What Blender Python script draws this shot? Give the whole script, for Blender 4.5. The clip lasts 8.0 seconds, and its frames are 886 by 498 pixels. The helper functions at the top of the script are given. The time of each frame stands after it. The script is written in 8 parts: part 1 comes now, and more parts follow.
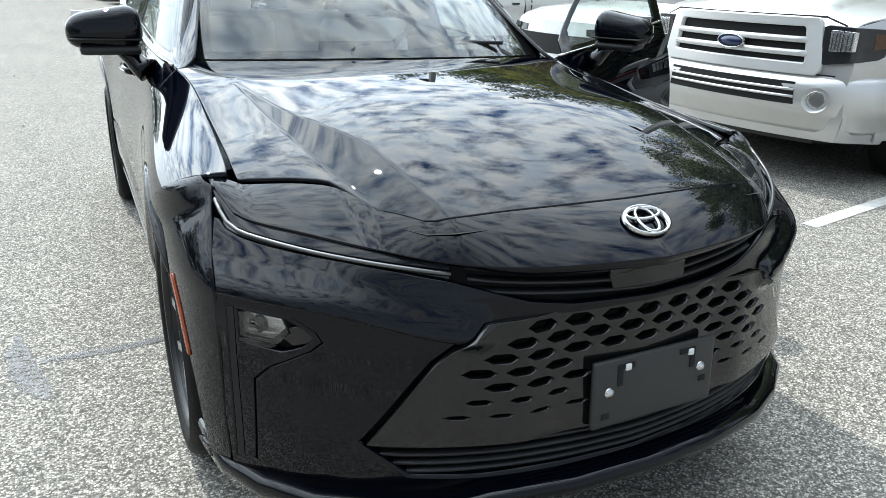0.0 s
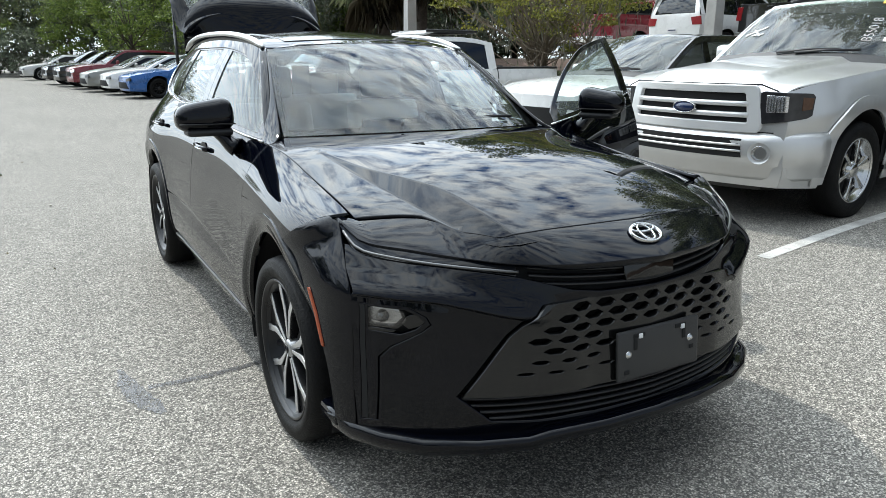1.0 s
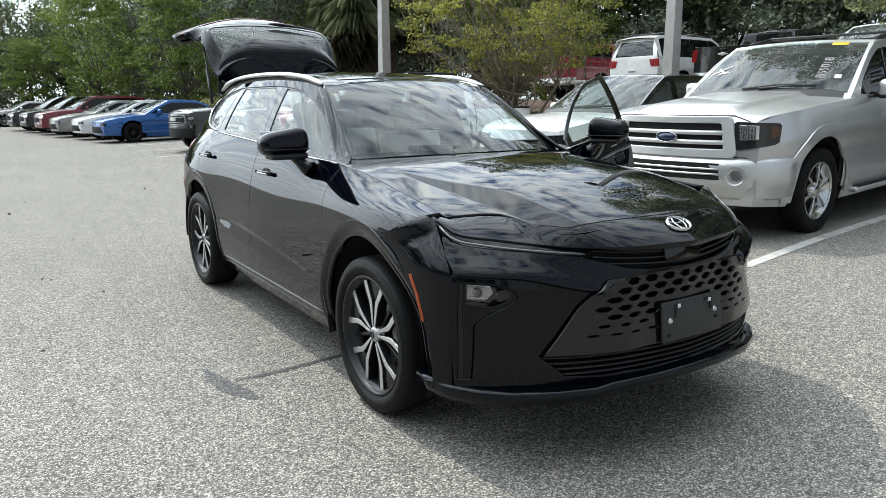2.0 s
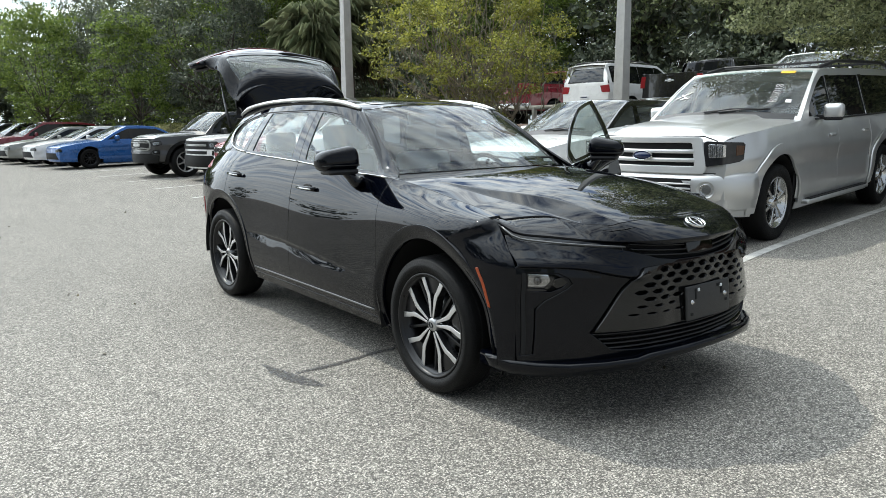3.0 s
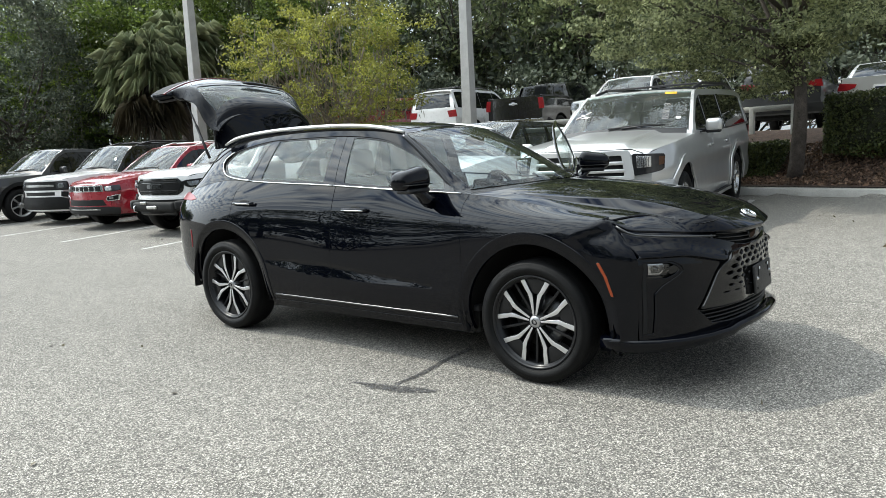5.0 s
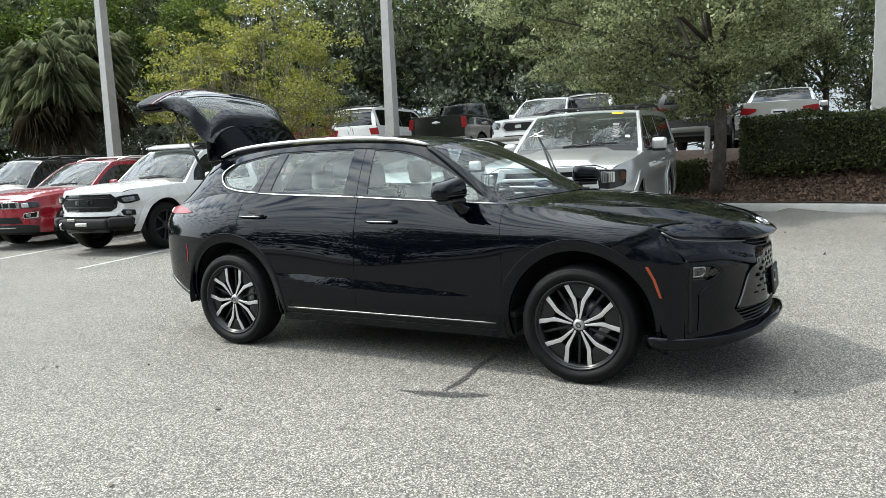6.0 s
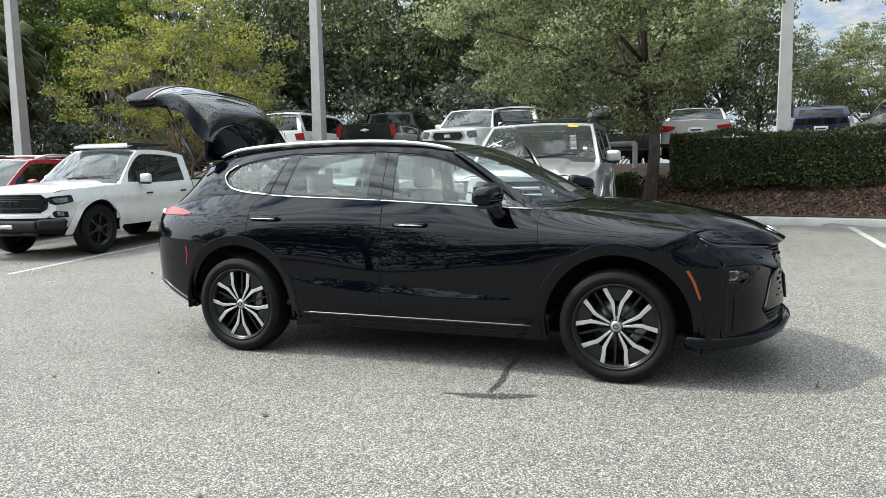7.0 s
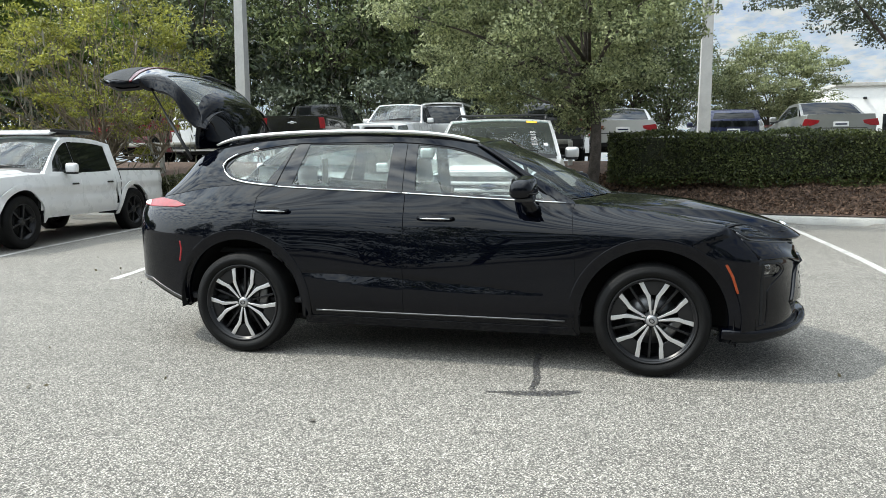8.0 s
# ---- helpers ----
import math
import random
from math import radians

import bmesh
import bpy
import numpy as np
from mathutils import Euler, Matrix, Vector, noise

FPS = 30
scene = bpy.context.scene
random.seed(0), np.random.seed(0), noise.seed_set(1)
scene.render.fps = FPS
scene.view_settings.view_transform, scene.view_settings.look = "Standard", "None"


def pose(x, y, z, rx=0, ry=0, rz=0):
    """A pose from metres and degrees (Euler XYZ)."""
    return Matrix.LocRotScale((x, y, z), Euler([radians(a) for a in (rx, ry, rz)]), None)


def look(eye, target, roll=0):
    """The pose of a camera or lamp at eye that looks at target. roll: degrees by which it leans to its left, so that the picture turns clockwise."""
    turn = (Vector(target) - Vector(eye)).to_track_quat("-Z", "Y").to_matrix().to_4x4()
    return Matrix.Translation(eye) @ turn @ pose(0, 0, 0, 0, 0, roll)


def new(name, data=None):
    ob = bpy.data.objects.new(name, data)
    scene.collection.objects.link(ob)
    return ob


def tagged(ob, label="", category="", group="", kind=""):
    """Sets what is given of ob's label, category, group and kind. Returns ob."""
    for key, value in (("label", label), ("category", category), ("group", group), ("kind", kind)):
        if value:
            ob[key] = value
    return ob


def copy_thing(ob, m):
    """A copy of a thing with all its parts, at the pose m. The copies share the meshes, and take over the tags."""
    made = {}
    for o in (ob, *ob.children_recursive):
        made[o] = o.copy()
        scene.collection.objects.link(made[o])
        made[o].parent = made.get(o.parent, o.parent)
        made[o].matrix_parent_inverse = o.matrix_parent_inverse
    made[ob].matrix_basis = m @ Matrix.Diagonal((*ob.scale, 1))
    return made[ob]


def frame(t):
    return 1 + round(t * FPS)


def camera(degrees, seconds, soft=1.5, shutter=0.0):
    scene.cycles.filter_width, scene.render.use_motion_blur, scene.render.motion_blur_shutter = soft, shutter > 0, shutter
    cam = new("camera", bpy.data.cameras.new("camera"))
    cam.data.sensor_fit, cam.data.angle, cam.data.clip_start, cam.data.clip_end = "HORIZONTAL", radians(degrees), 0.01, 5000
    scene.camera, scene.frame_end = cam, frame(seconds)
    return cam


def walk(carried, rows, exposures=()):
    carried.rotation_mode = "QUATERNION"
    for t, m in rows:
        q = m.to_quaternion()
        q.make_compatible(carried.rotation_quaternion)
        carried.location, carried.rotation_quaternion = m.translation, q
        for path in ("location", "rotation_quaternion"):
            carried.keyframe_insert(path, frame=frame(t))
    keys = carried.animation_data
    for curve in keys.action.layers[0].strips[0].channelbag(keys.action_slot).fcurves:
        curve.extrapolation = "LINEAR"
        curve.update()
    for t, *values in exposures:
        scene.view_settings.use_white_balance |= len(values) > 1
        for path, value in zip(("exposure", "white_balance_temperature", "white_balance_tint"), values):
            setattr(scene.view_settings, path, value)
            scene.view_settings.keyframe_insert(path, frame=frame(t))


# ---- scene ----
cam = camera(63.6, 8.0, 0.8)
PATH = [
    (0, (-1.093, -2.08, 1.412), (-0.231, -0.419, 0.704), 2.2),
    (0.5, (-1.389, -2.334, 1.458), (-0.478, -0.659, 0.855), 0.9),
    (1, (-1.672, -2.545, 1.467), (-0.705, -0.873, 0.947), 0.3),
    (1.5, (-2.031, -2.662, 1.444), (-1.011, -1.003, 0.988), -0.1),
    (1.7, (-2.157, -2.715, 1.432), (-1.117, -1.063, 0.997), -0.2),
    (2.8, (-2.902, -2.919, 1.399), (-1.729, -1.338, 1.046), -0.4),
    (3, (-3.063, -2.92, 1.4), (-1.861, -1.358, 1.058), -0.5),
    (3.5, (-3.377, -2.805, 1.374), (-2.09, -1.308, 1.054), -0.9),
    (4, (-3.71, -2.596, 1.383), (-2.329, -1.183, 1.076), -1.7),
    (4.5, (-4.119, -2.356, 1.4), (-2.639, -1.044, 1.106), -2.4),
    (4.7, (-4.236, -2.241, 1.391), (-2.718, -0.971, 1.101), -2.6),
    (5.8, (-4.924, -1.498, 1.412), (-3.216, -0.489, 1.161), -2.6),
    (6, (-5.017, -1.358, 1.389), (-3.279, -0.397, 1.146), -2.4),
    (6.5, (-5.219, -0.963, 1.383), (-3.416, -0.129, 1.153), -1.7),
    (7, (-5.435, -0.559, 1.383), (-3.577, 0.146, 1.158), -1.0),
    (7.5, (-5.491, -0.141, 1.365), (-3.589, 0.433, 1.137), -0.5),
    (8, (-5.538, 0.292, 1.362), (-3.603, 0.738, 1.124), -0.1),
]
EXPOSURES = [(0.0, -0.34, 6530, 5), (0.5, -0.56, 6585, 5), (1.0, -0.66, 6640, 6), (3.0, -0.76, 6790, 6), (6.0, -0.62, 6850, 6), (8.0, -0.60, 6800, 6)]
walk(cam, [(t, look(eye, target, roll)) for t, eye, target, roll in PATH], EXPOSURES)

# ---- sky and sun ----
SUN_DIR = Vector((-0.18, 0.75, 1.0)).normalized()
world = bpy.data.worlds.new("sky")
scene.world = world
world.use_nodes = True
wn, wl = world.node_tree.nodes, world.node_tree.links
wn.clear()


def wnode(kind, **kw):
    n = wn.new(kind)
    for k, v in kw.items():
        n.inputs[k].default_value = v
    return n


w_out = wn.new("ShaderNodeOutputWorld")
w_sky = wn.new("ShaderNodeTexSky")
w_sky.sky_type = "NISHITA"
w_sky.sun_disc = False
w_sky.sun_elevation = math.asin(SUN_DIR.z)
w_sky.sun_rotation = math.atan2(SUN_DIR.x, SUN_DIR.y)
w_bg = wnode("ShaderNodeBackground", Strength=0.21)
w_hue = wn.new("ShaderNodeMixRGB")
w_hue.blend_type = "MULTIPLY"
w_hue.inputs[0].default_value = 1.0
w_hue.inputs[2].default_value = (0.54, 0.86, 1.36, 1)
wl.new(w_sky.outputs[0], w_hue.inputs[1])
wl.new(w_hue.outputs[0], w_bg.inputs[0])
# broken cloud: noise on a plane overhead
w_co = wn.new("ShaderNodeTexCoord")
w_sep = wn.new("ShaderNodeSeparateXYZ")
wl.new(w_co.outputs["Generated"], w_sep.inputs[0])
w_up = wn.new("ShaderNodeMath")
w_up.operation = "MAXIMUM"
w_up.inputs[1].default_value = 0.0
wl.new(w_sep.outputs[2], w_up.inputs[0])
w_add = wn.new("ShaderNodeMath")
w_add.operation = "ADD"
w_add.inputs[1].default_value = 0.16
wl.new(w_up.outputs[0], w_add.inputs[0])
w_div = wn.new("ShaderNodeVectorMath")
w_div.operation = "DIVIDE"
wl.new(w_co.outputs["Generated"], w_div.inputs[0])
w_cmb = wn.new("ShaderNodeCombineXYZ")
for i in range(3):
    wl.new(w_add.outputs[0], w_cmb.inputs[i])
wl.new(w_cmb.outputs[0], w_div.inputs[1])
w_map = wn.new("ShaderNodeMapping")
w_map.inputs["Scale"].default_value = (3.3, 4.1, 0.0)
w_map.inputs["Rotation"].default_value = (0, 0, 0.5)
w_map.inputs["Location"].default_value = (3.4, 1.7, 0)
wl.new(w_div.outputs[0], w_map.inputs[0])
w_n1 = wnode("ShaderNodeTexNoise", Scale=2.4, Detail=10.0, Roughness=0.62, Distortion=0.25)
wl.new(w_map.outputs[0], w_n1.inputs[0])
w_ramp = wn.new("ShaderNodeValToRGB")
w_ramp.color_ramp.elements[0].position = 0.32
w_ramp.color_ramp.elements[1].position = 0.54
wl.new(w_n1.outputs["Fac"], w_ramp.inputs[0])
w_n2 = wnode("ShaderNodeTexNoise", Scale=2.6, Detail=8.0, Roughness=0.6)
wl.new(w_map.outputs[0], w_n2.inputs[0])
w_crp = wn.new("ShaderNodeValToRGB")
w_crp.color_ramp.elements[0].position, w_crp.color_ramp.elements[0].color = 0.30, (0.52, 0.65, 0.83, 1)
w_crp.color_ramp.elements[1].position, w_crp.color_ramp.elements[1].color = 0.64, (0.94, 0.98, 1.01, 1)
wl.new(w_n2.outputs["Fac"], w_crp.inputs[0])
w_dot = wn.new("ShaderNodeVectorMath")
w_dot.operation = "DOT_PRODUCT"
w_dot.inputs[1].default_value = SUN_DIR
wl.new(w_co.outputs["Generated"], w_dot.inputs[0])
# cloud lit from behind glows towards the sun
w_glow = wn.new("ShaderNodeMapRange")
w_glow.interpolation_type = "SMOOTHSTEP"
w_glow.inputs[1].default_value, w_glow.inputs[2].default_value = 0.22, 1.0
w_glow.inputs[3].default_value, w_glow.inputs[4].default_value = 1.25, 9.0
wl.new(w_dot.outputs["Value"], w_glow.inputs[0])
w_cl = wnode("ShaderNodeBackground", Strength=1.0)
wl.new(w_glow.outputs[0], w_cl.inputs["Strength"])
wl.new(w_crp.outputs[0], w_cl.inputs[0])
w_mix = wn.new("ShaderNodeMixShader")
# haze thickens towards the horizon
w_haze = wn.new("ShaderNodeMapRange")
w_haze.interpolation_type = "SMOOTHSTEP"
w_haze.inputs[1].default_value, w_haze.inputs[2].default_value = 0.10, 0.55
w_haze.inputs[3].default_value, w_haze.inputs[4].default_value = 0.80, 0.0
wl.new(w_sep.outputs[2], w_haze.inputs[0])
w_both = wn.new("ShaderNodeMath")
w_both.operation = "MAXIMUM"
wl.new(w_ramp.outputs[0], w_both.inputs[0])
wl.new(w_haze.outputs[0], w_both.inputs[1])
wl.new(w_both.outputs[0], w_mix.inputs[0])
wl.new(w_bg.outputs[0], w_mix.inputs[1])
wl.new(w_cl.outputs[0], w_mix.inputs[2])
wl.new(w_mix.outputs[0], w_out.inputs[0])

sun = new("sun", bpy.data.lights.new("sun", "SUN"))
sun.data.energy, sun.data.angle, sun.data.color = 4.8, radians(0.6), (0.99, 0.965, 0.92)
sun.matrix_world = look(SUN_DIR * 50, (0, 0, 0))

# ---- materials ----
def material(name, color, rough=0.5, metal=0.0, coat=0.0, var=0.0, scale=5.0, fine=0.0, fine_scale=60.0, bump=0.0, bump_scale=80.0, spec=0.5, rvar=0.0, color2=None, alpha=None, trans=0.0, island=0.0, coords="Object", dirt=0.0, sheen=0.0, detail=4.0, random_ob=0.0):
    """A principled surface: colour varied at two scales, a fine bump and uneven gloss."""
    m = bpy.data.materials.new(name)
    m.use_nodes = True
    nt = m.node_tree
    n, l = nt.nodes, nt.links
    b = n["Principled BSDF"]
    b.inputs["Roughness"].default_value = rough
    b.inputs["Metallic"].default_value = metal
    b.inputs["Specular IOR Level"].default_value = spec
    b.inputs["Coat Weight"].default_value = coat
    b.inputs["Coat Roughness"].default_value = 0.02
    b.inputs["Transmission Weight"].default_value = trans
    if alpha is not None:
        b.inputs["Alpha"].default_value = alpha
    c1 = (*color, 1)
    b.inputs["Base Color"].default_value = c1
    tc = n.new("ShaderNodeTexCoord")
    co = tc.outputs[coords]
    out = None
    if var or color2:
        t = n.new("ShaderNodeTexNoise")
        t.inputs["Scale"].default_value, t.inputs["Detail"].default_value, t.inputs["Roughness"].default_value = scale, detail, 0.6
        l.new(co, t.inputs["Vector"])
        r = n.new("ShaderNodeValToRGB")
        r.color_ramp.elements[0].position, r.color_ramp.elements[1].position = 0.3, 0.7
        c2 = (*color2, 1) if color2 else (*[min(1, k * (1 + var)) for k in color], 1)
        ca = c1 if color2 else (*[k * (1 - var) for k in color], 1)
        r.color_ramp.elements[0].color, r.color_ramp.elements[1].color = ca, c2
        l.new(t.outputs["Fac"], r.inputs[0])
        out = r.outputs[0]
    if fine:
        t = n.new("ShaderNodeTexNoise")
        t.inputs["Scale"].default_value, t.inputs["Detail"].default_value = fine_scale, 3.0
        l.new(co, t.inputs["Vector"])
        mr = n.new("ShaderNodeMapRange")
        mr.inputs[1].default_value, mr.inputs[2].default_value = 0.3, 0.7
        mr.inputs[3].default_value, mr.inputs[4].default_value = 1 - fine, 1 + fine
        l.new(t.outputs["Fac"], mr.inputs[0])
        mx = n.new("ShaderNodeVectorMath")
        mx.operation = "SCALE"
        if out:
            l.new(out, mx.inputs[0])
        else:
            mx.inputs[0].default_value = color
        l.new(mr.outputs[0], mx.inputs["Scale"])
        out = mx.outputs[0]
    if island or random_ob:
        if island:
            g = n.new("ShaderNodeNewGeometry")
            rnd = g.outputs["Random Per Island"]
        else:
            g = n.new("ShaderNodeObjectInfo")
            rnd = g.outputs["Random"]
        k = island or random_ob
        mr = n.new("ShaderNodeMapRange")
        mr.inputs[3].default_value, mr.inputs[4].default_value = 1 - k, 1 + k
        l.new(rnd, mr.inputs[0])
        mx = n.new("ShaderNodeVectorMath")
        mx.operation = "SCALE"
        if out:
            l.new(out, mx.inputs[0])
        else:
            mx.inputs[0].default_value = color
        l.new(mr.outputs[0], mx.inputs["Scale"])
        out = mx.outputs[0]
    if out:
        l.new(out, b.inputs["Base Color"])
    if rvar:
        t = n.new("ShaderNodeTexNoise")
        t.inputs["Scale"].default_value, t.inputs["Detail"].default_value = scale * 1.7, 5.0
        l.new(co, t.inputs["Vector"])
        mr = n.new("ShaderNodeMapRange")
        mr.inputs[3].default_value, mr.inputs[4].default_value = max(0.0, rough - rvar), rough + rvar
        l.new(t.outputs["Fac"], mr.inputs[0])
        l.new(mr.outputs[0], b.inputs["Roughness"])
    if bump:
        t = n.new("ShaderNodeTexNoise")
        t.inputs["Scale"].default_value, t.inputs["Detail"].default_value = bump_scale, 3.0
        l.new(co, t.inputs["Vector"])
        bp = n.new("ShaderNodeBump")
        bp.inputs["Strength"].default_value, bp.inputs["Distance"].default_value = bump, 0.01
        l.new(t.outputs["Fac"], bp.inputs["Height"])
        l.new(bp.outputs[0], b.inputs["Normal"])
    return m


def glass(name, tint, clear, rough=0.0, ior=1.75, film=0.0):
    """A thin pane: a clear tinted view through and a mirror gloss by Fresnel."""
    m = bpy.data.materials.new(name)
    m.use_nodes = True
    n, l = m.node_tree.nodes, m.node_tree.links
    n.clear()
    o = n.new("ShaderNodeOutputMaterial")
    t = n.new("ShaderNodeBsdfTransparent")
    t.inputs[0].default_value = (*[k * clear for k in tint], 1)
    g = n.new("ShaderNodeBsdfGlossy")
    g.inputs["Roughness"].default_value = rough
    f = n.new("ShaderNodeFresnel")
    f.inputs[0].default_value = ior
    x = n.new("ShaderNodeMixShader")
    l.new(f.outputs[0], x.inputs[0])
    l.new(t.outputs[0], x.inputs[1])
    l.new(g.outputs[0], x.inputs[2])
    last = x.outputs[0]
    if film:
        # a pale diffuse film: dust, with interior light and reflections put into its colour
        d = n.new("ShaderNodeBsdfDiffuse")
        d.inputs[0].default_value = (0.60, 0.66, 0.62, 1)
        tn = n.new("ShaderNodeTexNoise")
        tn.inputs["Scale"].default_value, tn.inputs["Detail"].default_value = 3.0, 4.0
        tc = n.new("ShaderNodeTexCoord")
        l.new(tc.outputs["Object"], tn.inputs["Vector"])
        mr = n.new("ShaderNodeMapRange")
        mr.inputs[3].default_value, mr.inputs[4].default_value = film * 0.6, film * 1.4
        l.new(tn.outputs["Fac"], mr.inputs[0])
        y = n.new("ShaderNodeMixShader")
        l.new(mr.outputs[0], y.inputs[0])
        l.new(last, y.inputs[1])
        l.new(d.outputs[0], y.inputs[2])
        last = y.outputs[0]
    l.new(last, o.inputs[0])
    return m


def asphalt_material(name="worn_asphalt", tint=(1.40, 1.345, 1.24), ragged=False):
    """Worn chip-seal: pale angular stone chips in grey binder, oil stains and tyre-polished streaks."""
    m = bpy.data.materials.new(name)
    m.use_nodes = True
    n, l = m.node_tree.nodes, m.node_tree.links
    b = n["Principled BSDF"]
    b.inputs["Roughness"].default_value = 0.9
    b.inputs["Specular IOR Level"].default_value = 0.25
    tc = n.new("ShaderNodeTexCoord")
    co = tc.outputs["Object"]
    v = n.new("ShaderNodeTexVoronoi")
    v.inputs["Scale"].default_value = 148.0
    l.new(co, v.inputs["Vector"])
    sp = n.new("ShaderNodeSeparateColor")
    l.new(v.outputs["Color"], sp.inputs[0])
    r = n.new("ShaderNodeValToRGB")
    e = r.color_ramp.elements
    e[0].position, e[0].color = 0.0, (0.085, 0.085, 0.084, 1)
    e[1].position, e[1].color = 1.0, (0.47, 0.461, 0.443, 1)
    for p, c in ((0.3, (0.115, 0.114, 0.111)), (0.6, (0.215, 0.211, 0.204)), (0.85, (0.335, 0.328, 0.314))):
        k = e.new(p)
        k.color = (*c, 1)
    l.new(sp.outputs[0], r.inputs[0])
    # binder between the chips
    edge = n.new("ShaderNodeMapRange")
    edge.inputs[1].default_value, edge.inputs[2].default_value = 0.25, 0.62
    edge.inputs[3].default_value, edge.inputs[4].default_value = 1.0, 0.5
    l.new(v.outputs["Distance"], edge.inputs[0])
    s1 = n.new("ShaderNodeVectorMath")
    s1.operation = "SCALE"
    l.new(r.outputs[0], s1.inputs[0])
    l.new(edge.outputs[0], s1.inputs["Scale"])
    cur = s1.outputs[0]
    for scale, lo, hi, stretch in ((0.35, 0.94, 1.07, (1, 1, 1)), (1.6, 0.95, 1.06, (1.6, 0.35, 1)), (9.0, 0.90, 1.10, (1, 1, 1)), (34.0, 0.80, 1.20, (1, 1, 1))):
        mp = n.new("ShaderNodeMapping")
        mp.inputs["Scale"].default_value = stretch
        l.new(co, mp.inputs[0])
        t = n.new("ShaderNodeTexNoise")
        t.inputs["Scale"].default_value, t.inputs["Detail"].default_value = scale, 6.0
        l.new(mp.outputs[0], t.inputs["Vector"])
        mr = n.new("ShaderNodeMapRange")
        mr.inputs[1].default_value, mr.inputs[2].default_value = 0.28, 0.72
        mr.inputs[3].default_value, mr.inputs[4].default_value = lo, hi
        l.new(t.outputs["Fac"], mr.inputs[0])
        s = n.new("ShaderNodeVectorMath")
        s.operation = "SCALE"
        l.new(cur, s.inputs[0])
        l.new(mr.outputs[0], s.inputs["Scale"])
        cur = s.outputs[0]
    hue = n.new("ShaderNodeVectorMath")
    hue.operation = "MULTIPLY"
    hue.inputs[1].default_value = tint
    l.new(cur, hue.inputs[0])
    l.new(hue.outputs[0], b.inputs["Base Color"])
    bp = n.new("ShaderNodeBump")
    bp.inputs["Strength"].default_value, bp.inputs["Distance"].default_value = 0.55, 0.006
    l.new(sp.outputs[0], bp.inputs["Height"])
    l.new(bp.outputs[0], b.inputs["Normal"])
    if ragged:
        # oil leaves a slight gloss
        b.inputs["Roughness"].default_value, b.inputs["Specular IOR Level"].default_value = 0.42, 0.6
        # the stain breaks up into patches
        t = n.new("ShaderNodeTexNoise")
        t.inputs["Scale"].default_value, t.inputs["Detail"].default_value, t.inputs["Roughness"].default_value = 38.0, 8.0, 0.75
        l.new(co, t.inputs["Vector"])
        mr = n.new("ShaderNodeMapRange")
        mr.inputs[1].default_value, mr.inputs[2].default_value = 0.38, 0.54
        mr.inputs[3].default_value, mr.inputs[4].default_value = 0.0, 0.9
        l.new(t.outputs["Fac"], mr.inputs[0])
        l.new(mr.outputs[0], b.inputs["Alpha"])
    return m


M_ASPHALT = asphalt_material()
M_BLACK = material("black_gloss_paint", (0.0008, 0.0012, 0.0030), rough=0.010, spec=0.28, rvar=0.006, scale=3.0)
M_PIANO = material("piano_black_trim", (0.005, 0.005, 0.005), rough=0.06, rvar=0.03)
M_SATIN = material("satin_black_plastic", (0.012, 0.012, 0.013), rough=0.45, var=0.2, bump=0.1, bump_scale=400, rvar=0.1)
M_MATT = material("matt_black_plastic", (0.015, 0.015, 0.015), rough=0.7, spec=0.25, var=0.25, bump=0.15, bump_scale=300)
M_PLATE = material("number_plate_backing", (0.022, 0.022, 0.022), rough=0.5, var=0.15, bump=0.2, bump_scale=500)
# Near-black colour stands in for the shade inside gaps, wheel wells and openings.
M_VOID = material("cavity_shade", (0.004, 0.004, 0.004), rough=0.9, var=0.2)
M_CHROME = material("brushed_chrome", (0.62, 0.62, 0.61), rough=0.16, metal=1.0, rvar=0.08, scale=12)
M_SILVER = material("satin_silver_rail", (0.62, 0.62, 0.60), rough=0.3, metal=0.9, rvar=0.08, scale=12)
M_DULLSTRIP = material("dull_bright_strip", (0.13, 0.13, 0.13), rough=0.35, metal=0.9, rvar=0.1)
M_MACHINED = material("machined_alloy", (0.68, 0.68, 0.68), rough=0.34, metal=0.85, rvar=0.05, scale=8)
M_ALLOY = material("painted_alloy", (0.42, 0.42, 0.42), rough=0.32, metal=0.8, var=0.15, rvar=0.1)
M_DKALLOY = material("dark_alloy", (0.015, 0.015, 0.016), rough=0.3, metal=0.4, rvar=0.1)
M_TYRE = material("tyre_rubber", (0.0055, 0.0055, 0.0055), rough=0.58, spec=0.16, var=0.3, scale=8, bump=0.3, bump_scale=120, rvar=0.1)
M_GLASS = glass("windscreen_glass", (0.80, 0.95, 0.96), 0.80, ior=1.50, film=0.010)
M_TINT = glass("tinted_side_glass", (0.84, 0.93, 0.90), 0.88, ior=1.50, film=0.09)
M_DARKGLASS = glass("privacy_glass", (0.7, 0.75, 0.72), 0.16)
M_LENS = glass("lamp_lens", (0.9, 0.9, 0.9), 0.75)
M_RED = material("red_lamp_plastic", (0.24, 0.004, 0.008), rough=0.28, coat=0.08, var=0.25, scale=20)
M_REDBAR = material("dark_red_light_bar", (0.085, 0.002, 0.005), rough=0.22, spec=0.3, var=0.2, scale=20)
M_GRAIN = material("grained_black_plastic", (0.006, 0.006, 0.006), rough=0.55, spec=0.15, var=0.2, bump=0.1, bump_scale=300)
M_SUVLAMP = material("smoked_lamp_bezel", (0.055, 0.056, 0.060), rough=0.12, metal=0.6, var=0.3, scale=14, rvar=0.06)
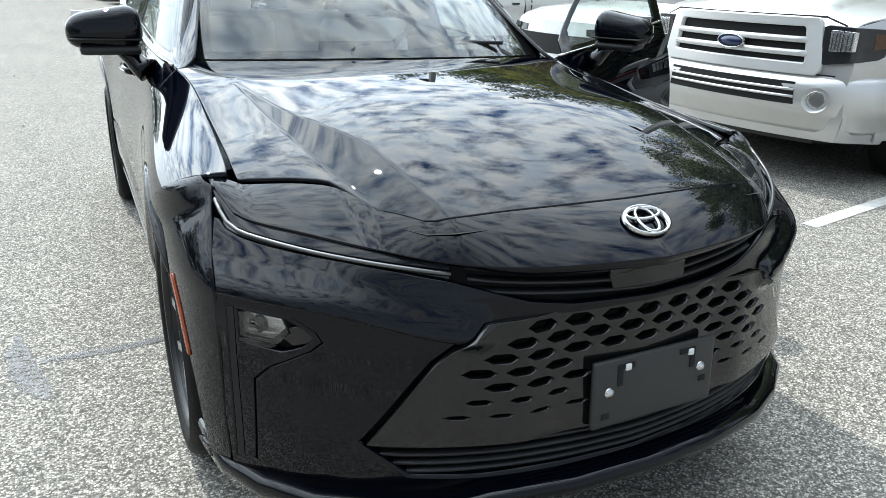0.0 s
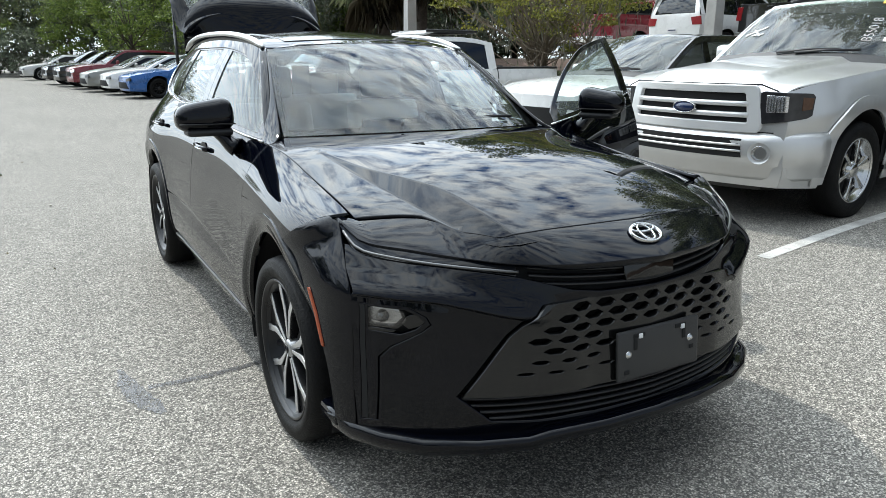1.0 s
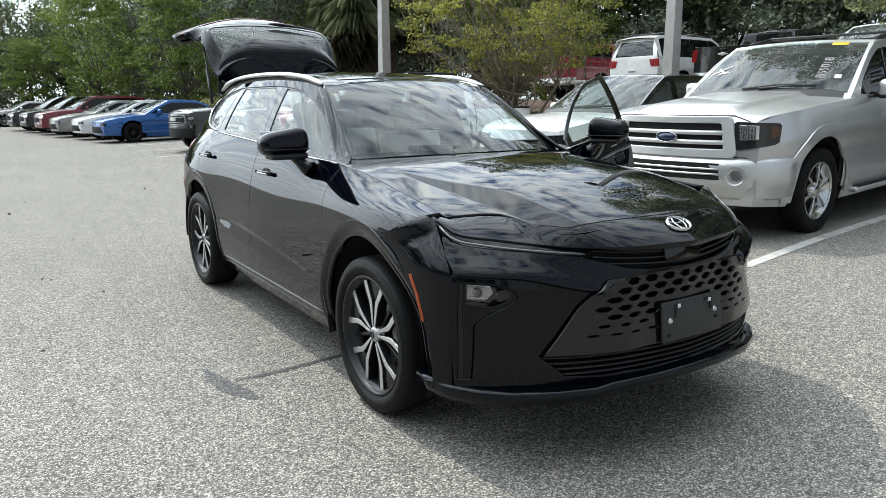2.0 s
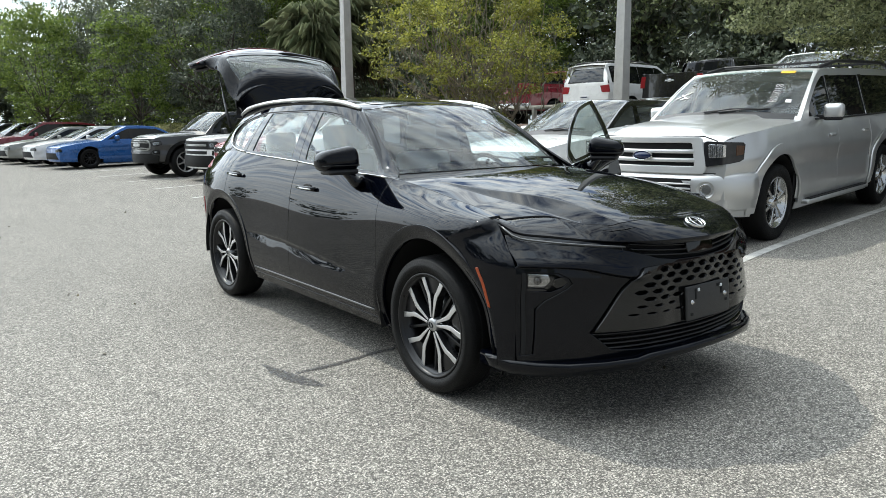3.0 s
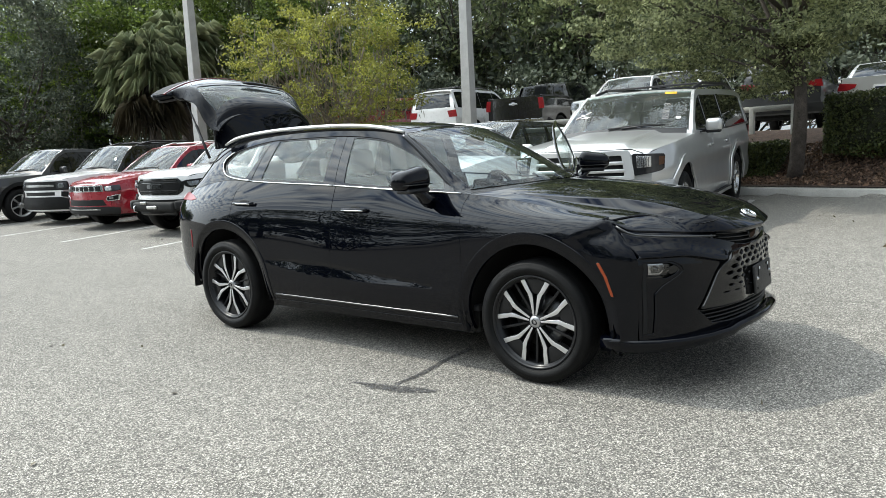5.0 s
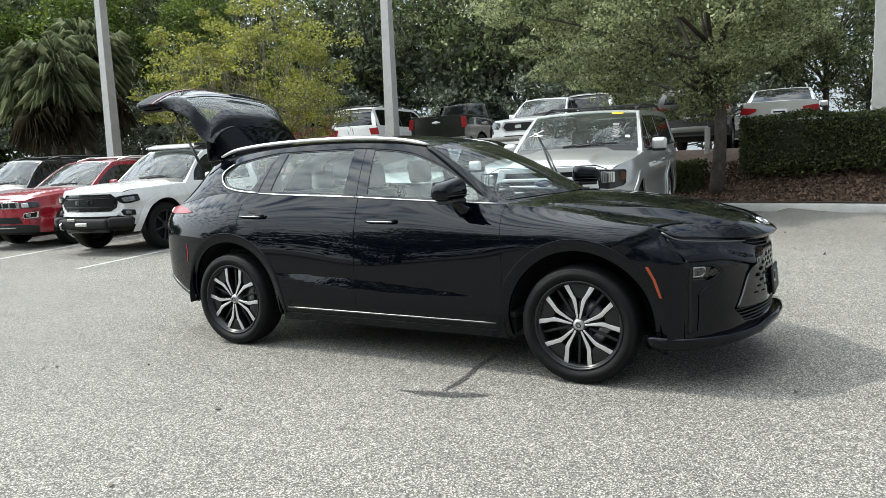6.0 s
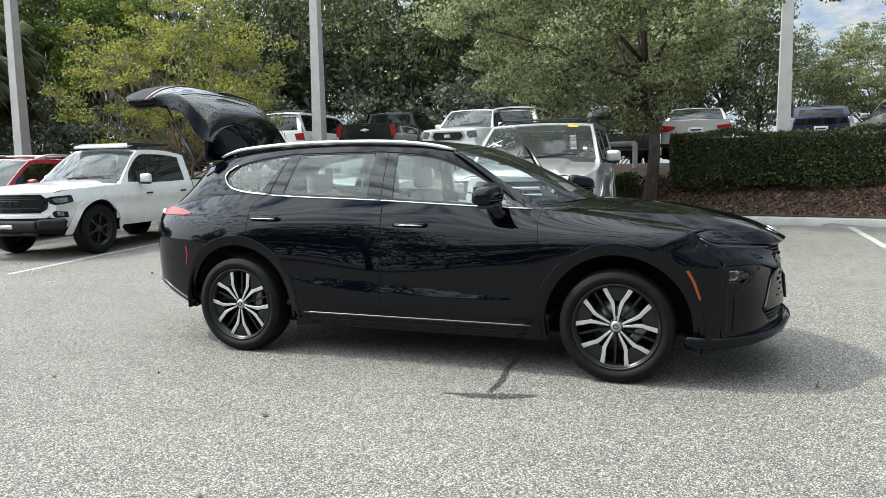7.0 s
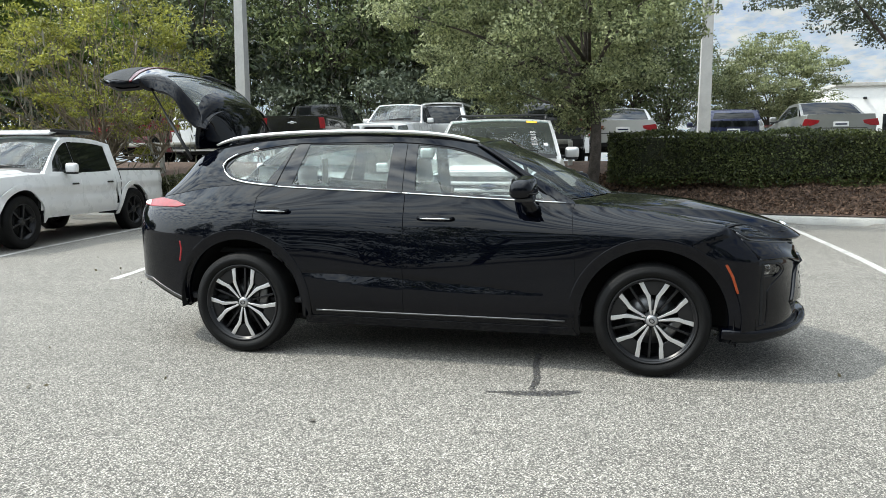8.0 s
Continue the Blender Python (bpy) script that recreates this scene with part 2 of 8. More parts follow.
M_AMBERDIM = material("unlit_amber_lens", (0.085, 0.040, 0.022), rough=0.15, var=0.2, scale=30)
M_AMBER = material("amber_reflector", (0.27, 0.042, 0.007), rough=0.25, coat=0.25, var=0.2, scale=40)
M_SEAT = material("pale_grey_leather", (0.66, 0.65, 0.63), rough=0.5, var=0.1, scale=6, bump=0.15, bump_scale=150)
M_DASH = material("dark_cabin_plastic", (0.03, 0.03, 0.032), rough=0.6, var=0.2, bump=0.2, bump_scale=300)
M_LAMPIN = material("lamp_reflector", (0.7, 0.7, 0.7), rough=0.18, metal=0.8, var=0.2, scale=25)
M_WHITEPLASTIC = material("white_plastic", (0.7, 0.7, 0.7), rough=0.4, var=0.08)
M_LINE = material("worn_white_road_paint", (0.56, 0.55, 0.52), rough=0.85, color2=(0.30, 0.29, 0.27), scale=7.0, fine=0.25, fine_scale=130, detail=8.0, bump=0.3, bump_scale=120)
M_CRACK = asphalt_material("oil_stained_asphalt", (0.40, 0.40, 0.42), True)
M_KERB = material("weathered_concrete", (0.34, 0.33, 0.30), rough=0.9, color2=(0.47, 0.46, 0.43), scale=2.5, fine=0.15, fine_scale=90, bump=0.3, bump_scale=70)
M_POLE = material("pale_concrete_pole", (0.40, 0.395, 0.38), rough=0.85, var=0.12, scale=3.0, fine=0.08, fine_scale=80, bump=0.2)
M_MULCH = material("pine_bark_mulch", (0.045, 0.026, 0.018), rough=0.95, color2=(0.10, 0.062, 0.042), scale=9, fine=0.5, fine_scale=60, bump=1.0, bump_scale=50)
M_CHIP = material("bark_chip", (0.125, 0.078, 0.052), rough=0.95, var=0.2, island=0.75)
M_BARK = material("grey_oak_bark", (0.05, 0.041, 0.034), rough=0.95, color2=(0.11, 0.092, 0.078), scale=9, fine=0.3, fine_scale=50, bump=0.9, bump_scale=30)
M_TWIG = material("pale_twig_bark", (0.13, 0.105, 0.075), rough=0.9, color2=(0.22, 0.18, 0.13), scale=7, bump=0.4)

# ---- builders ----
from mathutils.geometry import delaunay_2d_cdt


def natural(keys):
    """A smooth curve through (t, value) keys: a natural cubic spline, straight beyond its ends."""
    t = np.array([k[0] for k in keys], float)
    v = np.array([k[1] for k in keys], float)
    n = len(t)
    h = np.diff(t)
    a = np.eye(n)
    r = np.zeros(n)
    for i in range(1, n - 1):
        a[i, i - 1], a[i, i], a[i, i + 1] = h[i - 1], 2 * (h[i - 1] + h[i]), h[i]
        r[i] = 6 * ((v[i + 1] - v[i]) / h[i] - (v[i] - v[i - 1]) / h[i - 1])
    m = np.linalg.solve(a, r)

    def at(x):
        x = np.asarray(x, float)
        i = np.clip(np.searchsorted(t, x) - 1, 0, n - 2)
        d0, d1, hh = x - t[i], t[i + 1] - x, h[i]
        inner = (m[i] * d1 ** 3 + m[i + 1] * d0 ** 3) / (6 * hh) + (v[i] / hh - m[i] * hh / 6) * d1 + (v[i + 1] / hh - m[i + 1] * hh / 6) * d0
        s0 = (v[1] - v[0]) / h[0] - h[0] * (2 * m[0] + m[1]) / 6
        s1 = (v[-1] - v[-2]) / h[-1] + h[-1] * (m[-2] + 2 * m[-1]) / 6
        return np.where(x < t[0], v[0] + s0 * (x - t[0]), np.where(x > t[-1], v[-1] + s1 * (x - t[-1]), inner))

    return at


def pchip(keys):
    """A curve through (t, value) keys that never overshoots them."""
    t = np.array([k[0] for k in keys], float)
    v = np.array([k[1] for k in keys], float)
    h = np.diff(t)
    d = np.diff(v) / h
    m = np.zeros(len(t))
    m[0], m[-1] = d[0], d[-1]
    for i in range(1, len(t) - 1):
        if d[i - 1] * d[i] > 0:
            w1, w2 = 2 * h[i] + h[i - 1], h[i] + 2 * h[i - 1]
            m[i] = (w1 + w2) / (w1 / d[i - 1] + w2 / d[i])

    def at(x):
        x = np.asarray(x, float)
        xc = np.clip(x, t[0], t[-1])
        i = np.clip(np.searchsorted(t, xc) - 1, 0, len(t) - 2)
        s = (xc - t[i]) / h[i]
        y = (2 * s ** 3 - 3 * s ** 2 + 1) * v[i] + (s ** 3 - 2 * s ** 2 + s) * h[i] * m[i] + (-2 * s ** 3 + 3 * s ** 2) * v[i + 1] + (s ** 3 - s ** 2) * h[i] * m[i + 1]
        return y + np.where(x < t[0], (x - t[0]) * m[0], 0) + np.where(x > t[-1], (x - t[-1]) * m[-1], 0)

    return at


def smooth(x, a, b):
    s = np.clip((np.asarray(x, float) - a) / (b - a), 0, 1)
    return s * s * (3 - 2 * s)


def inside(poly, p):
    q = np.asarray(poly, float)
    a, b = q, np.roll(q, -1, 0)
    x, y = p[:, 0:1], p[:, 1:2]
    cross = (a[:, 1] > y) != (b[:, 1] > y)
    with np.errstate(divide="ignore", invalid="ignore"):
        xi = a[:, 0] + (y - a[:, 1]) * (b[:, 0] - a[:, 0]) / (b[:, 1] - a[:, 1])
    return (np.sum(cross & (x < xi), 1) % 2) == 1


def resample(poly, step):
    out = []
    for i, a in enumerate(poly):
        b = poly[(i + 1) % len(poly)]
        n = max(1, int(math.ceil(math.dist(a, b) / step)))
        out += [(a[0] + (b[0] - a[0]) * k / n, a[1] + (b[1] - a[1]) * k / n) for k in range(n)]
    return out


def arc(cx, cy, r, a0, a1, n):
    return [(cx + r * math.cos(radians(a0 + (a1 - a0) * i / n)), cy + r * math.sin(radians(a0 + (a1 - a0) * i / n))) for i in range(n + 1)]


def mesh_of(name, verts, faces, normals=None):
    me = bpy.data.meshes.new(name)
    me.from_pydata([tuple(map(float, v)) for v in verts], [], [tuple(map(int, f)) for f in faces])
    me.polygons.foreach_set("use_smooth", [True] * len(me.polygons))
    if normals is not None:
        me.normals_split_custom_set_from_vertices([tuple(map(float, v)) for v in normals])
    return me


def part(name, shape, mat, parent=None, label="", flat=False):
    """Links a mesh or a bmesh as ONE mesh object under a thing or a part."""
    if isinstance(shape, bmesh.types.BMesh):
        me = bpy.data.meshes.new(name)
        shape.normal_update()
        for f in shape.faces:
            f.smooth = not flat
        shape.to_mesh(me)
        shape.free()
    else:
        me = shape
    if mat is not None and not me.materials:
        me.materials.append(mat)
    ob = new(name, me)
    if parent is not None:
        ob.parent = parent
    if label:
        tagged(ob, label)
    return ob


def inset(poly, d):
    """A closed outline drawn in by d on all sides."""
    p = np.array(resample(poly, 0.01))
    t = np.roll(p, -1, 0) - np.roll(p, 1, 0)
    t /= np.maximum(np.linalg.norm(t, axis=1, keepdims=True), 1e-9)
    area = np.sum(p[:, 0] * np.roll(p[:, 1], -1) - p[:, 1] * np.roll(p[:, 0], -1))
    n = np.stack([-t[:, 1], t[:, 0]], 1) * (1 if area > 0 else -1)
    return [tuple(q) for q in p + n * d]


def panel_mesh(name, poly, surf, holes=(), step=0.035, lip=0.012, rnd=0.003, centre=(0, 1.4, 0.6), mirror=False, sign=0, creases=()):
    """A skin cut from the surface surf(u, v) along an outline with holes, its edges rounded and turned in by lip; creases are lines that the mesh follows."""
    loops = [resample(poly, step)] + [resample(h, step) for h in holes]
    pts, edges = [], []
    for lp in loops:
        k = len(pts)
        pts += lp
        edges += [(k + i, k + (i + 1) % len(lp)) for i in range(len(lp))]
    for line in creases:
        d = [line[i] for i in range(len(line))]
        k = len(pts)
        pts += d
        edges += [(k + i, k + i + 1) for i in range(len(d) - 1)]
    b = np.array(pts)
    lo, hi = b.min(0), b.max(0)
    gx = np.arange(lo[0] + step * 0.5, hi[0], step)
    gy = np.arange(lo[1] + step * 0.5, hi[1], step * 0.866)
    g = np.array([(x + (step * 0.5 if j % 2 else 0), y) for j, y in enumerate(gy) for x in gx])
    if len(g):
        keep = inside(poly, g)
        for h in holes:
            keep &= ~inside(h, g)
        g = g[keep]
        if len(g):
            near = np.array([np.min(np.sum((b - q) ** 2, 1)) for q in g])
            g = g[near > (0.45 * step) ** 2]
    pts += [tuple(q) for q in g]
    vs, _, fs, *_ = delaunay_2d_cdt([Vector(p) for p in pts], edges, [], 0, 1e-6)
    uv = np.array([(v.x, v.y) for v in vs])
    tri = np.array([f for f in fs if len(f) == 3])
    c = uv[tri].mean(1)
    keep = inside(poly, c)
    for h in holes:
        keep &= ~inside(h, c)
    tri = tri[keep]
    used = np.unique(tri)
    remap = -np.ones(len(uv), int)
    remap[used] = np.arange(len(used))
    uv, tri = uv[used], remap[tri]
    u, v, e = uv[:, 0], uv[:, 1], 2e-3
    p = np.stack(surf(u, v), 1)
    n = np.cross(np.stack(surf(u + e, v), 1) - np.stack(surf(u - e, v), 1), np.stack(surf(u, v + e), 1) - np.stack(surf(u, v - e), 1))
    n /= np.maximum(np.linalg.norm(n, axis=1, keepdims=True), 1e-12)
    s = sign or (1.0 if np.sum(n * (p - np.array(centre))) > 0 else -1.0)
    n *= s
    area = np.cross(uv[tri[:, 1]] - uv[tri[:, 0]], uv[tri[:, 2]] - uv[tri[:, 0]])
    tri = np.where((area * s > 0)[:, None], tri, tri[:, ::-1])
    faces = [tuple(t) for t in tri]
    verts, norms = [p], [n]
    if lip:
        count = {}
        for t in faces:
            for i in range(3):
                ed = (t[i], t[(i + 1) % 3])
                count[ed] = 1
        rim = [ed for ed in count if (ed[1], ed[0]) not in count]
        o = np.zeros_like(p)
        for a, bb in rim:
            d = np.cross(p[bb] - p[a], n[a] + n[bb])
            d /= max(np.linalg.norm(d), 1e-12)
            o[a] += d
            o[bb] += d
        ids = sorted({i for ed in rim for i in ed})
        m1 = {i: len(p) + k for k, i in enumerate(ids)}
        m2 = {i: len(p) + len(ids) + k for k, i in enumerate(ids)}
        oi = o[ids] / np.maximum(np.linalg.norm(o[ids], axis=1, keepdims=True), 1e-12)
        ni, pi = n[ids], p[ids]
        verts += [pi + oi * rnd * 0.7 - ni * rnd * 0.8, pi + oi * rnd * 0.8 - ni * lip]
        mid = (oi + ni * 0.7)
        norms += [mid / np.linalg.norm(mid, axis=1, keepdims=True), oi]
        for a, bb in rim:
            faces += [(bb, a, m1[a], m1[bb]), (m1[bb], m1[a], m2[a], m2[bb])]
    verts, norms = np.concatenate(verts), np.concatenate(norms)
    if mirror:
        verts, norms = verts * (-1, 1, 1), norms * (-1, 1, 1)
        faces = [f[::-1] for f in faces]
    return mesh_of(name, verts, faces, norms)


def grid_mesh(name, surf, us, vs, closed=False, lip=0.0):
    """A quad sheet over surf(u, v); closed joins the ends of u."""
    U, V = np.meshgrid(us, vs, indexing="ij")
    p = np.stack(surf(U.ravel(), V.ravel()), 1)
    a, b = len(us), len(vs)
    f = []
    for i in range(a if closed else a - 1):
        for j in range(b - 1):
            k = (i + 1) % a
            f.append((i * b + j, k * b + j, k * b + j + 1, i * b + j + 1))
    return mesh_of(name, p, f)


def sweep(name, path, prof, up=(0, 0, 1), caps=True, closed=False):
    """A profile [(side, up)] carried along a 3D path; profs may be one list for all or one per point."""
    path = [Vector(q) for q in path]
    n, m = len(path), len(prof[0]) if isinstance(prof[0][0], (tuple, list)) else len(prof)
    rows = []
    for i, q in enumerate(path):
        a = path[(i - 1) % n] if closed or i else path[0]
        b = path[(i + 1) % n] if closed or i < n - 1 else path[-1]
        d = (b - a).normalized()
        s = d.cross(Vector(up)).normalized()
        w = s.cross(d).normalized()
        pr = prof[i] if isinstance(prof[0][0], (tuple, list)) else prof
        rows.append([q + s * x + w * y for x, y in pr])
    verts = [v for r in rows for v in r]
    faces = []
    for i in range(n if closed else n - 1):
        k = (i + 1) % n
        faces += [(i * m + j, i * m + (j + 1) % m, k * m + (j + 1) % m, k * m + j) for j in range(m)]
    if caps and not closed:
        faces += [tuple(range(m))[::-1], tuple((n - 1) * m + j for j in range(m))]
    return mesh_of(name, verts, faces)


def ring(r, n=8, sx=1.0, sy=1.0):
    return [(r * sx * math.cos(2 * math.pi * i / n), r * sy * math.sin(2 * math.pi * i / n)) for i in range(n)]


def tube(name, path, r, n=8):
    if isinstance(r, (int, float)):
        r = [r] * len(path)
    up = (0, 0, 1) if abs((Vector(path[-1]) - Vector(path[0])).normalized().z) < 0.9 else (0.3, 1, 0)
    return sweep(name, path, [ring(k, n) for k in r], up)


def lathe(name, prof, n=48, axis="x"):
    """A profile [(along, radius)] turned round an axis."""
    vs, fs, m = [], [], len(prof)
    for i in range(n):
        a = 2 * math.pi * i / n
        c, s = math.cos(a), math.sin(a)
        for t, r in prof:
            vs.append({"x": (t, r * c, r * s), "y": (r * s, t, r * c), "z": (r * c, r * s, t)}[axis])
    for i in range(n):
        k = (i + 1) % n
        fs += [(i * m + j, k * m + j, k * m + j + 1, i * m + j + 1) for j in range(m - 1)]
    return mesh_of(name, vs, fs)


def prism(poly, z0, z1, bevel=0.0, basis=None):
    """A solid with the outline poly (x, y) from z0 to z1; basis turns it."""
    bm = bmesh.new()
    f = bm.faces.new([bm.verts.new((x, y, z0)) for x, y in poly])
    if f.normal.z > 0 or f.calc_area() and sum((poly[i][0] * poly[(i + 1) % len(poly)][1] - poly[(i + 1) % len(poly)][0] * poly[i][1]) for i in range(len(poly))) > 0:
        f.normal_flip()
    r = bmesh.ops.extrude_face_region(bm, geom=[f])
    bmesh.ops.translate(bm, verts=[v for v in r["geom"] if isinstance(v, bmesh.types.BMVert)], vec=(0, 0, z1 - z0))
    bmesh.ops.recalc_face_normals(bm, faces=bm.faces[:])
    if bevel:
        bmesh.ops.bevel(bm, geom=bm.edges[:], offset=bevel, segments=2, affect="EDGES", profile=0.6, clamp_overlap=True)
    if basis is not None:
        bm.transform(basis)
    return bm


def rbox(sx, sy, sz, bevel=0.01, at=(0, 0, 0), basis=None, segs=2):
    """A box with rounded edges, its middle at a place."""
    bm = bmesh.new()
    bmesh.ops.create_cube(bm, size=1.0)
    bm.transform(Matrix.Diagonal((sx, sy, sz, 1)))
    if bevel:
        bmesh.ops.bevel(bm, geom=bm.edges[:], offset=min(bevel, 0.49 * min(sx, sy, sz)), segments=segs, affect="EDGES", profile=0.6)
    if basis is not None:
        bm.transform(basis)
    bm.transform(Matrix.Translation(at))
    return bm


def bm_join(*shapes):
    out = bmesh.new()
    for s in shapes:
        me = bpy.data.meshes.new("t")
        if isinstance(s, bmesh.types.BMesh):
            s.to_mesh(me)
            s.free()
        else:
            me = s
        out.from_mesh(me)
        bpy.data.meshes.remove(me)
    return out


def empty(name, m=None):
    e = new(name)
    e.empty_display_size = 0.2
    if m is not None:
        e.matrix_world = m
    return e

# ---- ground ----
_rise = pchip([(-50, 0.0), (0.6, 0.0), (1.6, 0.03), (4.0, 0.17), (7.6, 0.28), (9.5, 0.33), (60, 0.33)])


def kerb_x(y):
    return 8.47 + 0.15 * np.clip(y, -14, 3.0) + 0.02 * np.clip(np.asarray(y, float) - 3.0, 0, 30)


def ground_z(x, y):
    """The lot is level under the car, rises to the kerb and, over a bank, to the upper lot."""
    x, y = np.asarray(x, float), np.asarray(y, float)
    lot = _rise(x) * (1 - 0.65 * smooth(y, 3.0, 8.0)) * (1 - smooth(np.abs(y), 30, 60))
    k = kerb_x(y)
    bank = 1.40 * (1 - smooth(y, 24.0, 36.0)) * (1 - smooth(-y, 22.0, 34.0))
    up = 0.13 + (bank - 0.13 - lot) * smooth(x, k + 0.3, k + 4.2)
    return lot + np.where(x > k + 0.12, np.maximum(up, 0.0), 0.0)


def steps_of(fine0, fine1, d, far, grow=1.35):
    a = list(np.arange(fine0, fine1 + 1e-6, d))
    s, x = d, fine1
    while x < far:
        s *= grow
        x += s
        a.append(x)
    s, x = d, fine0
    while x > -far:
        s *= grow
        x -= s
        a.insert(0, x)
    return a


gx, gy = steps_of(-3.0, 16.0, 0.25, 900), steps_of(-8.0, 20.0, 0.35, 900)
ground = part("ground", grid_mesh("ground", lambda u, v: (u, v, ground_z(u, v)), gx, gy), M_ASPHALT)
tagged(ground, "worn grey chip-seal asphalt of a sunlit car park", "ground", kind="structure")


def draped(name, path, width, mat, lift=0.004, step=0.25):
    """A strip painted along a path on the ground."""
    pts = []
    for a, b in zip(path[:-1], path[1:]):
        n = max(1, int(math.dist(a, b) / step))
        pts += [(a[0] + (b[0] - a[0]) * i / n, a[1] + (b[1] - a[1]) * i / n) for i in range(n)]
    pts.append(path[-1])
    vs, fs = [], []
    for i, q in enumerate(pts):
        a, b = Vector(pts[max(0, i - 1)]), Vector(pts[min(len(pts) - 1, i + 1)])
        d = (b - a).normalized()
        w = width if isinstance(width, (int, float)) else width[min(i, len(width) - 1)]
        for s in (-1, 1):
            x, y = q[0] - s * d.y * w / 2, q[1] + s * d.x * w / 2
            vs.append((x, y, float(ground_z(x, y)) + lift))
    fs = [(2 * i, 2 * i + 1, 2 * i + 3, 2 * i + 2) for i in range(len(pts) - 1)]
    fs = [f[::-1] for f in fs]
    return part(name, mesh_of(name, vs, fs), mat)


for i, (y0, slope) in enumerate([(-2.85, 0.02), (0.32, 0.085), (2.95, 0.09), (5.75, 0.10), (8.45, 0.12), (11.15, 0.14), (13.85, 0.14), (16.55, 0.14), (19.25, 0.14), (21.95, 0.14), (24.65, 0.14), (27.35, 0.14), (30.05, 0.14), (-5.6, 0.0)]):
    x0 = 1.65 if y0 > 0.4 else 2.75
    ln = draped("parking_line", [(x0, y0 + slope * x0), (8.0 if y0 < 3 else 7.6, y0 + slope * 7.9)], 0.10, M_LINE)
    tagged(ln, "worn white painted parking bay line on the asphalt", "parking line", "parking bay lines", "structure")

# ---- the black estate car ----
# Its front axle stands over the origin, its nose points to -y; widths are half-widths.
FZ, RZ, AXLE = 0.365, 0.365, 2.85
ARCH = 0.535

SIDE_H = [natural(k) for k in (
    [(-0.6, .84), (0, .865), (0.6, .862), (1.6, .862), (2.4, .865), (3.0, .862), (3.3, .80), (3.6, .715), (3.9, .57), (4.2, .34), (4.6, 0)],
    [(-0.6, .90), (0, .925), (0.6, .915), (1.6, .912), (2.4, .920), (3.0, .920), (3.3, .87), (3.6, .785), (3.9, .63), (4.2, .37), (4.6, 0)],
    [(-0.6, .90), (0, .945), (0.6, .922), (1.6, .918), (2.4, .928), (3.0, .940), (3.3, .89), (3.6, .81), (3.9, .65), (4.2, .38), (4.6, 0)],
    [(-0.6, .93), (-.22, .962), (0, .953), (0.6, .914), (1.6, .903), (2.4, .918), (3.0, .938), (3.3, .90), (3.6, .82), (3.9, .66), (4.2, .385), (4.6, 0)],
    [(-0.6, .91), (-.22, .930), (0, .922), (0.6, .882), (1.6, .869), (2.4, .884), (3.0, .900), (3.3, .865), (3.6, .79), (3.9, .64), (4.2, .37), (4.6, 0)],
    [(-0.6, .800), (-.41, .787), (-.2, .778), (.05, .771), (.34, .770), (0.7, .800), (1.6, .805), (2.4, .797), (2.9, .775), (3.3, .735), (3.6, .69), (3.9, .56), (4.2, .33), (4.6, 0)])]
SIDE_Z = [natural(k) for k in (
    [(-0.6, .235), (4.6, .235)],
    [(-0.6, .40), (4.6, .40)],
    [(-0.6, .585), (4.6, .585)],
    [(-0.6, .785), (1.6, .79), (3.0, .80), (4.6, .80)],
    [(-0.6, .93), (0, .955), (0.6, .965), (1.6, .985), (2.8, 1.01), (3.4, .99), (4.6, .95)],
    [(-0.6, .96), (-.41, .982), (-.2, 1.006), (.05, 1.040), (.34, 1.082), (.6, 1.105), (.93, 1.122), (1.7, 1.162), (2.6, 1.203), (3.0, 1.205), (3.4, 1.15), (3.7, 1.10), (4.6, 1.06)])]
_wrap = natural([(-1, -1), (0, 0), (2, 2), (3.2, 3.2), (3.5, 3.49), (3.8, 3.755), (4.1, 3.92), (4.6, 4.02)])


def _section_matrix():
    n = 6
    a, r = np.eye(n), np.zeros((n, n))
    h = 0.2
    for i in range(1, n - 1):
        a[i, i - 1], a[i, i], a[i, i + 1] = h, 4 * h, h
        r[i, i - 1], r[i, i], r[i, i + 1] = 6 / h, -12 / h, 6 / h
    return np.linalg.solve(a, r)


_MM = _section_matrix()


def _across(vals, s):
    """vals: six values per point; s in 0..1."""
    m = vals @ _MM.T
    i = np.clip((s * 5).astype(int), 0, 4)
    k = np.arange(len(s))
    h = 0.2
    d0, d1 = s - i * h, (i + 1) * h - s
    return (m[k, i] * d1 ** 3 + m[k, i + 1] * d0 ** 3) / (6 * h) + (vals[k, i] / h - m[k, i] * h / 6) * d1 + (vals[k, i + 1] / h - m[k, i + 1] * h / 6) * d0


def scallop(u, z):
    """The long blade-shaped hollow low on the doors."""
    mid = 0.560 - 0.050 * (1.6 - u)
    half = 0.058 * np.clip((u - 0.55) / 1.2, 0, 1) ** 0.7 * np.clip((2.45 - u) / 0.6, 0, 1) ** 0.7 + 1e-4
    t = np.clip((z - mid + half) / (2 * half), 0, 1)
    # it sinks sharply at its upper edge and returns gently to the lower one
    dip = np.where(t < .68, t / .68, smooth(1 - t, 0, .32))
    return 0.0125 * dip * smooth(half, 0.004, 0.045)


def side(u, s):
    u, s = np.asarray(u, float), np.asarray(s, float)
    hv = np.stack([f(u) for f in SIDE_H], 1)
    zv = np.stack([f(u) for f in SIDE_Z], 1)
    z = _across(zv, s)
    h = _across(hv, s) - scallop(u, z)
    return -h, _wrap(u), z


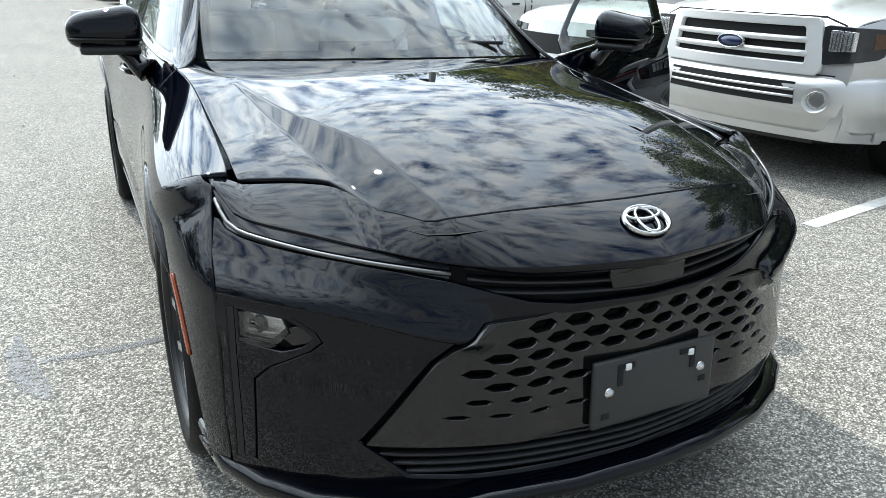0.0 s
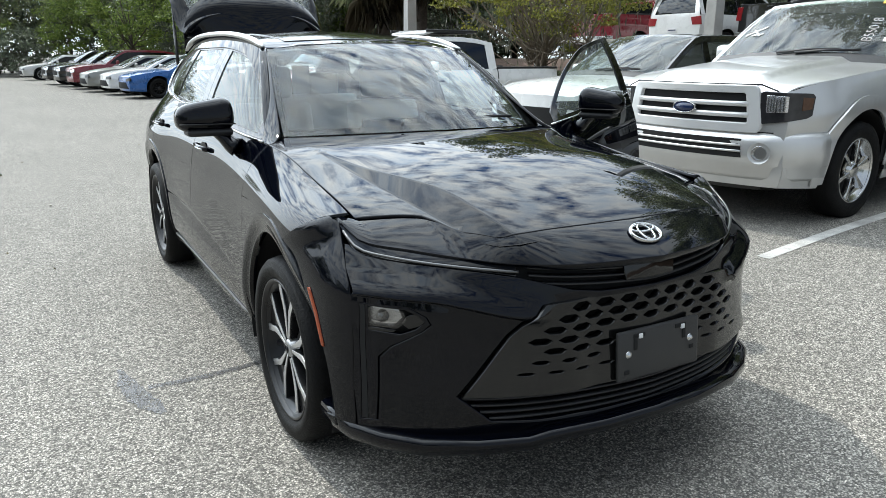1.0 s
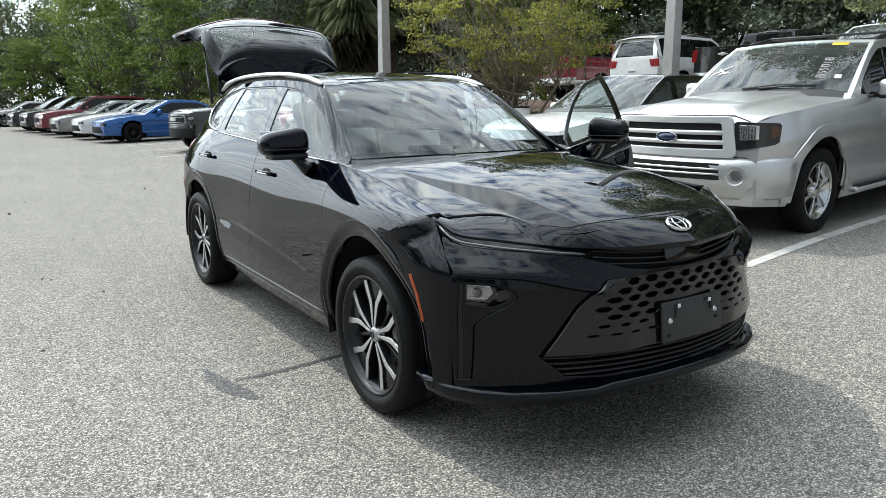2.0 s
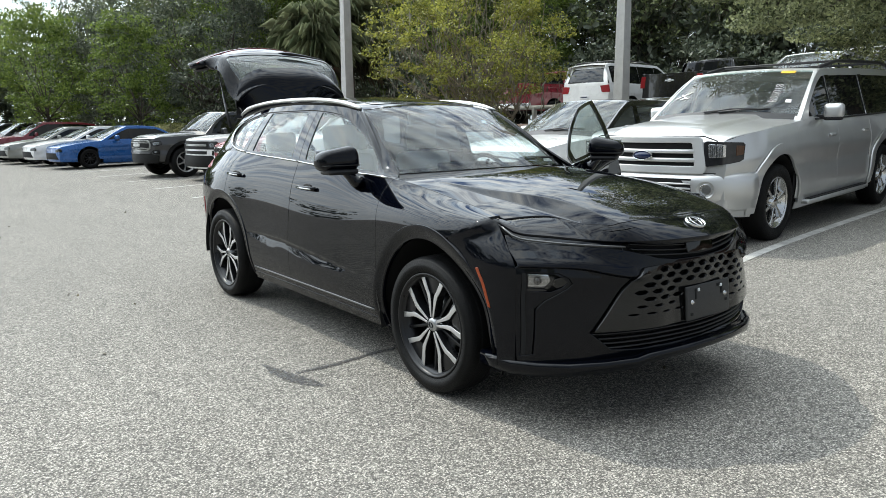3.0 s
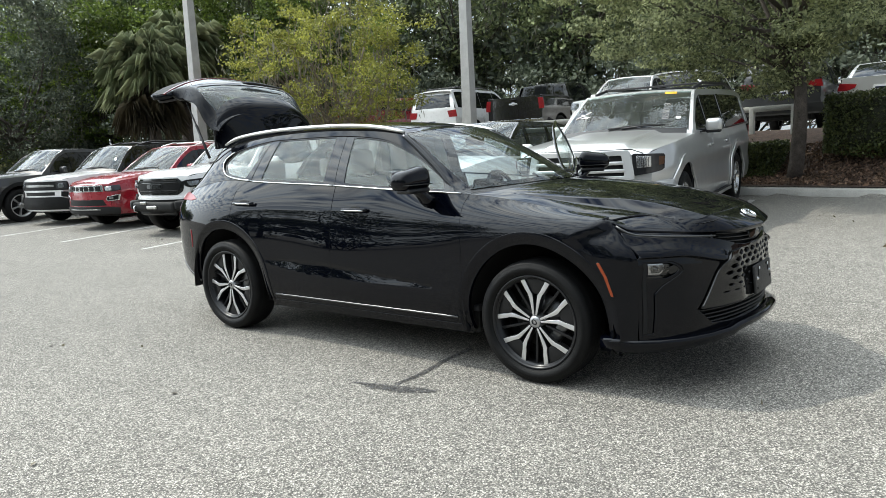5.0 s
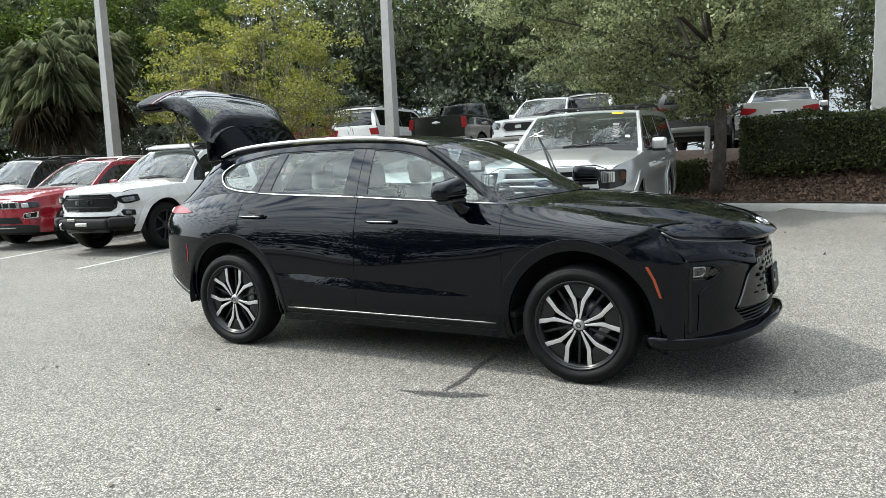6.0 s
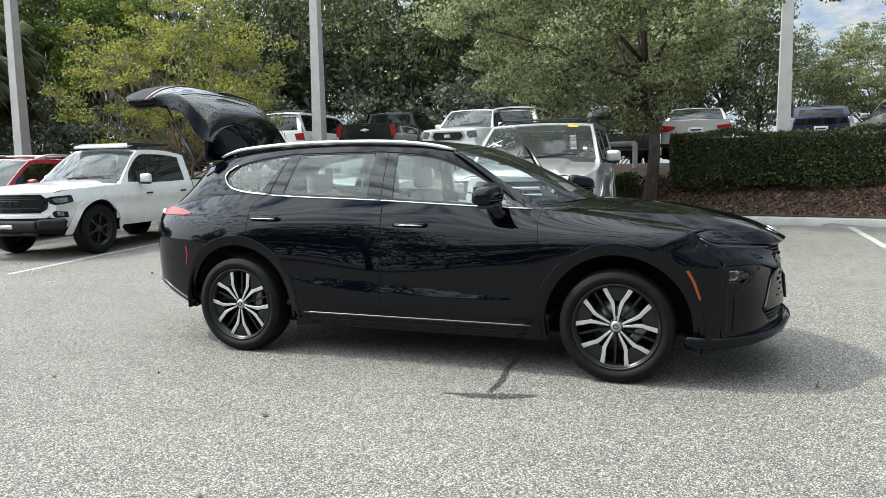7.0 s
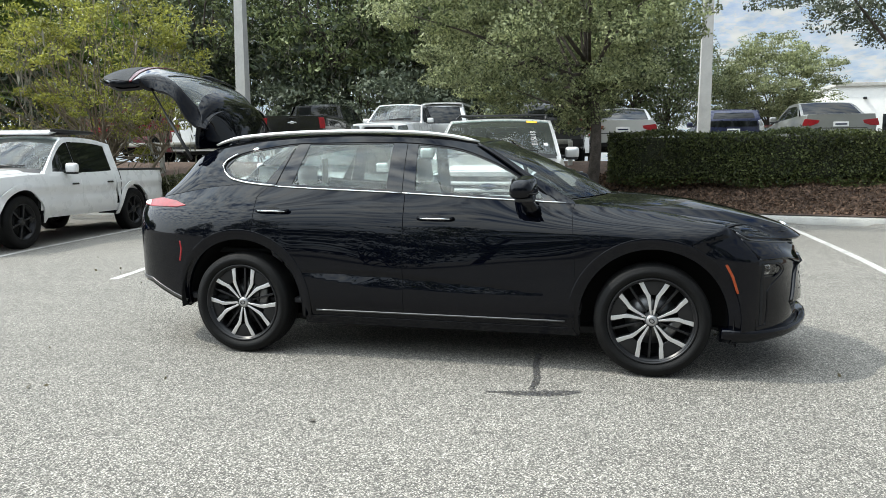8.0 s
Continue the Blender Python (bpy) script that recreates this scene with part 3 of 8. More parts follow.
def side_s(u, z):
    """The height parameter at which the side reaches z."""
    u, z = np.atleast_1d(np.asarray(u, float)), np.atleast_1d(np.asarray(z, float))
    lo, hi = np.zeros_like(u), np.ones_like(u)
    for _ in range(40):
        m = (lo + hi) / 2
        up = side(u, m)[2] < z
        lo, hi = np.where(up, m, lo), np.where(up, hi, m)
    return (lo + hi) / 2


def on_side(poly, step=0.04):
    p = np.array(resample(poly, step))
    s = side_s(p[:, 0], p[:, 1])
    return list(zip(p[:, 0], s))


def belt_run(a, b, n=14, drop=0.0):
    return [(u, float(SIDE_Z[5](u)) - drop) for u in np.linspace(a, b, n)]


def both(name, poly, surf, mat, parent, holes=(), label="", sides=(False, True), **kw):
    out = []
    for mir in sides:
        out.append(part(name, panel_mesh(name, poly, surf, holes, mirror=mir, **kw), mat, parent, label))
    return out


car = empty("estate_car")
tagged(car, "glossy black estate car, tailgate raised and driver's door open, on asphalt", "car")
G = 0.0022

# fenders, doors, rear quarters, sills
fender = [(-.412, .972), (-.428, .978)] + belt_run(-.40, .50, 18, 0.002) + [(.513, 1.04), (.49, .74), (.487, .27), (.46, .225)] + arc(0, FZ, ARCH, -15, 113, 26)
fender = [q for q in fender if q[1] > 0.22]
both("front_fender", on_side(fender), side, M_BLACK, car, step=0.03)
fdoor = [(.513 + 2 * G, 1.04), (.506, 1.095)] + belt_run(.53, 1.648, 20, 0.002) + [(1.648, 1.0), (1.640, .30), (.492, .296), (.494, .74)]
rdoor = [(1.655, 1.0), (1.655, 1.155)] + belt_run(1.66, 2.66, 16, 0.002) + [(2.735, 1.125), (2.742, .90)] + [(y, z) for y, z in arc(AXLE, RZ, ARCH, 101, 174, 18)] + [(2.31, .30), (1.645, .30)]
door_r = part("front_door", panel_mesh("front_door", on_side(fdoor), side, step=0.015), M_BLACK, car)
rear_doors = both("rear_door", on_side(rdoor), side, M_BLACK, car, step=0.015)
quarter = [(2.748, .902), (2.741, 1.127), (2.668, 1.2)] + belt_run(2.70, 3.62, 14, 0.002) + [(3.9, 1.075), (4.05, .80), (4.6, .78), (4.6, .50), (4.0, .50), (3.7, .46), (3.45, .36), (3.32, .31)] + arc(AXLE, RZ, ARCH, -6, 100, 24)
both("rear_quarter", on_side(quarter), side, M_BLACK, car, step=0.035)
sill = [(.50, .236), (.497, .288), (1.64, .292), (2.325, .292), (2.36, .236)]
both("sill", on_side(sill), side, M_BLACK, car, step=0.04)
sillwall = lambda u, v: (-0.80 + 0 * u, u, v)
for sx in (-1, 1):
    pth = [(sx * (-float(side(np.array([u]), side_s(u, .338))[0][0]) + .004), u, .338) for u in np.linspace(.545, 2.28, 24)]
    part("sill_strip", sweep("sill_strip", pth, [(-.003, -.006), (.003, -.004), (.003, .004), (-.003, .006)] if sx < 0 else [(-.003, -.004), (.003, -.006), (.003, .006), (-.003, .004)]), M_DULLSTRIP, car, "bright strip along the sill")
    part("underbody_side", panel_mesh("underbody_side", [(.45, .225), (.45, .40), (2.40, .40), (2.40, .225)], sillwall, step=0.3, mirror=sx > 0, lip=0), M_MATT, car)

# wheel-arch mouldings
for yc in (0.0, AXLE):
    a0, a1 = (-14, 196) if yc == 0 else (-6, 190)

    def arch_surf(a, r, yc=yc):
        y, z = yc + r * np.cos(a / ARCH), FZ + r * np.sin(a / ARCH)
        x, yy, _ = side(y, side_s(y, np.clip(z, .24, 1.2)))
        k = smooth(r, ARCH - 0.075, ARCH - 0.01)
        return x - 0.006 * k + 0.012 * (1 - k), yy, np.maximum(z, .222)
    q = [(radians(a0) * ARCH, ARCH - 0.072), (radians(a1) * ARCH, ARCH - 0.072), (radians(a1) * ARCH, ARCH - .002), (radians(a0) * ARCH, ARCH - .002)]
    both("arch_moulding", q, arch_surf, M_BLACK, car, step=0.022, lip=0.03)
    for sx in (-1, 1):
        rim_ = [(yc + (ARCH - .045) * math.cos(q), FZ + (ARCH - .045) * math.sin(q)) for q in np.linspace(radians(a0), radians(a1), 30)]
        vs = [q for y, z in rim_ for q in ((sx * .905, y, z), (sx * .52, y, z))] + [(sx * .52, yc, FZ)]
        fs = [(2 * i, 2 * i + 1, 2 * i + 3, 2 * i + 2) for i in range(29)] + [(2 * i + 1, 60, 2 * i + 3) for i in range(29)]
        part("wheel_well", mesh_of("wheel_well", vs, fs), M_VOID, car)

# ---- greenhouse ----
ROOF_H = natural([(.55, .715), (.80, .655), (1.16, .580), (1.5, .592), (2.0, .602), (2.6, .592), (3.05, .565), (3.35, .555), (3.6, .525)])
ROOF_Z = natural([(.55, 1.14), (.80, 1.285), (1.16, 1.497), (1.5, 1.552), (2.0, 1.572), (2.6, 1.556), (3.05, 1.510), (3.35, 1.405), (3.6, 1.19)])


def upper(u, t):
    """The side of the cabin: t = 0 on the belt line, 1 on the roof's edge."""
    h0, z0 = SIDE_H[5](u), SIDE_Z[5](u)
    h1, z1 = ROOF_H(u), ROOF_Z(u)
    b = 0.018 * 4 * t * (1 - t) * smooth(u, .6, 1.2)
    return -(h0 + (h1 - h0) * t + b), u + 0 * t, z0 + (z1 - z0) * t


def upper_in(u, t, d=0.012):
    x, y, z = upper(u, t)
    return x + d, y, z


def on_upper(poly, step=0.03):
    p = np.array(resample(poly, step))
    t = (p[:, 1] - SIDE_Z[5](p[:, 0])) / np.maximum(ROOF_Z(p[:, 0]) - SIDE_Z[5](p[:, 0]), 0.03)
    return [(u, v) for u, v in zip(p[:, 0], np.clip(t, 0.0, 1.0))]


glass_top = pchip([(.62, 1.125), (.76, 1.212), (1.07, 1.382), (1.34, 1.474), (1.6, 1.505), (1.79, 1.515), (2.42, 1.513), (2.82, 1.470), (3.0, 1.425), (3.09, 1.37)])
glass_low = pchip([(.60, 1.112), (.93, 1.128), (1.70, 1.168), (2.70, 1.214), (2.98, 1.255), (3.09, 1.33)])


def span(a, b, n, f):
    return [(u, float(f(u))) for u in np.linspace(a, b, n)]


dlo = span(.60, 3.09, 40, glass_low) + span(3.09, .66, 40, glass_top)
cabin = [(.50, 1.10)] + span(.56, 3.58, 50, lambda u: float(SIDE_Z[5](u)) + .001) + span(3.58, .50, 60, lambda u: float(ROOF_Z(u)) - .001)


def upto(f, d):
    return lambda u: float(f(u)) + d


g_front = span(.70, 1.585, 14, upto(glass_low, .012)) + span(1.60, .75, 22, upto(glass_top, -.012))
g_rear = span(1.79, 2.50, 12, upto(glass_low, .012)) + span(2.41, 1.775, 18, upto(glass_top, -.012))
g_quart = span(2.70, 2.985, 8, upto(glass_low, .012)) + [(3.06, 1.335)] + span(2.99, 2.50, 12, upto(glass_top, -.012))
frame_f = span(.62, 1.672, 26, upto(glass_low, -.004)) + span(1.672, .66, 36, upto(glass_top, .006))
frame_r = span(1.678, 2.62, 20, upto(glass_low, -.004)) + span(2.50, 1.678, 26, upto(glass_top, .006))
frame_q = span(2.63, 3.085, 12, upto(glass_low, -.003)) + span(3.085, 2.51, 16, upto(glass_top, .006))
sc = lambda poly: [(u, t * 0.4) for u, t in on_upper(poly)]
up_s = lambda u, v: upper(u, v / 0.4)
up_in = lambda u, v: upper_in(u, v / 0.4, 0.010)
up_gl = lambda u, v: upper_in(u, v / 0.4, 0.016)
both("cabin_side", sc(cabin), up_s, M_BLACK, car, holes=[sc(dlo)], step=0.03)
part("window_frame", panel_mesh("window_frame", sc(frame_f), up_in, [sc(g_front)], step=0.02), M_PIANO, door_r)
part("window_glass", panel_mesh("window_glass", sc(g_front), up_gl, step=0.04, lip=0), M_TINT, door_r)
for mir, rd in zip((False, True), rear_doors):
    part("window_frame", panel_mesh("window_frame", sc(frame_r), up_in, [sc(g_rear)], step=0.02, mirror=mir), M_PIANO, rd)
    part("window_glass", panel_mesh("window_glass", sc(g_rear), up_gl, step=0.04, lip=0, mirror=mir), M_TINT, rd)
both("quarter_window", sc(frame_q), up_in, M_PIANO, car, holes=[sc(g_quart)], step=0.02)
both("quarter_glass", sc(g_quart), up_gl, M_TINT, car, step=0.04, lip=0)


def chrome_run(pts, name, parent, mir=False, w=0.005, lab="chrome strip"):
    q = []
    for u, z in pts:
        t = (z - float(SIDE_Z[5](u))) / (float(ROOF_Z(u)) - float(SIDE_Z[5](u)))
        x, y, zz = [float(k[0]) for k in upper(np.array([u]), np.array([t]))]
        q.append((-x + .003 if mir else x - .003, y, zz))
    return part(name, sweep(name, q, [(-.004, -w), (.005, -w * .6), (.005, w * .6), (-.004, w)]), M_CHROME, parent, lab)


chrome_run(span(.56, 1.672, 24, upto(glass_low, -.006)), "belt_strip", door_r)
for mir, rd in zip((False, True), rear_doors):
    chrome_run(span(1.68, 2.62, 20, upto(glass_low, -.006)), "belt_strip", rd, mir)
    chrome_run(span(2.63, 3.06, 14, upto(glass_low, -.004)) + [(3.088, 1.345)] + span(3.07, 2.985, 6, upto(glass_top, .002)), "quarter_strip", car, mir, 0.0075)


def screen(p, q):
    """The windscreen: p across in -1..1, q from the scuttle (0) to the roof (1)."""
    x = p * (0.725 + (0.572 - 0.725) * q)
    y0, y1 = 0.26 + 0.36 * p * p, 1.075 + 0.095 * p * p
    z0, z1 = 1.15 - 0.035 * p * p, 1.533 - 0.036 * p * p
    return x, y0 + (y1 - y0) * q, z0 + (z1 - z0) * q + 0.022 * 4 * q * (1 - q)


sq = [(-.64, 0), (.64, 0), (.64, .8), (-.64, .8)]
part("windscreen", panel_mesh("windscreen", sq, lambda a, b: screen(a / .65, b / .8), step=0.05, lip=0), M_GLASS, car, "curved windscreen")
band = [(-.648, -.02), (.648, -.02), (.648, .81), (-.648, .81)]
part("windscreen_surround", panel_mesh("windscreen_surround", band, lambda a, b: tuple(k + d for k, d in zip(screen(a / .65, b / .8), (0, .006, -.008))), [[(-.60, .05), (.60, .05), (.61, .765), (-.61, .765)]], step=0.04), M_PIANO, car)
for sx in (-1, 1):
    pth = [tuple(float(k[0]) for k in screen(np.array([sx * 1.02]), np.array([q]))) for q in np.linspace(-.02, 1.0, 18)]
    part("pillar_trim", sweep("pillar_trim", [(x, y, z + .002) for x, y, z in pth], [(-.022, -.01), (.022, -.01), (.016, .008), (-.016, .008)]), M_BLACK, car)
for sx in (-1, 1):
    rest, run = Vector((sx * .12 - .1, .335, 1.168)), Vector((sx * .28 + .15, .42, 1.182))
    part("wiper", tube("wiper", [tuple(rest + (run - rest) * k + Vector((0, .01 * math.sin(3.1 * k), .012 * math.sin(3.1 * k)))) for k in np.linspace(0, 1, 8)], .008, 6), M_SATIN, car)

roof_c = natural([(1.06, 1.533), (1.5, 1.592), (2.0, 1.612), (2.6, 1.600), (3.12, 1.556)])


def roof(p, y):
    h = ROOF_H(np.maximum(y, 1.16)) * np.where(y < 1.16, 0.99, 1.0)
    yy = y + 0.095 * p * p * (1 - smooth(y, 1.06, 1.9))
    ze = np.where(yy < 1.16, 1.497, ROOF_Z(yy))
    return p * h, yy, roof_c(y) - (roof_c(y) - ze) * np.abs(p) ** 2.4


part("roof", panel_mesh("roof", [(-.6, 1.085), (.6, 1.085), (.6, 3.10), (-.6, 3.10)], lambda a, y: roof(a / .6, y), step=0.05), M_BLACK, car)
part("panoramic_glass", panel_mesh("panoramic_glass", [(-.46, 1.20), (.46, 1.20), (.46, 2.5), (-.46, 2.5)], lambda a, y: tuple(k + d for k, d in zip(roof(a / .6, y), (0, 0, .004))), step=0.06), M_PIANO, car)
RAIL = natural([(1.17, 1.523), (1.30, 1.552), (1.6, 1.590), (2.0, 1.604), (2.5, 1.600), (2.9, 1.578), (3.13, 1.540), (3.2, 1.515)])
for sx in (-1, 1):
    us = np.linspace(1.17, 3.2, 40)
    pr = []
    for u in us:
        k = min(1, (u - 1.165) / .10, (3.22 - u) / .18)
        a, b = .009 + .008 * k, .006 + .007 * k
        pr.append([(-a, -b), (a, -b), (a * .9, b * .4), (a * .4, b), (-a * .4, b), (-a * .9, b * .4)])
    pth = [(sx * (float(ROOF_H(u)) + .004), u, float(RAIL(u)) - .012) for u in us]
    part("roof_rail", sweep("roof_rail", pth, pr), M_SILVER, car, "satin silver roof rail")

# ---- bonnet ----
hood_c = natural([(-1.0, .895), (-.868, .957), (-.80, .981), (-.6, 1.037), (-.4, 1.081), (-.21, 1.112), (.07, 1.140), (.30, 1.152)])
seam_x = lambda y: SIDE_H[5](np.clip(y, -.41, .6)) - .004


facet_in = natural([(-.85, .432), (-.803, .442), (-.637, .466), (-.47, .495), (-.36, .531), (-.13, .595), (.12, .634), (.36, .660), (.42, .664)])
facet_out = natural([(-.85, .51), (-.645, .560), (-.5, .588), (-.3, .617), (0, .640), (.36, .672), (.42, .678)])


def hood(x, y):
    xe = seam_x(y)
    ze = SIDE_Z[5](y) - 0.22 * np.maximum(-.2 - y, 0) ** 2
    a = np.abs(x)
    zc = hood_c(y)
    z = zc - (zc - ze) * np.clip(a / xe, 0, 1.01) ** (2.3 + 1.1 * smooth(y, .0, -.8))
    # a facet falls from the raised middle to the lower flanks and widens forwards
    xb, xa = facet_in(y), np.maximum(facet_out(y), facet_in(y) + .012)
    d = 0.030 * smooth(y, .36, -.55)
    r = np.clip((a - xb) / (xa - xb), 0, 1)
    return x, y, z - d * r * np.clip(1 - .8 * (a - xa) / (xe - xa), 0, 1)


# ---- nose ----
NH = [0, .2, .42, .6, .75, .85, .90]
NOSE = [(z, natural(list(zip(NH, row)))) for z, row in (
    (.24, (.98, .965, .925, .86, .76, .65, .58)),
    (.45, (1.030, 1.012, .962, .885, .778, .662, .59)),
    (.62, (1.012, .996, .945, .866, .765, .657, .592)),
    (.76, (1.002, .984, .932, .850, .757, .655, .595)),
    (.86, (.986, .960, .898, .792, .680, .575, .51)),
    (.95, (.938, .915, .800, .640, .530, .458, .405)),
    (.99, (.905, .880, .735, .555, .455, .40, .355)))]


def nose(x, z, back=0.0):
    a = np.abs(x)
    rows = np.stack([f(a) for _, f in NOSE], 1)
    zs = np.array([k for k, _ in NOSE])
    n = len(zs)
    # smooth blend between the rows
    i = np.clip(np.searchsorted(zs, z) - 1, 0, n - 2)
    k = np.arange(len(a))
    d = np.diff(rows, axis=1) / np.diff(zs)
    m = np.concatenate([d[:, :1], (d[:, 1:] + d[:, :-1]) / 2, d[:, -1:]], 1)
    h = zs[i + 1] - zs[i]
    s = (z - zs[i]) / h
    y = (2 * s ** 3 - 3 * s ** 2 + 1) * rows[k, i] + (s ** 3 - 2 * s ** 2 + s) * h * m[k, i] + (-2 * s ** 3 + 3 * s ** 2) * rows[k, i + 1] + (s ** 3 - s ** 2) * h * m[k, i + 1]
    ledge = .712 + .055 * smooth(a, .42, .74) + .01 * (a - .74)
    back = back - .030 * smooth(z, ledge - .006, ledge + .006) * (1 - smooth(z, ledge + .008, ledge + .085)) * smooth(a, .36, .46)
    return x, -y + back, z


seam_line = pchip([(0, -.868), (.17, -.864), (.331, -.853), (.43, -.840), (.472, -.818), (.51, -.762), (.553, -.695), (.575, -.63), (.592, -.580), (.65, -.527), (.72, -.483), (.79, -.440), (.85, -.408)])
seam_f = lambda x: seam_line(np.abs(x))
sx_ = list(np.linspace(-.782, 0, 40))
hood_front = [(x, float(seam_f(x)) + .003 + .006 * float(smooth(-x, .56, .60))) for x in sx_]
hood_right = [(-float(seam_x(y)), y) for y in np.linspace(.57, -.425, 22)]
hood_rear = [(0, .20), (-.15, .213), (-.3, .252), (-.45, .328), (-.6, .440), (-.72, .548)]
half = hood_rear[1:] + hood_right + hood_front[:-1]
outline = half + [(0, hood_front[-1][1])] + [(-x, y) for x, y in reversed(half)] + [(0, .20)]
ridges = []
for sg in (-1, 1):
    for f_, e_ in ((facet_in, -.82), (facet_out, -.67)):
        for o_ in (-.006, 0, .006):
            ridges.append([(sg * (float(f_(y)) + o_), y) for y in np.arange(e_, .20, .02)])
part("bonnet", panel_mesh("bonnet", outline, hood, step=0.026, rnd=.004, creases=ridges), M_BLACK, car)
cowl = [(x, y + .006) for x, y in hood_rear] + [(-.742, .575)]
foot = [(.735 * p, .30 + .36 * p * p) for p in np.linspace(-1, 0, 9)]
cowl = cowl + foot + [(-x, y) for x, y in reversed(foot[:-1])] + [(-x, y) for x, y in reversed(cowl[1:])]
part("scuttle", panel_mesh("scuttle", cowl, lambda x, y: (x, y, hood(x, y)[2] - .004), step=0.05), M_PIANO, car)

# the panel between the bonnet's edge and the lamps
lamp_top = pchip([(0, .861), (.25, .862), (.45, .867), (.604, .884), (.71, .897), (.79, .906), (.815, .914), (.832, .930), (.838, .945)])
lamp_bot = pchip([(.45, .850), (.476, .852), (.612, .862), (.772, .880), (.822, .890), (.838, .905), (.846, .936)])
brow = pchip([(0, .766), (.2, .771), (.30, .784), (.367, .804), (.46, .830), (.643, .854), (.79, .868), (.843, .884), (.852, .90)])


def nose_skin(x, v):
    q = v / .14
    a = np.abs(x)
    gap = smooth(a, .56, .60) * (1 - smooth(a, .775, .795))
    ys = seam_f(x) - .003 - .008 * gap
    zs = hood(x, ys)[2] - .001 - .005 * gap
    fwd = 1 - smooth(a, .34, .60)
    zb = lamp_top(a) + .013 * fwd
    yb = nose(x, lamp_top(a))[1] - .046 * fwd
    b = .005 * 4 * q * (1 - q)
    return x, ys + (yb - ys) * q - .35 * b, zs + (zb - zs) * q + b


sk = [(-.838, 0), (-.838, .14), (.838, .14), (.838, 0)]
fold = [[(sg * (k + o_), v) for v in np.arange(.005, .10, .02)] for sg in (-1, 1) for k in (.445, .560) for o_ in (-.006, 0, .006)]
part("nose_panel", panel_mesh("nose_panel", sk, nose_skin, step=0.02, lip=0.03, creases=fold), M_BLACK, car)
part("bonnet_gap", panel_mesh("bonnet_gap", [(-.83, -.04), (-.83, .05), (.83, .05), (.83, -.04)], lambda x, v: (x, seam_f(x) + v, hood(x, seam_f(x))[2] - .022 + 0 * v), step=0.05, lip=0), M_VOID, car)
xs_ = list(np.linspace(.452, .838, 22))
lamp_o = [(-x, float(lamp_top(x)) - .002) for x in xs_] + [(-.8385, .962), (-.8455, .962)] + [(-x, float(lamp_bot(x))) for x in reversed(xs_)] 
for m_ in (False, True):
    sg = 1 if m_ else -1
    lamp = part("headlamp", panel_mesh("headlamp", lamp_o, lambda x, z: nose(x, z, .03), step=0.03, lip=0.03, mirror=m_), M_VOID, car, "slim dark headlamp")
    part("lens", panel_mesh("lens", lamp_o, lambda x, z: nose(x, z, .018), step=0.014, lip=0.02, mirror=m_), M_BLACK, lamp)
    drl = [(sg * x, float(nose(np.array([x]), np.array([float(lamp_bot(x)) - .003]))[1][0]) - .001, float(lamp_bot(x)) - .003) for x in list(np.linspace(.455, .835, 24)) + [.842, .846]]
    part("light_strip", tube("light_strip", drl, .0050, 8), M_DULLSTRIP, lamp, "thin bright running-light strip")
    # the groove and its lip below the lamp
    gr = [(-x, float(lamp_bot(x)) - .006) for x in xs_] + [(-x, float(brow(x)) + .002) for x in reversed(xs_)]
    part("lamp_groove", panel_mesh("lamp_groove", gr, lambda x, z: nose(x, z, .024), step=0.02, lip=.01, mirror=m_), M_PIANO, car)
# dark slot below the bonnet nose with slats
slot = [(-.83, .955), (-.70, .890), (-.58, .876), (-.447, .862), (-.25, .850), (0, .845), (.25, .850), (.447, .862), (.58, .876), (.70, .890), (.83, .955), (.83, .88), (.62, .840), (.42, .785), (.2, .765), (0, .760), (-.2, .765), (-.42, .785), (-.62, .840), (-.83, .88)]
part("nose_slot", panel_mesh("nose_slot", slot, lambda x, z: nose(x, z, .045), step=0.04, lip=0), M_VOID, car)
for k in range(3):
    zz = .786 + .022 * k
    pth = [(x, float(nose(np.array([x]), np.array([zz + .10 * abs(x) ** 1.6]))[1][0]) + .018, zz + .10 * abs(x) ** 1.6) for x in np.linspace(-.42, .42, 20)]
    part("slot_slat", sweep("slot_slat", pth, [(-.02, -.003), (.006, -.003), (.006, .003), (-.02, .003)]), M_SATIN, car)
part("sensor_cover", panel_mesh("sensor_cover", [(-.10, .795), (.10, .795), (.11, .842), (-.11, .842)], lambda x, z: nose(x, z, .006), step=0.05), M_PIANO, car)

# main fascia with openings
grille_o = [(-.40, .752), (-.50, .66), (-.635, .475), (.635, .475), (.50, .66), (.40, .752), (.2, .763), (0, .765), (-.2, .763)]
intake_o = [(-.64, .466), (-.545, .385), (-.40, .372), (0, .372), (.40, .372), (.545, .385), (.64, .466), (.3, .470), (-.3, .470)]
fog_o = [(-.868, .748), (-.752, .746), (-.712, .720), (-.700, .694), (-.722, .668), (-.795, .612), (-.822, .575), (-.828, .36), (-.868, .35)]
fog_l = [(-.845, .733), (-.766, .731), (-.758, .702), (-.780, .672), (-.845, .674)]
fasc_half = [(0, .300), (-.40, .300), (-.62, .305), (-.80, .315), (-.872, .33), (-.882, .50), (-.884, .76), (-.873, .84), (-.856, .900), (-.850, .898)] + [(-x, float(brow(x))) for x in (.843, .82, .79, .72, .643, .55, .46, .40, .367, .30, .2)]
fasc = fasc_half + [(0, .767)] + [(-x, z) for x, z in reversed(fasc_half[1:])]
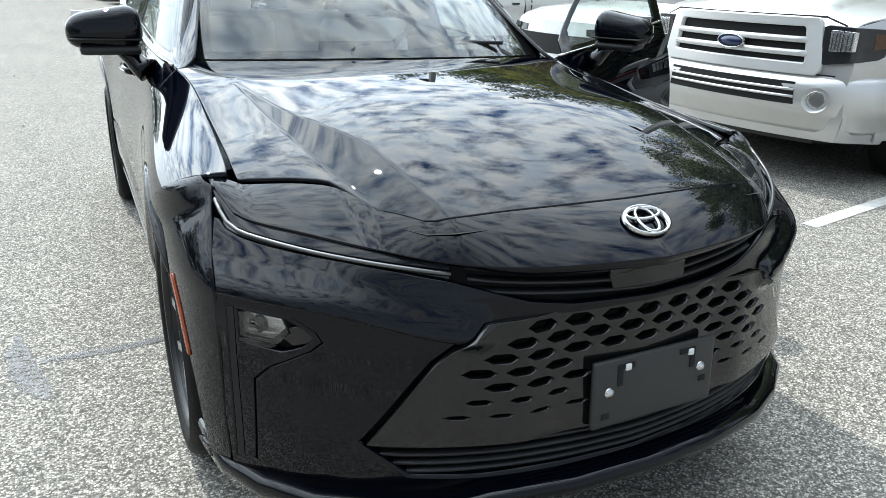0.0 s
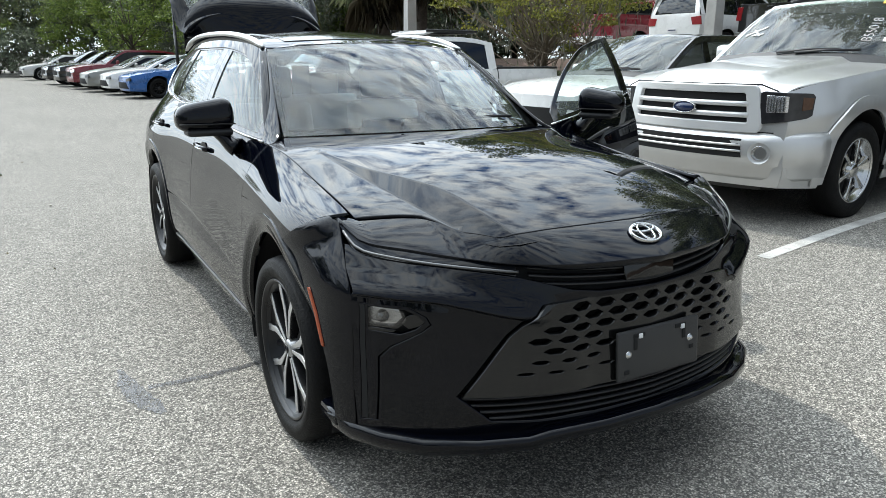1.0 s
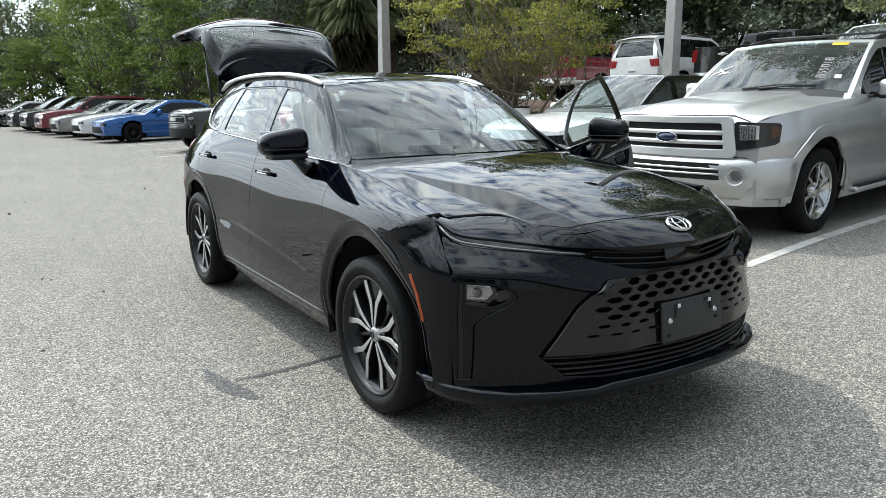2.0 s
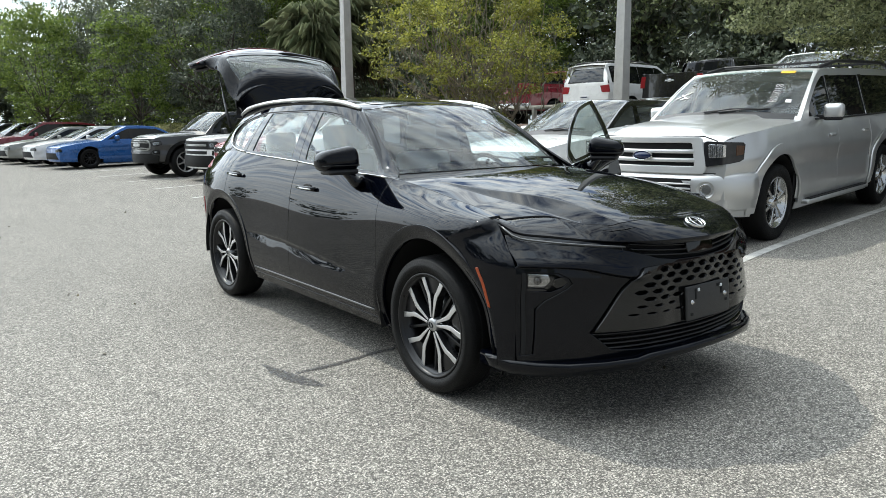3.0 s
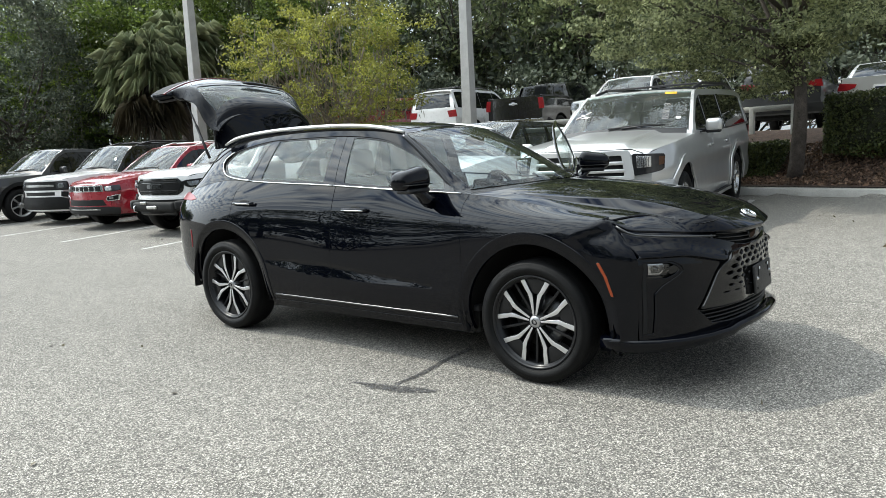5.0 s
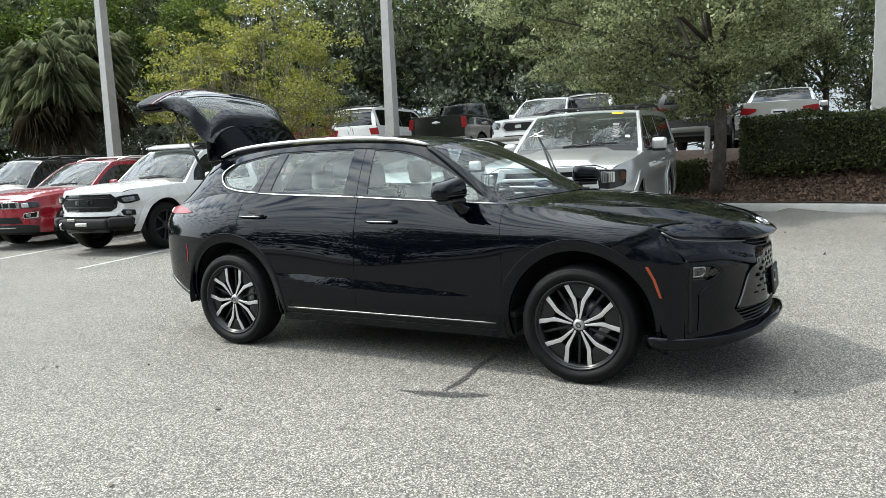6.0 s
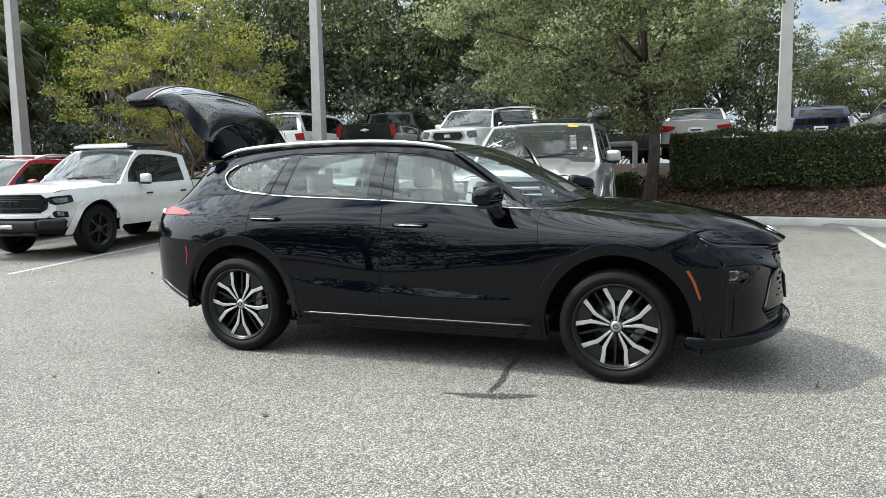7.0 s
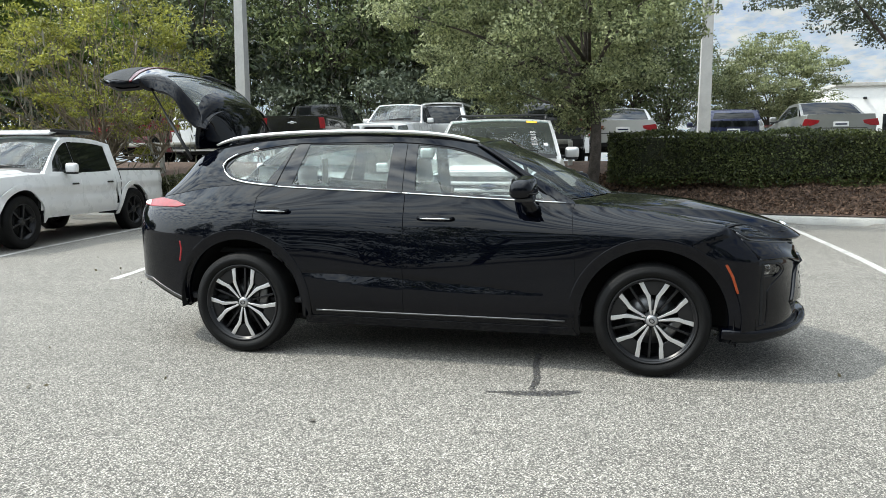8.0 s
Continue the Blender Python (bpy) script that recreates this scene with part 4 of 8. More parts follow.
big = [(-.402, .752), (-.505, .665), (-.65, .470), (-.55, .380), (-.40, .368), (0, .368), (.40, .368), (.55, .380), (.65, .470), (.505, .665), (.402, .752), (.2, .760), (0, .762), (-.2, .760)]
shelf = [[(sg * a, .712 + .055 * float(smooth(a, .42, .74)) + .01 * (a - .74) + o_) for a in np.arange(.47, .872, .018)] for sg in (-1, 1) for o_ in (-.007, -.002, .003, .008)]
part("front_bumper", panel_mesh("front_bumper", fasc, nose, [big, fog_o, [(-x, z) for x, z in fog_o]], step=0.02, lip=0.03, rnd=.005, creases=shelf), M_BLACK, car)


crease_y = pchip([(.28, -.622), (.76, -.624), (.80, -.602), (.87, -.538), (.957, -.458), (1.0, -.425)])
crease_h = pchip([(.28, .870), (.5, .882), (.76, .884), (.87, .867), (.957, .849), (1.0, .842)])


def bside(y, z):
    yc, hc = crease_y(z), crease_h(z)
    far = .960 - 1.85 * np.maximum(0, z - .845) ** 1.5 - .10 * np.maximum(0, .42 - z)
    h = hc + (far - hc) * (1 - np.exp(-np.maximum(y - yc, -.02) / .12))
    u = np.maximum(y, -.42)
    top = SIDE_Z[5](u)
    fen = -side(u, side_s(u, np.minimum(z, top - .001)))[0]
    w = smooth(z - (.972 - .49 * (y + .41)), -.11, -.004) * smooth(y - yc, .0, .05)
    return -(h + (fen - h) * w), y, z


bs = [(-.228, .850), (-.228, .882), (-.32, .925), (-.413, .970), (-.452, .958), (-.536, .87), (-.600, .80), (-.622, .755), (-.620, .50), (-.615, .325), (-.47, .315), (-.50, .30)] + arc(0, FZ, ARCH, 188, 115, 16)
both("bumper_side", bs, bside, M_BLACK, car, step=0.028)
for mr in (False, True):
    am = [(-.419, .742), (-.431, .744), (-.470, .672), (-.505, .566), (-.495, .568), (-.458, .672)]
    part("side_marker", panel_mesh("side_marker", am, lambda y, z: (bside(y, z)[0] - .005, y, z), step=0.02, lip=.006, mirror=mr), M_AMBER, car, "orange side marker")

# honeycomb grille
cells = []
for row in range(7):
    zc = .737 - row * .0325
    hw, hh = .0405, .0148 - row * .0010
    if row > 4:
        hw, hh = .032, .0075 - .0018 * (row - 5)
    n = 7
    for k in range(-n, n + 1):
        x = k * .092 + (.046 if row % 2 else 0)
        lim = .40 + (.752 - zc) * .62 - .055
        if abs(x) > lim or (zc < .665 and abs(x) < .155):
            continue
        cells.append([(x - hw, zc), (x - hw * .45, zc + hh), (x + hw * .45, zc + hh), (x + hw, zc), (x + hw * .45, zc - hh), (x - hw * .45, zc - hh)])
grille = part("grille", panel_mesh("grille", grille_o, lambda x, z: nose(x, z, .004 - .020 * smooth(np.abs(x), .20, .34)), cells, step=0.025, lip=0.03, rnd=.002), M_PIANO, car, "gloss black honeycomb grille")
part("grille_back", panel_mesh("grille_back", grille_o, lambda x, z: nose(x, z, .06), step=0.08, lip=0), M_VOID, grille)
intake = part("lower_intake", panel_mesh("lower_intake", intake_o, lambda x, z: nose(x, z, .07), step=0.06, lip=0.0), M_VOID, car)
for k in range(4):
    zz = .388 + .023 * k
    lim = .545 + .09 * k / 3.2
    pth = [(x, float(nose(np.array([x]), np.array([zz]))[1][0]) + .022, zz) for x in np.linspace(-lim, lim, 24)]
    part("intake_slat", sweep("intake_slat", pth, [(-.02, -.004), (.008, -.003), (.008, .003), (-.02, .004)]), M_SATIN, intake)
pocket = [(-.848, .740), (-.765, .738), (-.735, .722), (-.716, .700), (-.738, .674), (-.775, .654), (-.848, .658)]
for mr in (False, True):
    fog = part("fog_surround", panel_mesh("fog_surround", inset(fog_o, .0055), lambda x, z: nose(x, z, .004), [pocket], step=0.02, lip=0.02, mirror=mr), M_BLACK, car)
    part("fog_reflector", panel_mesh("fog_reflector", fog_l, lambda x, z: nose(x, z, .034 + .25 * ((x + .815) ** 2 + (z - .705) ** 2) / .1), step=0.02, lip=0, mirror=mr), M_LAMPIN, fog)
    part("fog_lens", panel_mesh("fog_lens", fog_l, lambda x, z: nose(x, z, .010), step=0.03, lip=0, mirror=mr), M_LENS, fog, "clear fog lamp")
    bulb = part("projector", lathe("projector", [(-.012, 0), (-.010, .014), (0, .020), (.01, .020)], 18, "y"), M_LENS, fog)
    q = nose(np.array([-.805]), np.array([.705]), .028)
    bulb.location = (-float(q[0][0]) if mr else float(q[0][0]), float(q[1][0]), .705)
    part("fog_backing", panel_mesh("fog_backing", inset(fog_o, -.004), lambda x, z: nose(x, z, .045), step=0.05, lip=0, mirror=mr), M_VOID, fog)
    part("air_slit", panel_mesh("air_slit", [(-.864, .742), (-.853, .742), (-.851, .360), (-.862, .360)], lambda x, z: nose(x, z, .002), step=0.03, lip=0, mirror=mr), M_VOID, car)
    kn = [(-.758, .712), (-.735, .722), (-.712, .705), (-.716, .690), (-.752, .675), (-.768, .690)]
    part("sensor_block", panel_mesh("sensor_block", kn, lambda x, z: nose(x, z, .014), step=0.02, lip=.02, mirror=mr), M_PIANO, fog)
    part("lens_sill", panel_mesh("lens_sill", [(-.845, .668), (-.785, .666), (-.795, .660), (-.845, .660)], lambda x, z: nose(x, z, .008), step=0.02, lip=.02, mirror=mr), M_PIANO, fog)

# chin spoiler
lp = [(-.912, -.42, .325), (-.906, -.50, .318), (-.888, -.60, .315), (-.83, -.715, .318), (-.74, -.825, .322), (-.60, -.92, .328), (-.46, -.985, .334), (-.40, -1.008, .350), (-.2, -1.052, .358), (0, -1.064, .360)]
lp = lp + [(-x, y, z) for x, y, z in reversed(lp[:-1])]
pr = []
for i, q in enumerate(lp):
    k = min(i, len(lp) - 1 - i) / 9
    dn = -.078 + .040 * k
    pr.append([(-.10, .012), (-.012, .014), (.006, .008), (.010, -.004), (.004, dn * .6), (-.03, dn), (-.10, dn)])
part("chin_spoiler", sweep("chin_spoiler", lp, pr), M_BLACK, car)
part("front_undertray", rbox(1.2, .6, .02, .005, (0, -.40, .27)), M_MATT, car)

# badge, plate backing
def badge(name, rx, rz, at, tilt, parent, mat=M_CHROME):
    o = part(name, lathe(name, [(0, .82), (.006, .86), (.008, .93), (.006, 1.0), (0, 1.02)], 36, "y"), mat, parent)
    o.matrix_local = pose(*at, tilt, 0, 0) @ Matrix.Diagonal((rx, -1, rz, 1))
    for sx_, sz_, dz in ((.40, .78, 0.0), (.75, .36, .42)):
        e = [(rx * sx_ * math.cos(a), -.004, rz * (sz_ * math.sin(a) + dz)) for a in np.linspace(0, 2 * math.pi, 28, endpoint=False)]
        t = part("badge_loop", sweep("badge_loop", e, ring(.0042, 6), (0, 1, 0), closed=True), mat, o)
        t.matrix_local = Matrix.Diagonal((1 / rx, -1, 1 / rz, 1))
    return o


badge("nose_badge", .062, .046, (0, -.9465, .9265), -62, car)
plate = part("plate_bracket", rbox(.36, .016, .165, .008, (0, 0, 0)), M_PLATE, car, "plain black plastic plate bracket, no plate fitted")
plate.matrix_local = pose(.02, -1.022, .555, -5, 0, 0)
for x, z, w, h, m in ((-.092, .062, .05, .014, M_VOID), (-.108, .036, .016, .04, M_VOID), (.092, .062, .05, .014, M_VOID), (.108, .036, .016, .04, M_VOID), (-.145, -.052, .022, .014, M_VOID), (.145, -.02, .02, .014, M_VOID)):
    part("bracket_slot", rbox(w, .006, h, .002, (x, -.0075, z)), m, plate)
for x, z in ((-.088, .060), (.100, .058)):
    part("clip", rbox(.016, .008, .016, .003, (x, -.010, z)), M_WHITEPLASTIC, plate, "white plastic clip")
for x, z in ((-.137, .005), (.137, .012)):
    s = part("screw", lathe("screw", [(-.012, 0), (-.012, .006), (-.006, .009), (-.006, .012), (0, .012)], 12, "y"), M_CHROME, plate)
    s.location = (x, -.004, z)

# ---- wheels ----
def spoke(k, sgn):
    """One arm of a forked spoke: a narrow root that kinks outwards to the rim."""
    a = radians(90 + 72 * k)
    c = [(.040, .0085 * sgn, .0052), (.09, .0165 * sgn, .0080), (.135, .0240 * sgn, .0115), (.163, .0330 * sgn, .0145), (.187, .0505 * sgn, .0150), (.2565, .0905 * sgn, .0175)]
    l_, r_ = [], []
    for i, (rad, off, w) in enumerate(c):
        l_.append((rad, off + w))
        r_.append((rad, off - w))
    poly = l_ + r_[::-1]
    return [(x * math.cos(a) - y * math.sin(a), x * math.sin(a) + y * math.cos(a)) for x, y in poly]


def car_wheel():
    w = empty("wheel")
    tyre = part("tyre", lathe("tyre", [(-.095, .276), (-.107, .285), (-.1105, .2935), (-.1125, .2945), (-.1165, .312), (-.1165, .327), (-.1145, .3285), (-.1125, .343), (-.098, .357), (-.07, .3635), (0, .365), (.07, .3635), (.098, .357), (.113, .342), (.116, .315), (.108, .29), (.095, .276)], 72), M_TYRE, w)
    for k in range(3):
        part("tread_groove", lathe("tread_groove", [(-.005, .3652), (0, .3640), (.005, .3652)], 60), M_VOID, tyre).location = (-.045 + .045 * k, 0, 0)
    rim = part("rim", lathe("rim", [(-.088, .262), (-.104, .268), (-.106, .276), (-.100, .279), (-.09, .276), (-.085, .255), (.06, .245), (.09, .27), (.095, .277)], 60), M_DKALLOY, w)
    b = Matrix.Rotation(radians(-90), 4, "Y") @ Matrix.Rotation(radians(90), 4, "Z")
    for k in range(5):
        for sg in (1, -1):
            poly = spoke(k, sg)
            part("spoke", prism(poly, .030, .078, .003, b), M_DKALLOY, rim)
            part("machined_face", prism(poly, .0775, .0815, .001, b), M_MACHINED, rim, "bright machined spoke face")
        a = radians(90 + 72 * k)
        web = [(.165, -.020), (.19, -.036), (.252, -.075), (.263, 0), (.252, .075), (.19, .036), (.165, .020)]
        part("spoke_web", prism([(x * math.cos(a) - y * math.sin(a), x * math.sin(a) + y * math.cos(a)) for x, y in web], .045, .071, .003, b), M_DKALLOY, rim)
        q = np.linspace(-.37, .37, 13)
        part("machined_edge", prism([(.2745 * math.cos(a + e), .2745 * math.sin(a + e)) for e in q] + [(.2650 * math.cos(a + e), .2650 * math.sin(a + e)) for e in q[::-1]], .076, .0812, .001, b), M_MACHINED, rim)
        a = radians(90 + 72 * k + 36)
        part("thin_spoke", prism([(.06 * math.cos(a - .12), .06 * math.sin(a - .12)), (.255 * math.cos(a - .035), .255 * math.sin(a - .035)), (.255 * math.cos(a + .035), .255 * math.sin(a + .035)), (.06 * math.cos(a + .12), .06 * math.sin(a + .12))], .02, .055, .003, b), M_DKALLOY, rim)
        n = part("wheel_nut", lathe("wheel_nut", [(-.066, 0), (-.066, .009), (-.05, .010)], 6), M_CHROME, rim)
        n.location = (0, .056 * math.cos(a), .056 * math.sin(a))
    part("centre_cap", lathe("centre_cap", [(-.086, 0), (-.0865, .018), (-.084, .030), (-.078, .036), (-.06, .042), (-.02, .05)], 28), M_ALLOY, rim)
    part("cap_mark", sweep("cap_mark", [(-.089, .016 * math.cos(a), .012 * math.sin(a)) for a in np.linspace(0, 6.283, 20, endpoint=False)], ring(.003, 6), (1, 0, 0), closed=True), M_DKALLOY, rim)
    part("brake_disc", lathe("brake_disc", [(-.005, .06), (-.005, .165), (.015, .165), (.015, .06)], 40), M_DULLSTRIP, w)
    part("brake_caliper", rbox(.06, .075, .17, .02, (-.01, -.135, .03)), M_DULLSTRIP, w)
    part("wheel_back", lathe("wheel_back", [(.03, .0), (.03, .25), (.05, .25)], 36), M_VOID, w)
    return w


wh = car_wheel()
wheel_places = [pose(-.814, 0, FZ, 38, 0, 0), pose(-.814, AXLE, RZ, 2, 0, 0), pose(.814, 0, FZ, 0, 0, 180), pose(.814, AXLE, RZ, 0, 0, 180)]
wheels = [wh]
for m in wheel_places[1:]:
    wheels.append(copy_thing(wh, m))
wh.matrix_basis = wheel_places[0]
for o in wheels:
    o.parent = car

# ---- mirrors, handles, lamps ----
def door_mirror(parent, mr):
    s = 1 if mr else -1
    bm = rbox(.26, .165, .155, .0745, (0, 0, 0), segs=6)
    for v in bm.verts:
        k = (v.co.x * s + .125) / .25
        top = (v.co.z + .08) / .16
        v.co.z *= 1.0 - .30 * k * (v.co.z > 0) - .10 * k
        v.co.y *= 1 - .22 * top
        v.co.y += .03 * k
        v.co.x *= 1 - .10 * top
        v.co.z += .010 * (1 - k)
    bm.transform(Matrix.Translation((s * .975, .80, 1.205)))
    body = part("mirror_housing", bm, M_BLACK, parent)
    part("mirror_lower", rbox(.20, .12, .035, .016, (s * .962, .805, 1.135)), M_SATIN, body)
    part("mirror_groove", rbox(.235, .168, .006, .003, (s * .973, .812, 1.172)), M_VOID, body)
    part("mirror_glass", rbox(.19, .006, .11, .002, (s * .975, .885, 1.205)), M_CHROME, body)
    q = [(s * .93, .81, 1.14), (s * .895, .80, 1.105), (s * .87, .79, 1.075), (s * .845, .78, 1.06)]
    part("mirror_stalk", sweep("mirror_stalk", q, [ring(.05, 10, 1.0, .55), ring(.05, 10, 1.0, .6), ring(.06, 10, 1, .6), ring(.075, 10, 1, .6)]), M_BLACK, body)
    return body


door_mirror(door_r, False)


def door_handle(u, z, parent, mr):
    s = 1 if mr else -1
    h = -float(side(np.array([u]), side_s(u, z))[0][0])
    cup = part("handle_cup", lathe("handle_cup", [(0, .0), (-.002, .05), (.004, .058)], 28), M_VOID, parent)
    cup.matrix_local = pose(s * (h + .002), u, z - .005, 0, 0, 0 if s < 0 else 180) @ Matrix.Diagonal((1, 1.25, .62, 1))
    pth = [(s * (h + o), u + d, z + .006 + e) for d, o, e in ((-.125, .004, -.004), (-.105, .022, -.001), (-.05, .030, .001), (.03, .030, .001), (.10, .024, 0), (.125, .004, -.003))]
    grip = part("door_handle", sweep("door_handle", pth, [ring(.012, 8, .8, 1.1)] * 6), M_BLACK, parent)
    bright = [(x + s * .007, y, q - .004) for x, y, q in pth[1:5]]
    part("handle_strip", sweep("handle_strip", bright, [ring(.006, 8, .8, .9)] * 4), M_CHROME, grip, "thin chrome strip")


door_handle(1.42, .990, door_r, False)
door_handle(2.60, 1.028, rear_doors[0], False)
door_handle(2.60, 1.028, rear_doors[1], True)

tl = [(3.33, 1.062), (3.42, 1.050), (3.72, 1.048), (3.92, 1.058), (3.92, 1.10), (3.60, 1.108), (3.44, 1.090)]
both("tail_lamp", on_side(tl), lambda u, s: tuple(k + d for k, d in zip(side(u, s), (-.006, .004, 0))), M_RED, car, label="red tail lamp", step=0.03)
both("reverse_lamp", on_side([(3.74, 1.056), (3.90, 1.064), (3.90, 1.094), (3.78, 1.098)]), lambda u, s: tuple(k + d for k, d in zip(side(u, s), (-.010, .007, 0))), M_WHITEPLASTIC, car, label="white reversing lamp", step=0.03)
both("rear_marker", on_side([(3.345, .80), (3.352, .80), (3.345, .74), (3.365, .655), (3.355, .655), (3.335, .74)]), lambda u, s: tuple(k + d for k, d in zip(side(u, s), (-.004, .002, 0))), M_RED, car, step=0.03, label="red side reflector")
both("bumper_strip", on_side([(3.33, .36), (3.45, .40), (3.7, .50), (4.6, .535), (4.6, .515), (3.7, .48), (3.45, .38), (3.34, .345)]), lambda u, s: tuple(k + d for k, d in zip(side(u, s), (-.004, .003, 0))), M_DULLSTRIP, car, step=0.04)
part("rear_diffuser", rbox(1.1, .4, .14, .04, (0, 3.35, .42)), M_MATT, car)
part("floor_pan", rbox(1.30, 2.9, .05, .01, (0, 1.55, .23)), M_MATT, car)
part("cabin_floor", rbox(1.62, 3.0, .04, .01, (0, 1.95, .38)), M_DASH, car)

# ---- raised tailgate ----
# Its outer skin faces the sky: s runs from the roof spoiler's lip over the glass to the lower edge.
hg_y = natural([(0, 3.385), (.14, 3.50), (.30, 3.635), (.50, 3.82), (.64, 3.95), (.79, 4.10), (.94, 4.25), (1.06, 4.365)])
hg_z = natural([(0, 1.858), (.14, 1.950), (.30, 2.050), (.50, 2.130), (.64, 2.160), (.79, 2.168), (.94, 2.148), (1.06, 2.108)])
sp_y = natural([(0, 3.245), (.08, 3.252), (.20, 3.270), (.32, 3.302), (.42, 3.350), (.50, 3.412)])
sp_z = natural([(0, 1.50), (.08, 1.580), (.20, 1.700), (.32, 1.812), (.42, 1.885), (.50, 1.936)])
hatch_c = (0, 3.8, 1.6)


def hatch(x, s, d=0.0):
    """The tailgate's skin, strongly bowed across; d sinks it."""
    a = np.abs(x)
    k = .06 + .30 * smooth(s, .22, .68) - .08 * smooth(s, .75, 1.0)
    drop = k * x * x + 1.4 * x ** 4 * (1 - smooth(s, -.05, .2)) + 16 * np.maximum(a - .52, 0) ** 2 * (1 - smooth(s, .34, .56))
    return x, hg_y(s) - .55 * x * x * smooth(s, .25, 1.0), hg_z(s) - drop - d


def spoiler_skin(x, s):
    """The roof spoiler stands up in front of the glass, its ends swept back and down."""
    w = smooth(s, .0, .46)
    return x, sp_y(s) + .42 * x * x * (1 - w), sp_z(s) - .07 * x * x - 1.75 * w * x ** 4


gate = [(-.605, .40), (.605, .40), (.645, .50), (.69, .62), (.735, .86), (.745, .98), (.60, 1.04), (.30, 1.06), (-.30, 1.06), (-.60, 1.04), (-.745, .98), (-.735, .86), (-.69, .62), (-.645, .50)]
tailgate = part("tailgate", panel_mesh("tailgate", gate, hatch, step=0.035, lip=0.05, rnd=.006, centre=hatch_c), M_BLACK, car, "raised black tailgate")
lip_o = [(-.54, .0), (.54, .0), (.545, .20), (.535, .38), (.50, .47), (.40, .497), (.20, .505), (-.20, .505), (-.40, .497), (-.50, .47), (-.535, .38), (-.545, .20)]
part("spoiler", panel_mesh("spoiler", lip_o, spoiler_skin, step=0.025, lip=0.045, rnd=.006, centre=(0, 3.7, 1.5)), M_BLACK, tailgate)
pane_o = [(-.47, .0), (.47, .0), (.52, .14), (.525, .27), (.47, .335), (.25, .36), (-.25, .36), (-.47, .335), (-.525, .27), (-.52, .14)]
surround = [(-.55, -.10), (.55, -.10), (.59, .08), (.605, .395), (-.605, .395), (-.59, .08)]
part("tailgate_frame", panel_mesh("tailgate_frame", surround, lambda x, s: hatch(x, s, .002), [pane_o], step=0.03, lip=0.05, centre=hatch_c), M_BLACK, tailgate)
part("rear_window", panel_mesh("rear_window", inset(pane_o, -.01), lambda x, s: hatch(x, s, .008), step=0.05, lip=0, centre=hatch_c), M_TINT, tailgate)
bar = [(-.715, .665), (-.60, .640), (-.30, .625), (.30, .625), (.60, .640), (.715, .665), (.722, .70), (.60, .685), (.30, .670), (-.30, .670), (-.60, .685), (-.722, .70)]
# Added overlay: its matt black replaces the bright sky reflection on this skin.
dull_o = [(-.716, .72), (-.60, .705), (.60, .705), (.716, .72), (.728, .86), (.735, .97), (.60, 1.03), (.30, 1.05), (-.30, 1.05), (-.60, 1.03), (-.735, .97), (-.728, .86)]
part("plate_panel", panel_mesh("plate_panel", dull_o, lambda x, s: hatch(x, s, -.004), step=0.05, lip=0.01, centre=hatch_c), M_GRAIN, tailgate, "dark matt overlay below the light bar")
part("light_bar", panel_mesh("light_bar", bar, lambda x, s: hatch(x, s, -.006), step=0.03, lip=0.01, centre=hatch_c), M_REDBAR, tailgate, "full-width red light bar")
inner = [(-.535, .04), (.535, .04), (.55, .40), (.68, .90), (.60, 1.02), (.30, 1.04), (-.30, 1.04), (-.60, 1.02), (-.68, .90), (-.55, .40)]
part("tailgate_lining", panel_mesh("tailgate_lining", inner, lambda x, s: hatch(x, s, .055 + .05 * smooth(s, .38, .5) * (1 - smooth(s, .85, 1.04))), [[(-.46, .06), (.46, .06), (.47, .32), (-.47, .32)]], step=0.05, lip=0.02, centre=(0, 3.8, 3.0)), M_DASH, tailgate, "black tailgate lining")
for sx in (-1, 1):
    a, b = Vector((sx * .60, 3.40, 1.40)), Vector((sx * .545, 3.755, 1.93))
    part("gas_strut", tube("gas_strut", [a, a + (b - a) * .55, a + (b - a) * .551, b], [.012, .012, .007, .007], 8), M_SATIN, car)
    part("hatch_jamb", tube("hatch_jamb", [(sx * .52, 3.10, 1.50), (sx * .50, 3.30, 1.36), (sx * .50, 3.50, 1.16), (sx * .52, 3.64, 1.0), (sx * .52, 3.74, .86)], .018, 8), M_BLACK, car)
wiper_s = np.linspace(.02, .47, 9)
wipe = [tuple(float(q[0]) for q in hatch(np.array([x]), np.array([.318 - .06 * (x / .47) ** 2]), -.034)) for x in wiper_s]
part("rear_wiper", sweep("rear_wiper", wipe, [ring(.022 * k, 8, 1.0, .75) for k in (.35, .9, 1, .9, .75, .6, .5, .4, .25)]), M_PIANO, tailgate, "rear wiper and its cover")

# ---- open driver's door (left side) ----
HINGE = Vector((.905, .535, 0))
DOOR_OPEN = -65.0


def to_hinge(ob):
    ob.data.transform(Matrix.Translation(-HINGE))


door_l = part("front_door", panel_mesh("front_door", on_side(fdoor), side, mirror=True, step=0.03), M_BLACK, car, "open driver's door")
to_hinge(door_l)
